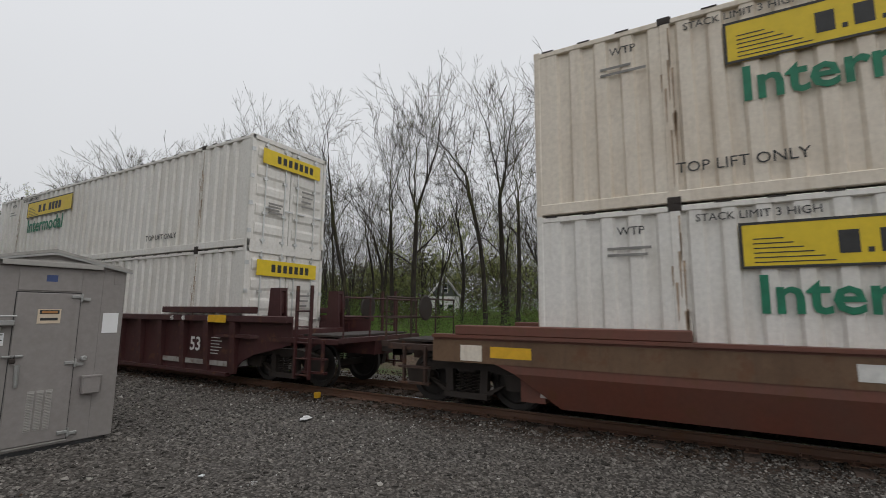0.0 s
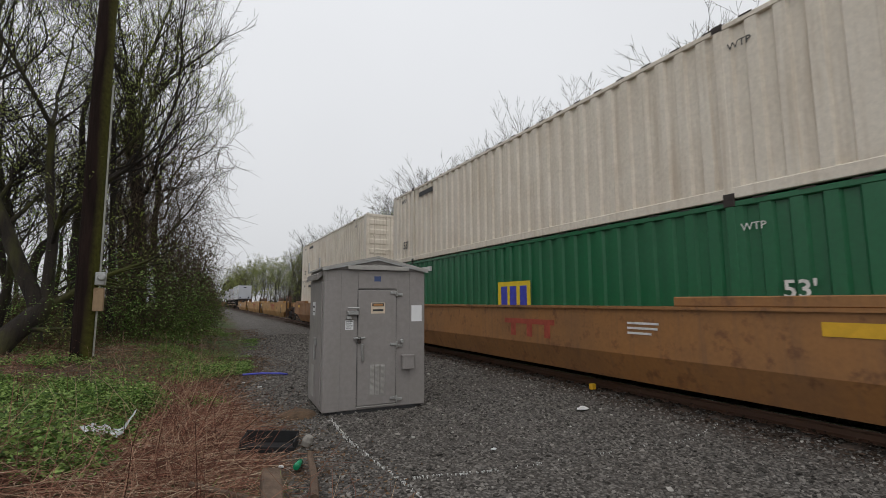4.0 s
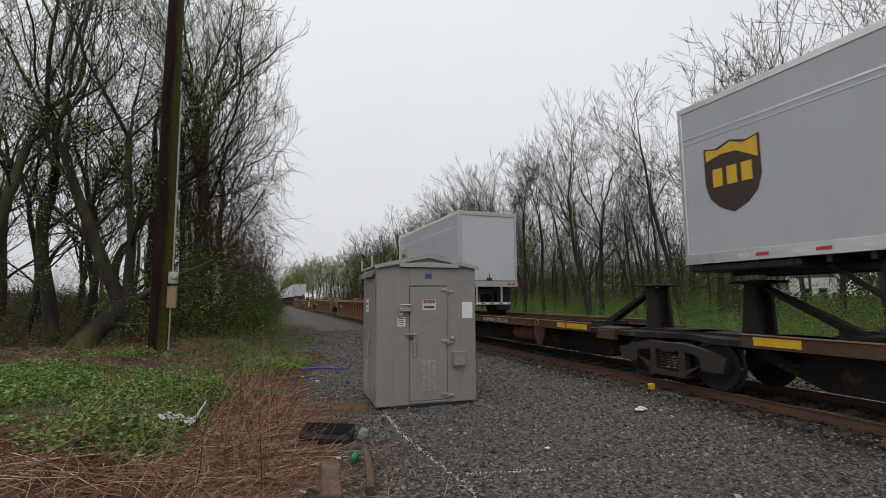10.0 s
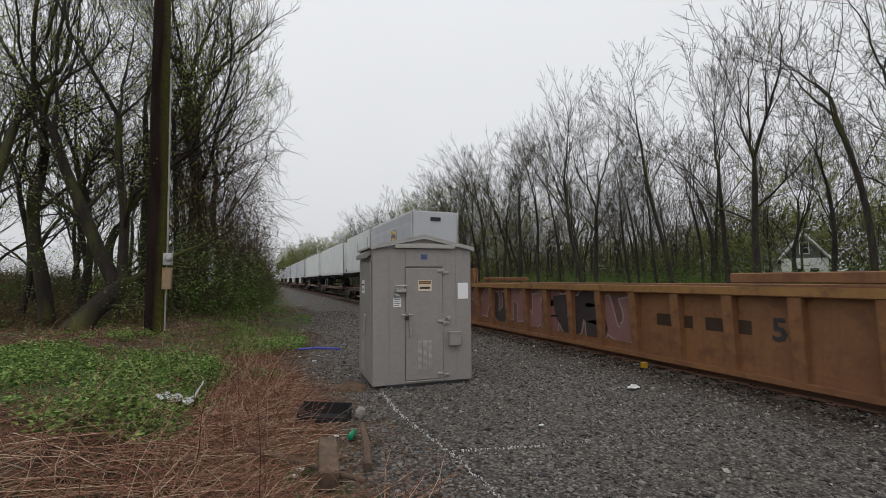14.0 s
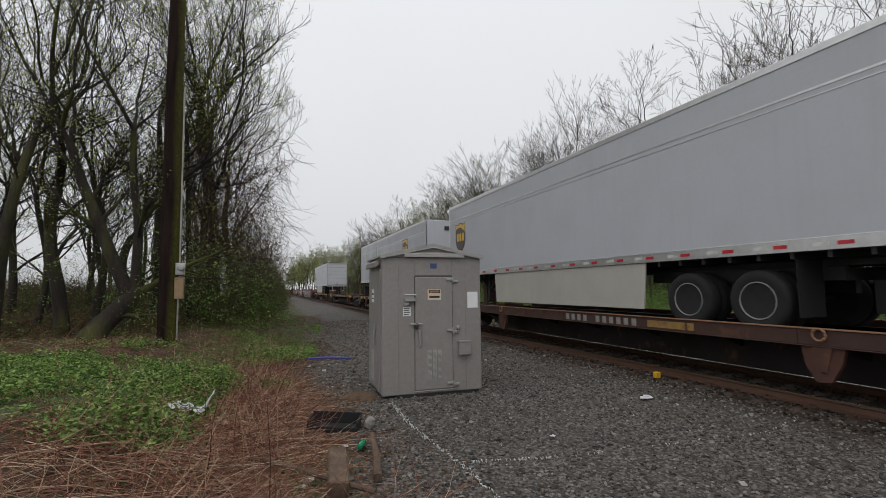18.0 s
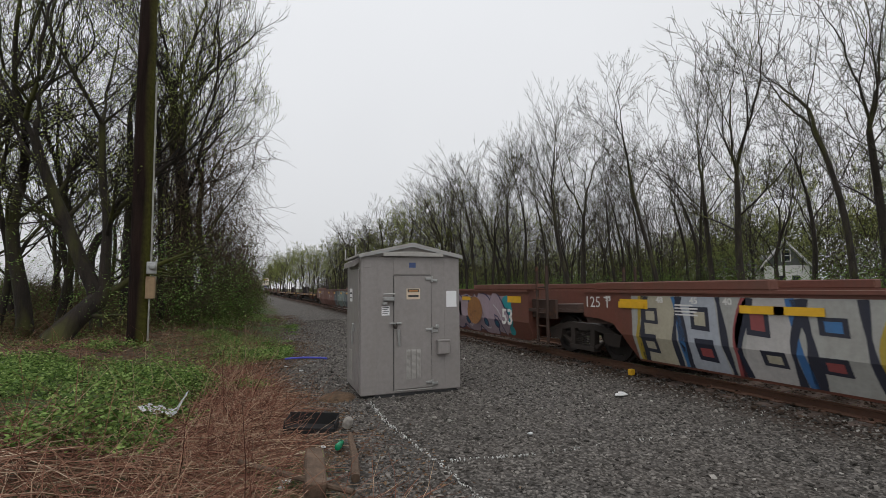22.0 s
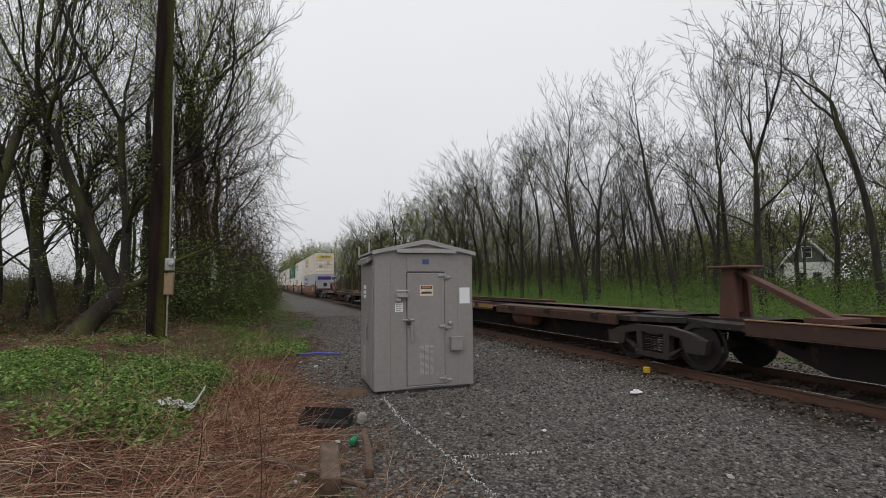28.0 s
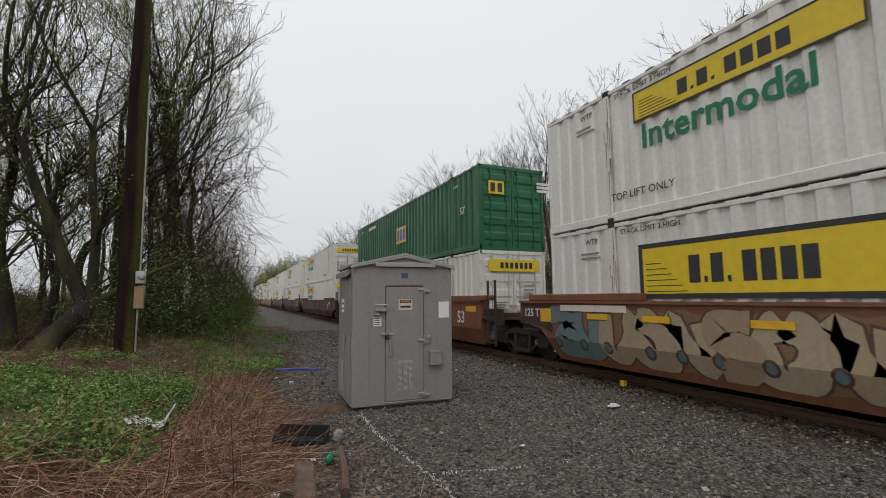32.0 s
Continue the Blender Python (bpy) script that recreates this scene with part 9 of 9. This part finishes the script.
# dead stalks, bent and lying over one another
def stalks(name, n, pick, mat, label, rad=(0.002, 0.005), flat=0.25, length=(0.3, 1.1), heading=None):
    b = Build()
    r = random.Random(n)
    for _ in range(n):
        x, y = pick(r)
        p = Vector((x, y, land(x, y) + r.uniform(0, 0.05)))
        d = Vector((r.gauss(0, 1), r.gauss(0, 1), abs(r.gauss(0, flat)))).normalized()
        if heading:
            a = heading + 2.6 * noise.noise(Vector((x * 0.55, y * 0.55, 20)))
            k = 0.8 if r.random() < 0.5 else -0.8
            d = (d + Vector((math.cos(a) * k, math.sin(a) * k, 0))).normalized()
        L = r.uniform(*length)
        pts = [p]
        for i in range(3):
            d = (d + Vector((r.gauss(0, 0.15), r.gauss(0, 0.15), -0.08 + r.gauss(0, 0.06)))).normalized()
            q = pts[-1] + d * L / 3
            q.z = max(q.z, land(q.x, q.y) + 0.01)
            pts.append(q)
        rr = r.uniform(*rad)
        b.tube(pts, [rr, rr, rr * 0.8, rr * 0.5], 3, cap=False)
    me = bpy.data.meshes.new(name)
    me.from_pydata(b.v, [], b.f)
    me.materials.append(mat)
    return tagged(new(name, me), label, "dead stalks", kind="stuff")


def heap(r, inset=0.0):
    while True:
        y = r.uniform(2.6, 11.0)
        x = edge(y) + 0.15 - inset - abs(r.gauss(0, 1.1 if y > 6 else 1.9))
        if math.hypot((x - 0.88) / 0.6, (y - 6.45) / 0.5) > 1 and math.hypot((x - 0.85) / 0.62, (y - 4.7) / 1.05) > 1 and (y < 7.2 or x > -0.75 - 0.3 * (y - 8)):
            return x, y


stalks("dead_stalks", 9000, heap, M_STALK, "tangled reddish-brown dead stalks flattened on the bank", (0.0018, 0.0042), 0.2, (0.25, 1.1), -0.5)
stalks("long_stalks", 750, lambda r: heap(r, 0.25), M_STRAW, "long pale dead stems lying over the heap", (0.0025, 0.005), 0.05, (0.6, 1.4), -0.5)
stalks("standing_stems", 300, lambda r: (edge(12) - 0.2 - abs(r.gauss(0, 2.2)), r.uniform(3.4, 24)), M_STALK, "a few pale dry stems still standing", (0.002, 0.0045), 2.2, (0.3, 1.0))
stalks("bank_straw", 2200, lambda r: (r.uniform(-8.5, 0.4), r.uniform(10.6, 17.5)), M_STALK, "flattened brown dead grass at the foot of the trees", (0.002, 0.004), 0.3, (0.15, 0.7))
stalks("dry_grass", 5200, lambda r: (edge(14) - 0.1 - abs(r.gauss(0, 3.2)), r.uniform(10, 30)), M_STALK, "short dry grass between the weeds", (0.002, 0.003), 0.9, (0.08, 0.35))


def tufts(r):
    while True:
        x, y = r.uniform(-9, 0.6), r.uniform(11, 19)
        if noise.noise(Vector((x * 0.5, y * 0.5, 14))) + 0.6 * noise.noise(Vector((x * 1.7, y * 1.7, 15))) > 0.05 + r.uniform(-0.1, 0.1):
            return x, y


def lawn(r):
    while True:
        y = r.uniform(4.0, 30)
        x = edge(y) + 0.2 - abs(r.gauss(0, 2.6))
        if r.random() < 0.15 + weedy(x, y) and (y > 20 or weedy(x, y) or noise.noise(Vector((x, y, 4))) > 0.25):
            return x, y


stalks("bank_grass", 1900, tufts, M_LEAFG, "thin fresh grass round the foot of the trees", (0.002, 0.0035), 1.2, (0.1, 0.32))
stalks("green_grass", 5000, lawn, M_LEAFG, "thin tufts of fresh green grass", (0.0015, 0.003), 1.4, (0.08, 0.3))
sp = []
for i in range(900):
    y = rng.uniform(2.5, 34)
    x = edge(y) + (0.9 if y > 4 else 0.4) - abs(rng.normal()) * 2.2
    sp.append((x, y, land(x, y) + 0.014, 0.25, 0.007, 26))
for i in range(900):
    y = rng.uniform(10.8, 19)
    x = rng.uniform(-9, 0.9)
    sp.append((x, y, land(x, y) + 0.02, 0.28, 0.012, 26))
for i in range(420):
    y = rng.uniform(6.5, 17)
    x = edge(y) + rng.uniform(-0.2, 1.5) * rng.random()
    sp.append((x, y, land(x, y) + 0.02, 0.22, 0.008, 22))
leaves("leaf_litter", sp, 0.024, M_LITTER, "brown leaf litter and bark scraps on the soil", "leaf litter", 0.15)

# ---- motion ----
# how far the train has come, in metres, by seconds
def run(t):
    """The train keeps 23.2 m/s, but for a short check just before two seconds."""
    return 23.2 * t + (1.75 if t < 1.81 else 1.75 * max(0.0, (2.0 - t) / 0.2))


RUN = [(t, run(t)) for t in (0, 0.6, 1.2, 1.5, 1.6, 1.7, 1.8, 1.9, 2.0, 2.1, 2.2, 2.3, 2.6, 3.2, 4.5, 7, 10, 13, 16, 20, 24, 28, 32)]


def motions():
    for ob, s in TRAIN:
        z = ob.matrix_basis.translation.z
        walk(ob, [(t, pose(XC, s - d, z)) for t, d in RUN])


motions()
